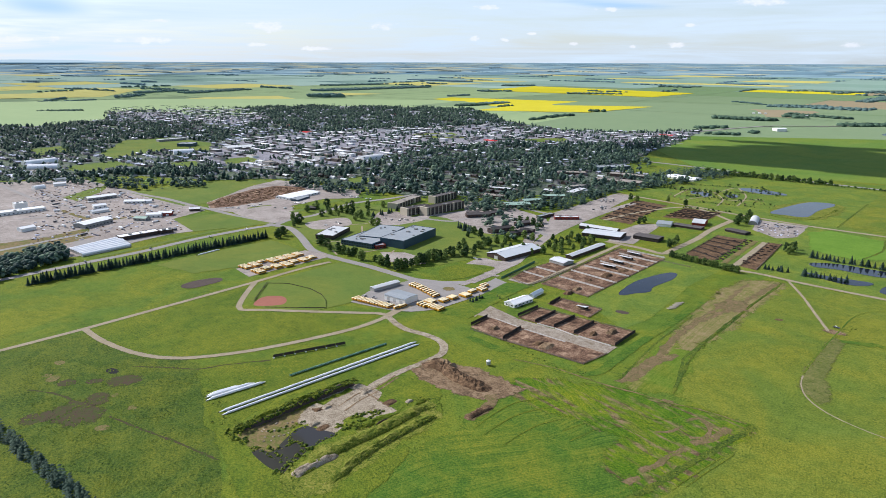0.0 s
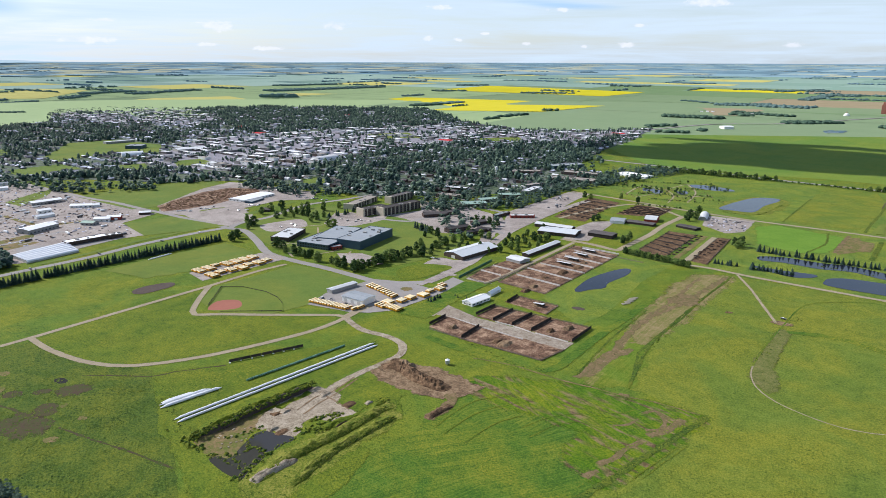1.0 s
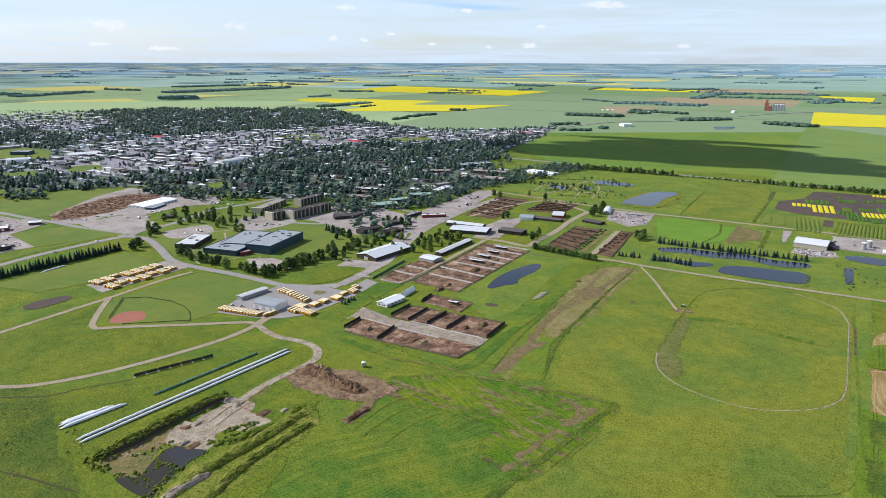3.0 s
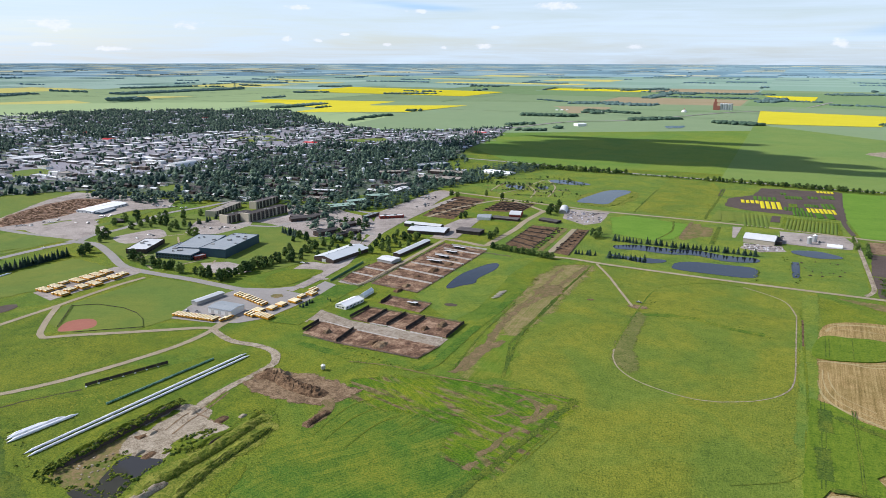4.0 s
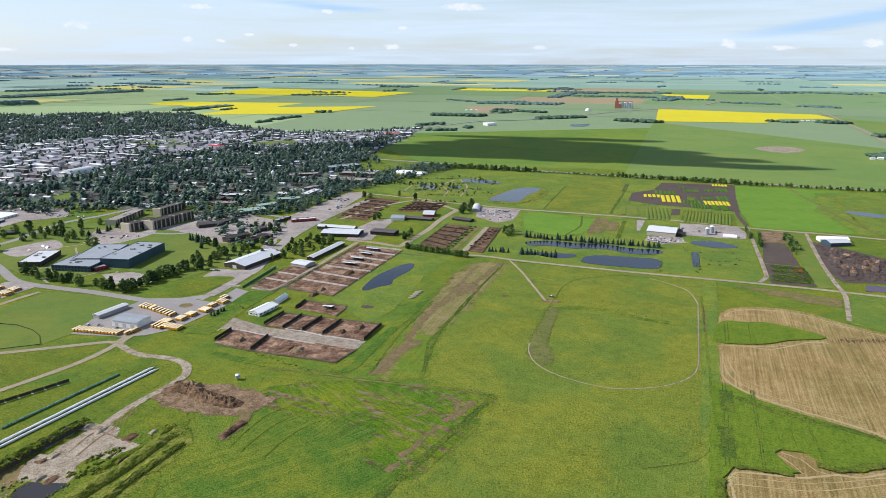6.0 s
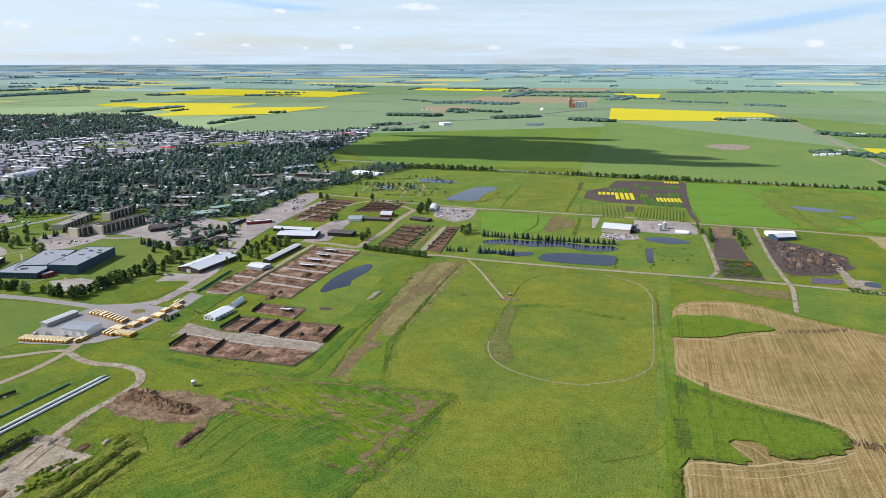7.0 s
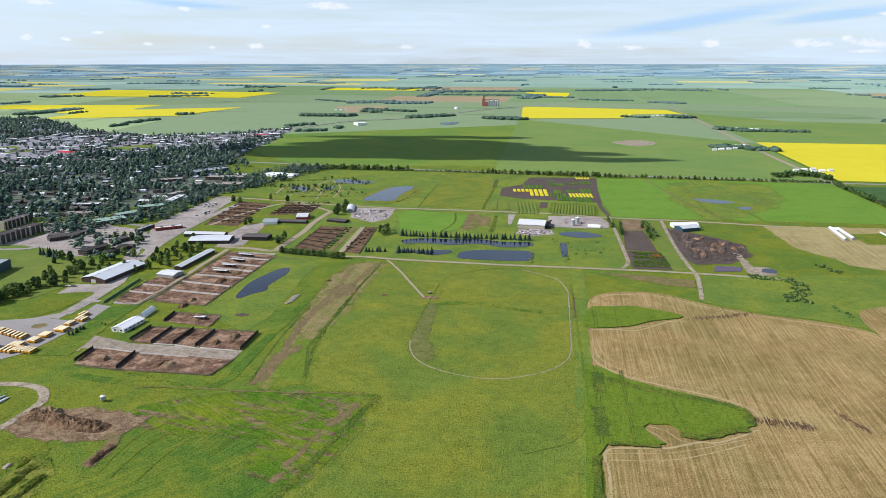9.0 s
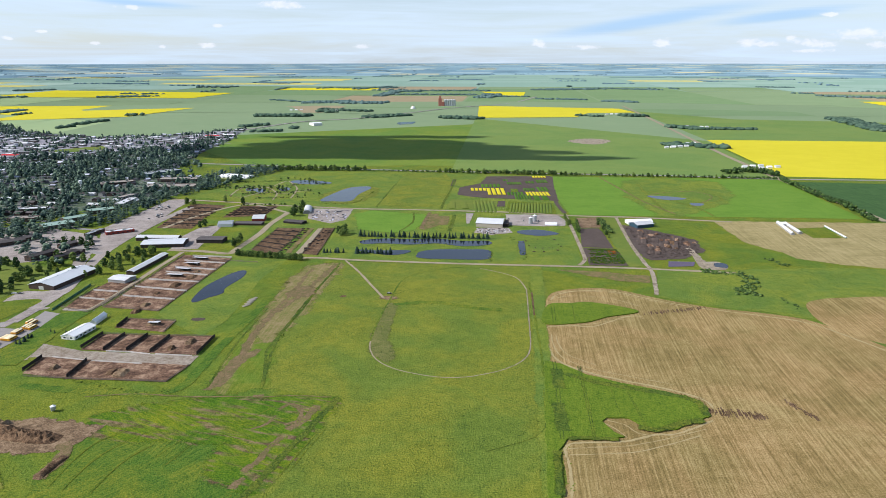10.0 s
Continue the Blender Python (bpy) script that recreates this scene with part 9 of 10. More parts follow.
spots += dots(rng, [(-392.8, 234.8), (-448.1, 259.2)], 16, 5, 0.4, 1.2) + dots(rng, [(-343.0, 485.4), (-285.1, 469.0), (-248.6, 470.3)], 4, 4, 0.4, 1.1) + dots(rng, [(-150.1, 323.4), (-137.2, 387.9), (-128.0, 432.1), (-120.1, 471.7)], 3, 2, 0.4, 1.0)
BUSH = [clumps(np.random.default_rng(s + 70), [(-0.5, 0.1, 0.25), (0.4, 0.35, 0.3), (0.2, -0.45, 0.22), (-0.1, 0.0, 0.5)], [0.5, 0.5, 0.45, 0.45], 0.8, 0.3) for s in range(9)]
spots += dots(rng, [(-343.9, 241.1), (-341.6, 250.4), (-351.7, 260.2), (-352.9, 271.1)], 3, 1.6, 0.7, 1.5) + dots(rng, [(-328.7, 277.5), (-330.4, 262.2), (-327.5, 250.2), (-325.2, 239.1), (-337.4, 237.9)], 3, 1.6, 0.6, 1.3) + dots(rng, [(-354.5, 228.2), (-351.6, 232.8), (-340.8, 233.7), (-327.6, 234.2)], 3, 1.6, 0.6, 1.4)
spots += dots(rng, [(-337.3, 302.2), (-335.1, 310.9), (-328.9, 318.6)], 6, 1.6, 0.8, 1.8)
scattered("scrub", "scrubby weeds and low willow bushes", BUSH, [p for p in spots if p[0] < 200], M["scrub"], "scrub")
scattered("scrub", "dark willow bushes in a rank hollow", BUSH, [p for p in spots if p[0] >= 200], M["leaf"], "scrub")
# grass tussocks over the nearest meadows
spots, green = [], []
for poly, n, h0, h1 in (([(-625, 195.6), (-495.5, 271.6), (-363.6, 209.6), (-285.8, 154.7), (-371.2, 86.3)], 4200, 0.3, 0.9), ([(-149.0, 409.0), (-134.5, 459.8), (45.5, 544.7), (46.6, 344.9), (-162.2, 258.2), (-161.1, 320.0)], 4500, 0.25, 0.7),
                        ([(-189.8, 630), (-167.3, 807), (-103.1, 703), (-111.4, 534.1), (-172.0, 497.1)], 1400, 0.25, 0.7), ([(-488.5, 277.2), (-423.2, 388.1), (-408.0, 303.5), (-392.5, 230.3)], 1200, 0.3, 0.8)):
    xs, ys = [p[0] for p in poly], [p[1] for p in poly]
    while n:
        p = (rng.uniform(min(xs), max(xs)), rng.uniform(min(ys), max(ys)))
        if inside(p, poly):
            n -= 1
            if noise.noise((p[0] / 22, p[1] / 22, 2)) > -0.15:
                (spots if h1 == 0.9 else green).append((p[0], p[1], rng.uniform(h0, h1), rng.randrange(9)))
TUSSOCK = []
for s in range(4):
    r = np.random.default_rng(s)
    v = np.array([(0, 0, 1)] + [(1.5 * math.cos(k * 1.05) * r.uniform(0.7, 1.3), 1.5 * math.sin(k * 1.05) * r.uniform(0.7, 1.3), -0.1) for k in range(6)])
    TUSSOCK.append((v, [(0, 1 + k, 1 + (k + 1) % 6) for k in range(6)]))
scattered("grass_tussocks", "coarse grass tussocks", TUSSOCK, spots, M["rank"], "grass")
scattered("grass_tussocks", "coarse yellow-green grass tussocks", TUSSOCK, green, M["pasture"], "grass")
# garden rows
spots = dots(rng, [(112.6, 914), (146.3, 914)], 5, 1.5, 0.5, 1.3) + dots(rng, [(112.6, 894), (146.3, 895)], 8, 1.6, 0.5, 1.4) + dots(rng, [(112.0, 870), (147.0, 871)], 8, 1.6, 0.5, 1.4) + dots(rng, [(112.7, 852), (148.5, 853)], 6, 1.6, 0.5, 1.3)
scattered("garden_plants", "rows of low green garden plants", LEAF, [(x, y, h * 1.6, k, 0.2) for x, y, h, k in spots], M["scrub"], "plants")

a, b, c, d = (Vector(v) for v in [(116.2, 920), (148.6, 920), (152.2, 851), (106.6, 847)])
spots, red = [], []
for i in range(16):
    for k in range(60):
        u, w = (k + rng.random()) / 60, (i + 0.5 + rng.uniform(-0.12, 0.12)) / 16
        p = a.lerp(b, u).lerp(d.lerp(c, u), w)
        if noise.noise((i * 0.9, k * 0.11, 4)) > -0.12:
            (red if 0.62 < u < 0.9 and 0.1 < w < 0.42 and rng.random() < 0.7 else spots).append((p.x, p.y, rng.uniform(0.7, 1.5), rng.randrange(9), 0.2))
scattered("garden_plants", "dense rows of leafy vegetables", FARTREE, spots, M["plotgreen"], "plants")
scattered("garden_flowers", "patch of orange-red flowers in the garden", FARTREE, red, M["flower"], "flowers")
scattered("garden_hedge", "dense dark hedge beside the garden", LEAF, dots(rng, [(146.8, 1093), (149.7, 1054), (153.1, 1012)], 7, 2.5, 4, 7), M["leaf"], "hedge")
# compost heaps
for k in range(46):
    a, b, c = (Vector(v) for v in [(186.3, 1054), (265.7, 966), (185.8, 885)])
    u, w = rng.random(), rng.random()
    if u + w > 1:
        u, w = 1 - u, 1 - w
    p = a + (b - a) * u + (c - a) * w
    mound("compost_mound", [(p.x, p.y)], rng.uniform(8, 18), rng.uniform(1.5, 3.2), M[rng.choice(("manure", "blacksoil", "blacksoil", "soil", "blacksoil"))], 0.2, "heap of compost and broken earth", "heap", 0.5, seed=100 + k)

# ---- clutter of the yards ----
def clutter(name, label, poly, n, big, mats, seed):
    r = random.Random(seed)
    V, F = [], []
    xs, ys = [p[0] for p in poly], [p[1] for p in poly]
    while n:
        x, y = r.uniform(min(xs), max(xs)), r.uniform(min(ys), max(ys))
        if not inside((x, y), poly):
            continue
        n -= 1
        L, D, h, a = r.uniform(0.6, big), r.uniform(0.5, big * 0.4), r.uniform(0.4, big * 0.45), r.choice((0, 1.57)) + r.uniform(-0.3, 0.3)
        c, s = math.cos(a), math.sin(a)
        b = len(V)
        for z, k in ((0.2, 1.0), (0.2 + h, 0.86)):
            V += [(x + (u * L * c - w * D * s) * k, y + (u * L * s + w * D * c) * k, z) for u, w in ((-1, -1), (1, -1), (1, 1), (-1, 1))]
        F += [(b, b + 1, b + 5, b + 4), (b + 1, b + 2, b + 6, b + 5), (b + 2, b + 3, b + 7, b + 6), (b + 3, b, b + 4, b + 7), (b + 4, b + 5, b + 6, b + 7)]
    return tagged(mesh_object(name, V, F, [mats]), label, "clutter", "", "stuff")


clutter("yard_clutter", "stacked goods, scrap and machines in the industrial yards", YARD, 230, 3.4, M["roofs"], 1)
clutter("yard_clutter", "pallets, pipes and small goods in the industrial yards", YARD, 260, 1.6, M["walls"], 11)
clutter("yard_clutter", "rusty scrap and timber in the industrial yards", YARD, 240, 2.4, M["soil"], 12)
clutter("yard_clutter", "timber and scrap stacked in the stock yard", [(-1078, 653), (-1103, 691), (-1129, 768), (-1127, 830), (-1080, 854), (-1051, 795), (-1040, 762), (-1032, 717), (-1040, 666), (-1048, 642)], 520, 2.4, M["soil"], 2)
clutter("yard_clutter", "farm machines and scrap on a gravel yard", [(-319.7, 1137), (-251.7, 1136), (-248.6, 1068), (-269.2, 1046), (-306.5, 1075)], 70, 2.6, M["roofs"], 3)
clutter("yard_clutter", "scrap and pallets behind the machine shed", [(-38.6, 1024), (7.4, 1027), (10.6, 1006), (-17.0, 990), (-38.6, 1002)], 90, 2.2, M["walls"], 4)
clutter("yard_clutter", "broken concrete and timber in the compost yard", [(181.8, 1046), (212.8, 1027), (264.2, 975), (258.0, 921), (225.1, 888), (184.8, 879)], 800, 2.2, M["blacksoil"], 5)
clutter("boulders", "pale boulders on the pit bottom", [(-374.4, 245.8), (-370.2, 277.4), (-352.0, 258.2), (-353.8, 239.5)], 16, 1.3, M["spoil"], 9)
clutter("yard_clutter", "small sheds and machines beside the farm ponds", [(19.3, 983), (78.5, 975), (82.1, 920), (72.6, 891), (29.1, 893)], 16, 2.2, M["brown_wall"], 6)
clutter("yard_clutter", "frames and crates in the nursery beds", [(-553.7, 1366), (-409.1, 1402), (-349.8, 1273), (-430.5, 1194), (-512.5, 1242)], 150, 2.0, M["tanearth"], 7)
clutter("parked_cars", "rows of parked cars in the town", [(-1439, 880), (-1543, 1091), (-1536, 1311), (-1615, 1563), (-1586, 1741), (-1411, 2009), (-1231, 2236), (-938, 2481), (-945, 2121), (-1058, 1925), (-1177, 1677), (-1191, 1439), (-1211, 1207), (-1293, 1067)], 900, 2.3, M["roofs"], 8)

# ---- distant woods and farmsteads ----
spots = []
for pts, wd, h in (([(-3496, 1310), (-3411, 1425)], 60, 12), ([(-4126, 1602), (-4219, 1853)], 60, 12), ([(-4575, 1843), (-4221, 1583)], 40, 12), ([(-3613, 1982), (-3571, 2274)], 50, 12), ([(-4625, 2711), (-4817, 3246)], 150, 13), ([(-4883, 2483), (-4993, 2839)], 120, 13), ([(-4433, 2127), (-4611, 2325)], 90, 13),
                   ([(-3601, 3024), (-3555, 3064)], 120, 26), ([(-4263, 3610), (-4149, 4563)], 200, 14), ([(-4998, 4301), (-4860, 4798)], 150, 14), ([(-5520, 6073), (-4781, 5965)], 200, 14), ([(-3021, 3622), (-3013, 3820)], 60, 12), ([(-2356, 2940), (-2338, 3270)], 70, 13), ([(-2184, 3030), (-2176, 3095)], 40, 10),
                   ([(-3814, 5373), (-3661, 5511)], 120, 14), ([(-3292, 4346), (-3164, 4459)], 100, 13), ([(-2599, 4493), (-2348, 4607)], 100, 13), ([(-1663, 3051), (-1632, 3078)], 40, 12), ([(-1619, 2464), (-1614, 2541)], 30, 11), ([(-1630, 2603), (-1616, 2776)], 30, 11), ([(-2655, 6243), (-2431, 6272)], 150, 14), ([(-2549, 7320), (-2210, 7210)], 150, 14),
                   ([(-1575, 5996), (-1456, 6102)], 80, 13), ([(-1380, 6040), (-958, 6168)], 60, 13), ([(-1409, 4282), (-1205, 4115)], 40, 11), ([(-1140, 4045), (-928, 4165)], 60, 12), ([(-1079, 3069), (-885, 3083)], 60, 13), ([(-881, 3357), (-808, 3299)], 50, 13), ([(-851, 4002), (-722, 4005)], 130, 14), ([(-850, 4765), (-826, 5446)], 80, 14), ([(-811, 5458), (-666, 5406)], 60, 13), ([(-574.0, 3013), (-427.9, 3167)], 30, 10), ([(-850, 2403), (-792, 2428)], 40, 10), ([(-773, 2516), (-765, 2549)], 30, 10),
                   ([(-1222, 5815), (-1042, 6427)], 70, 13), ([(-832, 5536), (-158.9, 5588)], 60, 15), ([(-813, 5006), (-218.6, 4973)], 60, 13), ([(-148.7, 4618), (-84.5, 5063)], 120, 13), ([(-60.7, 4763), (124.2, 4777)], 60, 12), ([(204.9, 4516), (454.1, 4412)], 60, 12), ([(284.1, 5824), (759, 6077)], 200, 14), ([(-253.1, 3045), (-125.9, 2997)], 60, 13), ([(-594.7, 3047), (-450.4, 3153)], 50, 12), ([(590.9, 4306), (705, 4205)], 80, 12), ([(515.8, 3200), (596.1, 3175)], 40, 14), ([(607, 2680), (673, 2621)], 50, 12), ([(663, 2620), (867, 2616)], 40, 10), ([(474.2, 2109), (610, 2054)], 40, 12), ([(1369, 3091), (1319, 2613)], 90, 12), ([(2088, 5004), (2368, 4751)], 80, 14), ([(2200, 6543), (2398, 6435)], 90, 13), ([(2054, 5395), (2160, 5319)], 60, 13),
                   ([(875, 6086), (1180, 5893)], 100, 13), ([(-1106, 3954), (-913, 4022)], 50, 12), ([(-902, 3474), (-659, 3378)], 40, 12), ([(309.5, 3215), (401.1, 3159)], 30, 10), ([(-969, 2571), (-908, 2646)], 40, 11)):
    spots += dots(rng, pts, wd, 20 if Vector(pts[0]).length > 4500 else 11, h * 0.85, h * 1.15)
for k in range(250):
    d, a = rng.uniform(5500, 19000), radians(rng.uniform(48, 170))
    x, y = round(d * math.cos(a) / 402.5) * 402.5 - 250, round(d * math.sin(a) / 402.5) * 402.5 + 30
    s = rng.uniform(80, 420)
    if rng.random() < 0.6:
        spots += dots(rng, [(x, y), (x + s, y)], rng.uniform(25, 110), 30, 10, 19)
    else:
        spots += dots(rng, [(x, y), (x, y + s)], rng.uniform(25, 60), 30, 10, 19)
# woods split by distance, each with its own painted haze tone
scattered("far_woods", "haze-paled shelterbelts and woods among distant fields", LUMP, [p for p in spots if 3900 < math.hypot(p[0], p[1]) < 7000], M["hazewood"], "woods", far=True)
scattered("far_woods", "haze-lightened tree clumps among middle-distance fields", LUMP, [p for p in spots if math.hypot(p[0], p[1]) <= 3900], M["belt"], "woods", far=True)
scattered("far_woods", "haze-blue shelterbelts and woods near the horizon", LUMP, [p for p in spots if math.hypot(p[0], p[1]) >= 7000], M["hazebluewood"], "woods", far=True)
for (x, y), n in zip([(467.4, 2042), (486.2, 2056), (546.4, 2143), (-205.1, 3049), (565.4, 1677), (598.2, 1663), (463.2, 3260), (638, 2682), (704, 2666), (657, 4312), (-801, 3404), (-1030, 3424), (-570.5, 3049), (1917, 6166), (2023, 5756)], (3, 3, 2, 2, 3, 3, 5, 3, 3, 3, 4, 3, 2, 2, 3)):
    d = math.hypot(x, y)
    if d > FLAT:
        continue
    for k in range(n):
        a, b = Vector((x + k * 22 - 20, y + 12 * (k % 3))), Vector((x + k * 22 - 9, y + 12 * (k % 3)))
        building("farm_building", "white farm building in a distant yard", back(a, b, 8 + 3 * (k % 2)), 3.6, "gx", "white_wall", "white_roof" if k % 2 else "grey_roof", 2.0)

# ---- town ----
TOWN = [(-2844, 917.5), (-2786, 1027), (-2830, 1206), (-2946, 1348), (-3458, 1588), (-3429, 1891), (-3073, 2051), (-2885, 2396), (-2206, 2797), (-1634, 2325), (-1291, 2180), (-1101, 2272), (-926.8, 2481), (-846.4, 2134), (-808.1, 1811), (-729, 1464), (-619, 1431), (-604, 1242), (-640, 1174), (-707, 1083), (-778, 1004), (-836, 977), (-858, 924), (-1014, 947), (-1181, 914), (-1292, 788), (-1453, 718), (-1522, 634), (-1652, 425.4)]
SHOPS = [(-1587, 905.6), (-1925, 1340), (-1846, 1528), (-1773, 1828), (-1613, 2148), (-1280, 2162), (-1081, 2190), (-934.5, 2501), (-865.1, 2180), (-923.4, 1911), (-1103, 1865), (-1241, 1628), (-1335, 1375), (-1254, 1174), (-1300, 1072), (-1322, 959.1)]
STORES = [(-3615, 1661), (-3510, 1936), (-2934, 2020), (-2501, 1831), (-2267, 1556), (-2589, 1493), (-2826, 1383)]
# quarters of old trees: outline, trees to a plot, share of spruces, least and greatest height
QUARTERS = (([(-1308, 949.0), (-1254, 1174), (-1241, 1628), (-923.4, 1911), (-808.1, 1811), (-599.4, 1303), (-647.9, 1105), (-785.2, 950.3), (-909.4, 862.4), (-1066, 876.7)], 4.4, 0.55, 9, 18),
            ([(-1620, 512.9), (-1539, 642.1), (-1511, 791.9), (-1297, 926.1), (-1152, 793.8), (-1262, 657.0), (-1408, 553.0), (-1496, 475.6)], 6.0, 0.3, 9, 17),
            ([(-3143, 2098), (-2990, 2483), (-2283, 2895), (-1649, 2346), (-1528, 1939), (-1860, 1539), (-2211, 1518)], 4.6, 0.35, 9, 16),
            ([(-2844, 917.5), (-2830, 1206), (-2436, 1404), (-1967, 1348), (-1844, 1091), (-2159, 1086), (-1971, 907.9), (-1906, 760.3), (-1922, 608.8)], 4.6, 0.35, 8, 15))
PARK = [(-1875, 831), (-2116, 1008), (-2099, 1140), (-1873, 1153), (-1724, 1059), (-1817, 951), (-1750, 800)]
sheet("town_ground", TOWN, 0.06, M["yards"], lift=False, label="grassy yards between town houses")
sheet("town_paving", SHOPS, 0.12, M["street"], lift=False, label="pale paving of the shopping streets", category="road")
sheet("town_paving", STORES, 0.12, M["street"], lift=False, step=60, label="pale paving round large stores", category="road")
sheet("park", PARK, 0.14, M["lawn"], lift=False, label="mown town park", category="lawn")
sheet("park", [(-1600, 1729), (-1535, 1855), (-1391, 1750), (-1496, 1641)], 0.2, M["lawn"], lift=False, label="mown green in the town", category="lawn")
GREENS = ([(-1702, 664), (-1711, 795), (-1609, 785), (-1591, 653)], [(-2105, 744), (-2113, 833), (-1977, 819), (-1951, 700)], [(-1548, 980), (-1529, 1048), (-1441, 1018), (-1463, 940)], [(-1583, 853), (-1566, 915), (-1482, 878), (-1512, 820)], [(-1252, 1844), (-1160, 1963), (-1111, 1881), (-1187, 1779)], [(-1109, 973), (-1094, 1022), (-1026, 1005), (-1042, 958)])
for pts in GREENS:
    sheet("park", pts, 0.16, M["lawn"], lift=False, ragged=3, label="mown green between town streets", category="lawn")
rng = random.Random(3)
xs, ys = [p[0] for p in TOWN], [p[1] for p in TOWN]
X0, X1, Y0, Y1 = min(xs), max(xs), min(ys), max(ys)
vs, fs = [], []
for k in range(80):
    y = Y0 + 86 * k
    x = X0
    while x < X1:
        if inside((x + 20, y), TOWN) and not inside((x + 20, y), PARK):
            b = len(vs)
            vs += [(x, y - 5, 0.17), (x + 40, y - 5, 0.17), (x + 40, y + 5, 0.17), (x, y + 5, 0.17)]
            fs.append((b, b + 1, b + 2, b + 3))
        x += 40
for k in range(40):
    x = X0 + 170 * k
    y = Y0
    while y < Y1:
        if inside((x, y + 20), TOWN) and not inside((x, y + 20), PARK):
            b = len(vs)
            vs += [(x - 5, y, 0.19), (x + 5, y, 0.19), (x + 5, y + 40, 0.19), (x - 5, y + 40, 0.19)]
            fs.append((b, b + 1, b + 2, b + 3))
        y += 40
tagged(mesh_object("town_streets", vs, fs, [M["street"]]), "pale paved town streets in a grid", "road", "", "structure")
houses, trees, spr, big = [], [], [], []
for k in range(160):
    y = Y0 + 43 * k + (0 if k % 2 else 6)
    x = X0
    while x < X1:
        px, py = x + rng.uniform(-3, 3), y + 20 + rng.uniform(-3, 3)
        if inside((px, py), TOWN):
            shop = inside((px, py), SHOPS) or inside((px, py), STORES)
            if inside((px, py), PARK) or any(inside((px, py), g) for g in GREENS):
                pass
            elif shop:
                if rng.random() < 0.44:
                    big.append((px, py))
                while rng.random() < 0.62 + 0.5 * noise.noise((px / 120, py / 120, 5)):
                    trees.append((px + rng.uniform(-10, 10), py + rng.uniform(8, 22), rng.uniform(6, 12), rng.randrange(9)))
            else:
                many, firs, low, tall = next((q[1:] for q in QUARTERS if inside((px, py), q[0])), (3.0, 0.35, 6, 12))
                if rng.random() < 0.85:
                    houses.append((px, py))
                for q in range(round(many * 1.5)):
                    t = (x + rng.uniform(-11, 11), y + 20 + rng.uniform(-22, 22))
                    if rng.random() < 0.55 + 1.7 * noise.noise((t[0] / 75, t[1] / 75, 1)):
                        (spr if rng.random() < firs else trees).append((t[0], t[1], rng.uniform(low, tall) * 1.12, rng.randrange(9)))
        x += 19
houses.sort(key=lambda h: math.hypot(*h))


def house_model(L, D, e, rr, wall, roof):
    root = thing("town_house", "small detached town house with a pitched roof among trees", "house", "town houses")
    part("wall", gable_prism(2 * L, 2 * D, 0, e, rr, "x"), wall, root)
    part("roof", gable_prism(2 * L, 2 * D, 0, e, rr, "x", 0.5, 0.22), roof, root)
    part("chimney", box(L * 0.4 - 0.35, L * 0.4 + 0.35, 0.6, 1.2, e, e + rr + 0.9), M["brick_wall"], root)
    openings(root, 2 * L, 2 * D, [("f", -L * 0.5, 1.0, 1.8, 1.3), ("f", L * 0.55, 1.0, 1.8, 1.3)], "window", M["glass"])
    openings(root, 2 * L, 2 * D, [("f", 0, 0.05, 1.1, 2.1)], "door", M["door"], 0.09)
    return root


HOUSES = [[house_model(*s), False] for s in ((6.5, 4.5, 3.2, 1.8, M["white_wall"], M["dark_roof"]), (7.5, 5, 3.0, 1.6, M["tan_wall"], M["grey_roof"]), (6, 4.5, 5.2, 2.2, M["grey_wall"], M["dark_roof"]),
                                             (8, 5, 3.1, 1.7, M["brick_wall"], M["grey_roof"]), (7, 4.8, 3.3, 2.0, M["white_wall"], M["grey_roof"]), (6.5, 5.2, 4.6, 2.1, M["brown_wall"], M["dark_roof"]))]
for x, y in houses[:130]:
    e = HOUSES[rng.randrange(6)]
    m = pose(x, y, 0.2, 0, 0, rng.choice((0, 90, 180)) + rng.uniform(-4, 4))
    if e[1]:
        copy_thing(e[0], m)
    else:
        e[0].matrix_basis, e[1] = m, True


def blocks(name, label, places, sizes, mats, category, flat=False):
    V, F, S = [], [], []
    for x, y in places:
        L, D, e, rr = (rng.uniform(*s) for s in sizes)
        a = rng.choice((0, math.pi / 2)) + rng.uniform(-0.06, 0.06)
        c, s = math.cos(a), math.sin(a)
        P = lambda u, w, z: (x + u * c - w * s, y + u * s + w * c, z)
        b = len(V)
        V += [P(-L, -D, 0), P(L, -D, 0), P(L, D, 0), P(-L, D, 0), P(-L, -D, e), P(L, -D, e), P(L, D, e), P(-L, D, e), P(-L, 0, e + rr), P(L, 0, e + rr)]
        F += [(b, b + 1, b + 5, b + 4), (b + 1, b + 2, b + 6, b + 9, b + 5), (b + 2, b + 3, b + 7, b + 6), (b + 3, b, b + 4, b + 8, b + 7)]
        S += [0, 0, 0, 0]
        o, b = 0.5, len(V)
        V += [P(-L - o, -D - o, e - 0.2), P(L + o, -D - o, e - 0.2), P(L + o, D + o, e - 0.2), P(-L - o, D + o, e - 0.2), P(-L - o, 0, e + rr + 0.15), P(L + o, 0, e + rr + 0.15)]
        F += [(b, b + 1, b + 5, b + 4), (b + 2, b + 3, b + 4, b + 5), (b + 1, b + 2, b + 5), (b + 3, b, b + 4)]
        S += [1, 1, 1, 1]
    return tagged(mesh_object(name, V, F, mats, slots=S), label, category, "", "stuff")


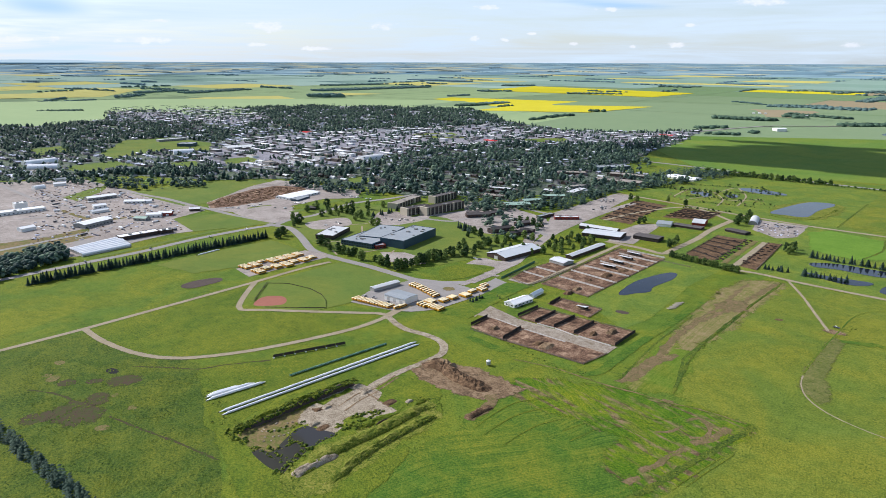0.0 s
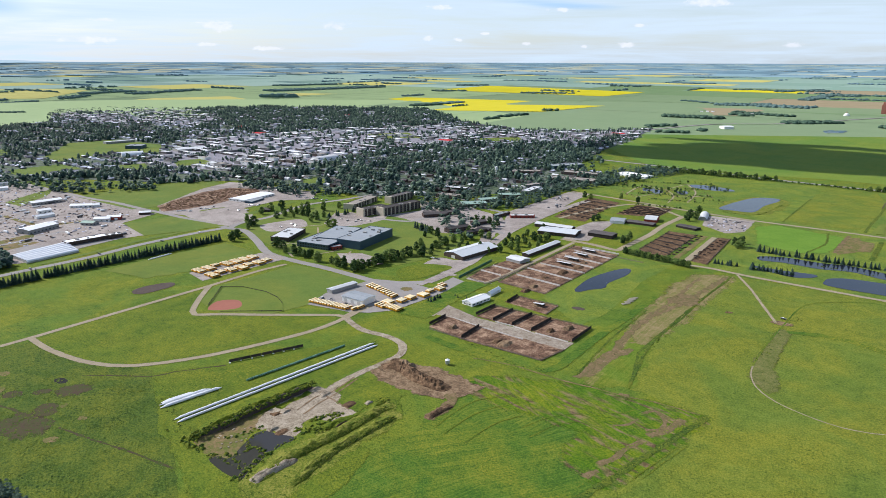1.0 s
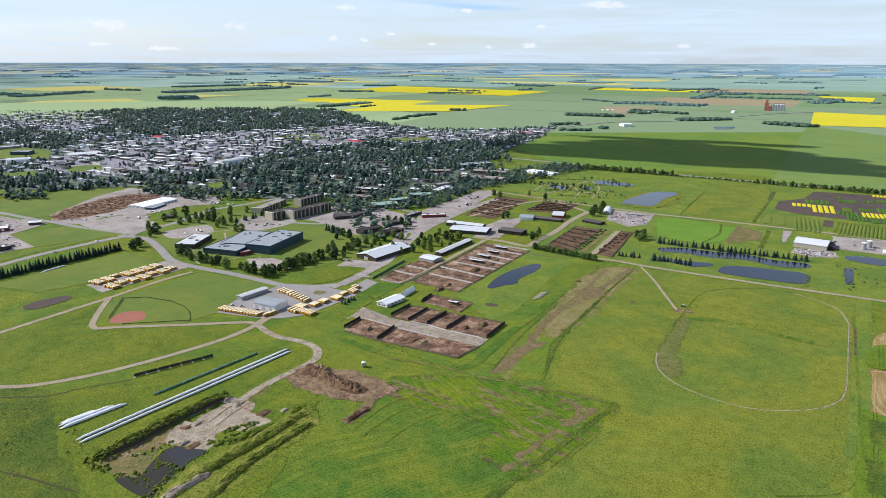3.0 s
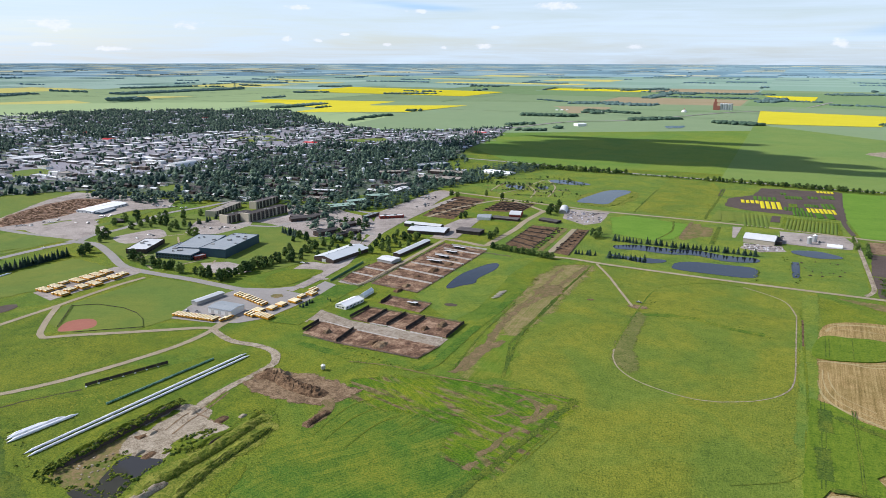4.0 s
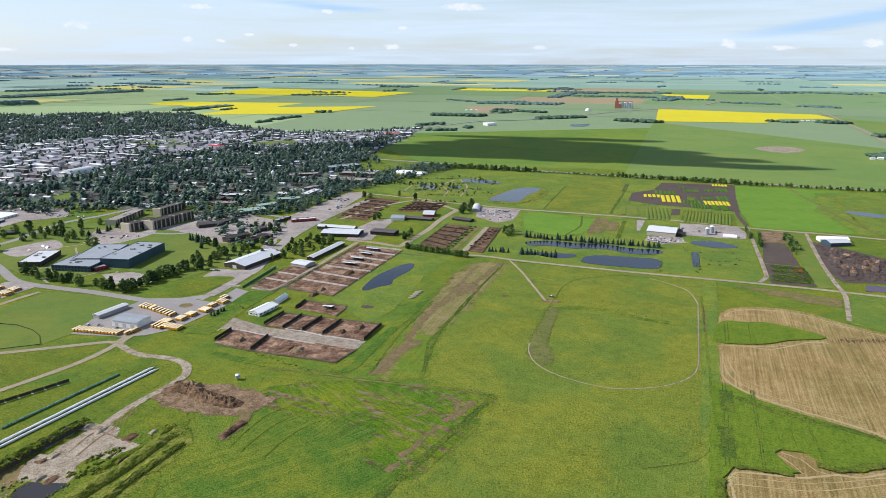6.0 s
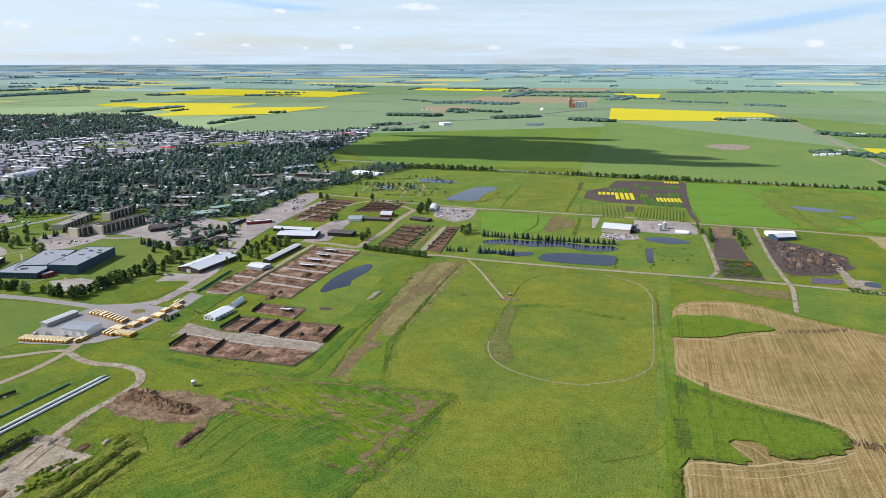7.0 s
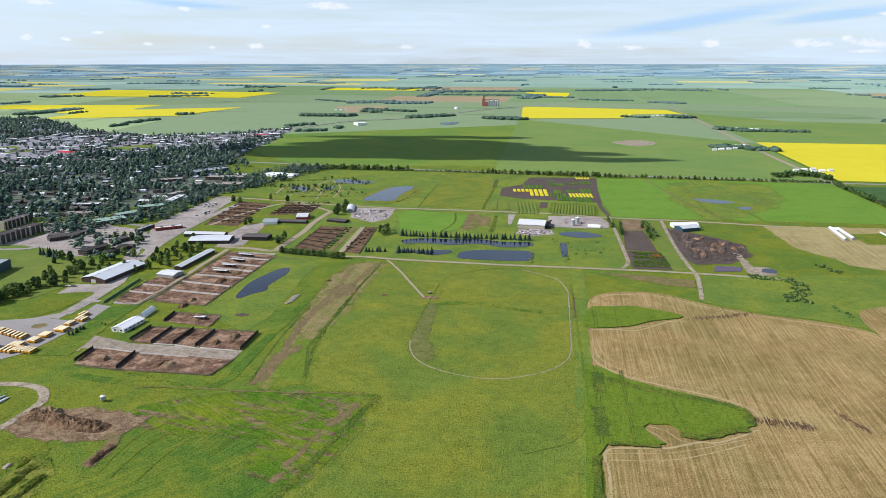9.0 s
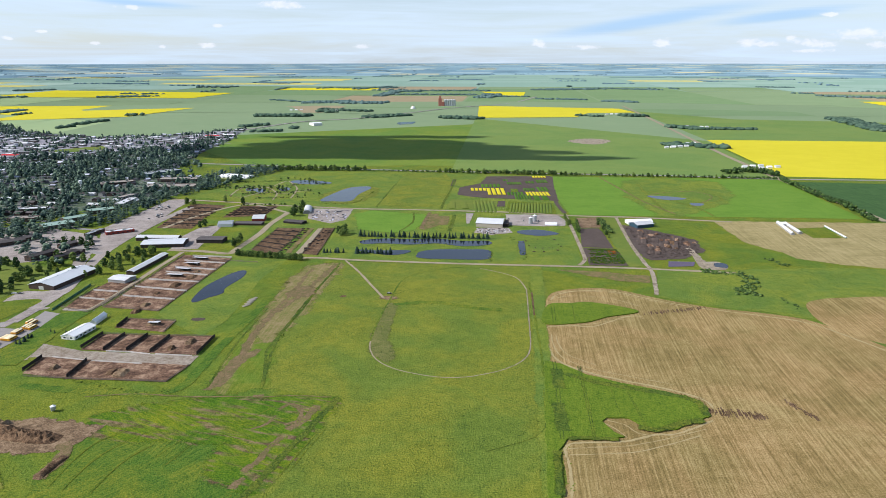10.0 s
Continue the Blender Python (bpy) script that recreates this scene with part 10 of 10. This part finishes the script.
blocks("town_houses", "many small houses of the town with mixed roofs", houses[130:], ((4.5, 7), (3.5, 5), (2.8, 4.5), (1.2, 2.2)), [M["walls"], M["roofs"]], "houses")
big.sort(key=lambda h: math.hypot(*h))
for k, (x, y) in enumerate(big[:40]):
    L, D = rng.uniform(16, 36), rng.uniform(12, 22)
    roof = ("grey_roof", "tan_roof", "dark_roof", "white_roof")[k % 4]
    building("shop", "flat-roofed town shop with pale walls", back((x - L / 2, y - D / 2), (x + L / 2, y - D / 2 + rng.uniform(-1, 1)), D), rng.uniform(4, 7), "flat", ("grey_wall", "white_wall", "brick_wall")[k % 3], roof, units=1, group="town shops")
blocks("shop_blocks", "flat-roofed shops and warehouses along the main streets", big[40:], ((6, 18), (5, 9), (3.5, 6), (0.2, 0.7)), [M["walls"], M["bigroofs"]], "shops")
trees = [t for t in trees if clear_of_buildings(t[0], t[1], 3)]
spr = [t for t in spr if clear_of_buildings(t[0], t[1], 3)]
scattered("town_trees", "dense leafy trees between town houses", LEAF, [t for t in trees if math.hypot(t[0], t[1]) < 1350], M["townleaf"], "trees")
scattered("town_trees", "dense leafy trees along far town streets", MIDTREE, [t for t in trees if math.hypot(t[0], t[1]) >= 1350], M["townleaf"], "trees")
scattered("town_spruces", "dark spruces between town houses", SPRUCE, spr, M["needle"], "trees")
for k, (x, y) in enumerate([(-2193, 2246), (-2102, 1615), (-1871, 1504), (-1265, 1714), (-935, 2216)]):
    building("store", "store with a bright red roof", back((x - 22, y - 14), (x + 22, y - 14), 28), 6, "gx", "white_wall", "red_cloth", 1.0)
# water tower in the trees
(x, y), = [(-793, 1250)]
tower = thing("water_tower", "pale slim water tower above trees", "tower", "", (x, y, 0.2))
part("shaft", tube((0, 0, 0), (0, 0, 17), 1.6, 1.3, 14), M["white_wall"], tower)
part("tank", tube((0, 0, 17), (0, 0, 23), 3.0, 3.2, 16), M["white_wall"], tower)
part("cap", tube((0, 0, 23), (0, 0, 24.5), 3.3, 0.6, 16), M["white_roof"], tower)
# dense old trees in front of the town
rng = random.Random(31)
lf, sp = [], []
for poly, n, share in (([(-858, 924), (-820, 991), (-707, 1083), (-640, 1174), (-635, 1438), (-579.4, 1587), (-501.8, 1547), (-557.9, 1321), (-598.9, 1208), (-588.4, 1005), (-632, 969), (-696, 883), (-780, 974)], 950, 0.72), ([(-1134, 849), (-981, 859), (-866, 932), (-1005, 938), (-1124, 925)], 160, 0.4), ([(-1658, 578.5), (-1404, 670), (-1292, 788), (-1226, 734), (-1294, 625), (-1474, 570.6), (-1574, 449.0)], 240, 0.35),
                       ([(-892, 218.5), (-945, 281.2), (-963, 326.5), (-967, 359.3), (-935, 358.0), (-899, 340.4), (-884, 284.5), (-867, 221.9)], 260, 0.1), ([(-1090, 1553), (-925, 2035), (-669, 1513), (-710, 1427), (-834, 1275)], 620, 0.6), ([(-671, 866), (-634, 923), (-569.4, 922), (-512.7, 788), (-531.2, 735)], 40, 0.3)):
    xs, ys = [p[0] for p in poly], [p[1] for p in poly]
    while n:
        p = (rng.uniform(min(xs), max(xs)), rng.uniform(min(ys), max(ys)))
        if inside(p, poly):
            n -= 1
            if not clear_of_buildings(p[0], p[1], 3):
                continue
            (sp if rng.random() < share else lf).append((p[0], p[1], rng.uniform(7, 15.5), rng.randrange(9)))
scattered("shade_trees", "old leafy shade trees round the campus", LEAF, lf, M["townleaf"], "trees")
scattered("shade_spruces", "tall dark spruces round the campus", SPRUCE, sp, M["needle"], "trees")



# ---- clouds ----
# the clouds whose shade lies across the far green field, up along the sun's light
for (x, y), w, d in zip([(-576.2, 1871), (-376.3, 2041), (-227.8, 1870), (-64.4, 1883), (39.1, 1802), (-579.8, 2249), (-280.5, 2271)], (560, 660, 460, 460, 300, 320, 280), (190, 250, 190, 120, 60, 50, 50)):
    z = 1500.0
    k = z / sun_dir.z
    r = np.random.default_rng(int(w + d))
    V, F, b = [], [], 0
    for q in range(26):
        v = BALL[0] * np.array([w * 0.22, d * 0.30, 60]) * r.uniform(0.6, 1.1) + np.array([r.uniform(-0.5, 0.5) * w, r.uniform(-0.45, 0.45) * d, r.uniform(0, 40)])
        V.append(v)
        F += [tuple(f + b) for f in BALL[1]]
        b += len(v)
    ob = mesh_object("cloud", np.vstack(V), F, [M["cloud"]], smooth=True)
    ob.matrix_basis = pose(x + sun_dir.x * k, y + sun_dir.y * k, z, 0, 0, 0)
    tagged(ob, "broad cumulus cloud high over the fields", "cloud", "cumulus clouds")
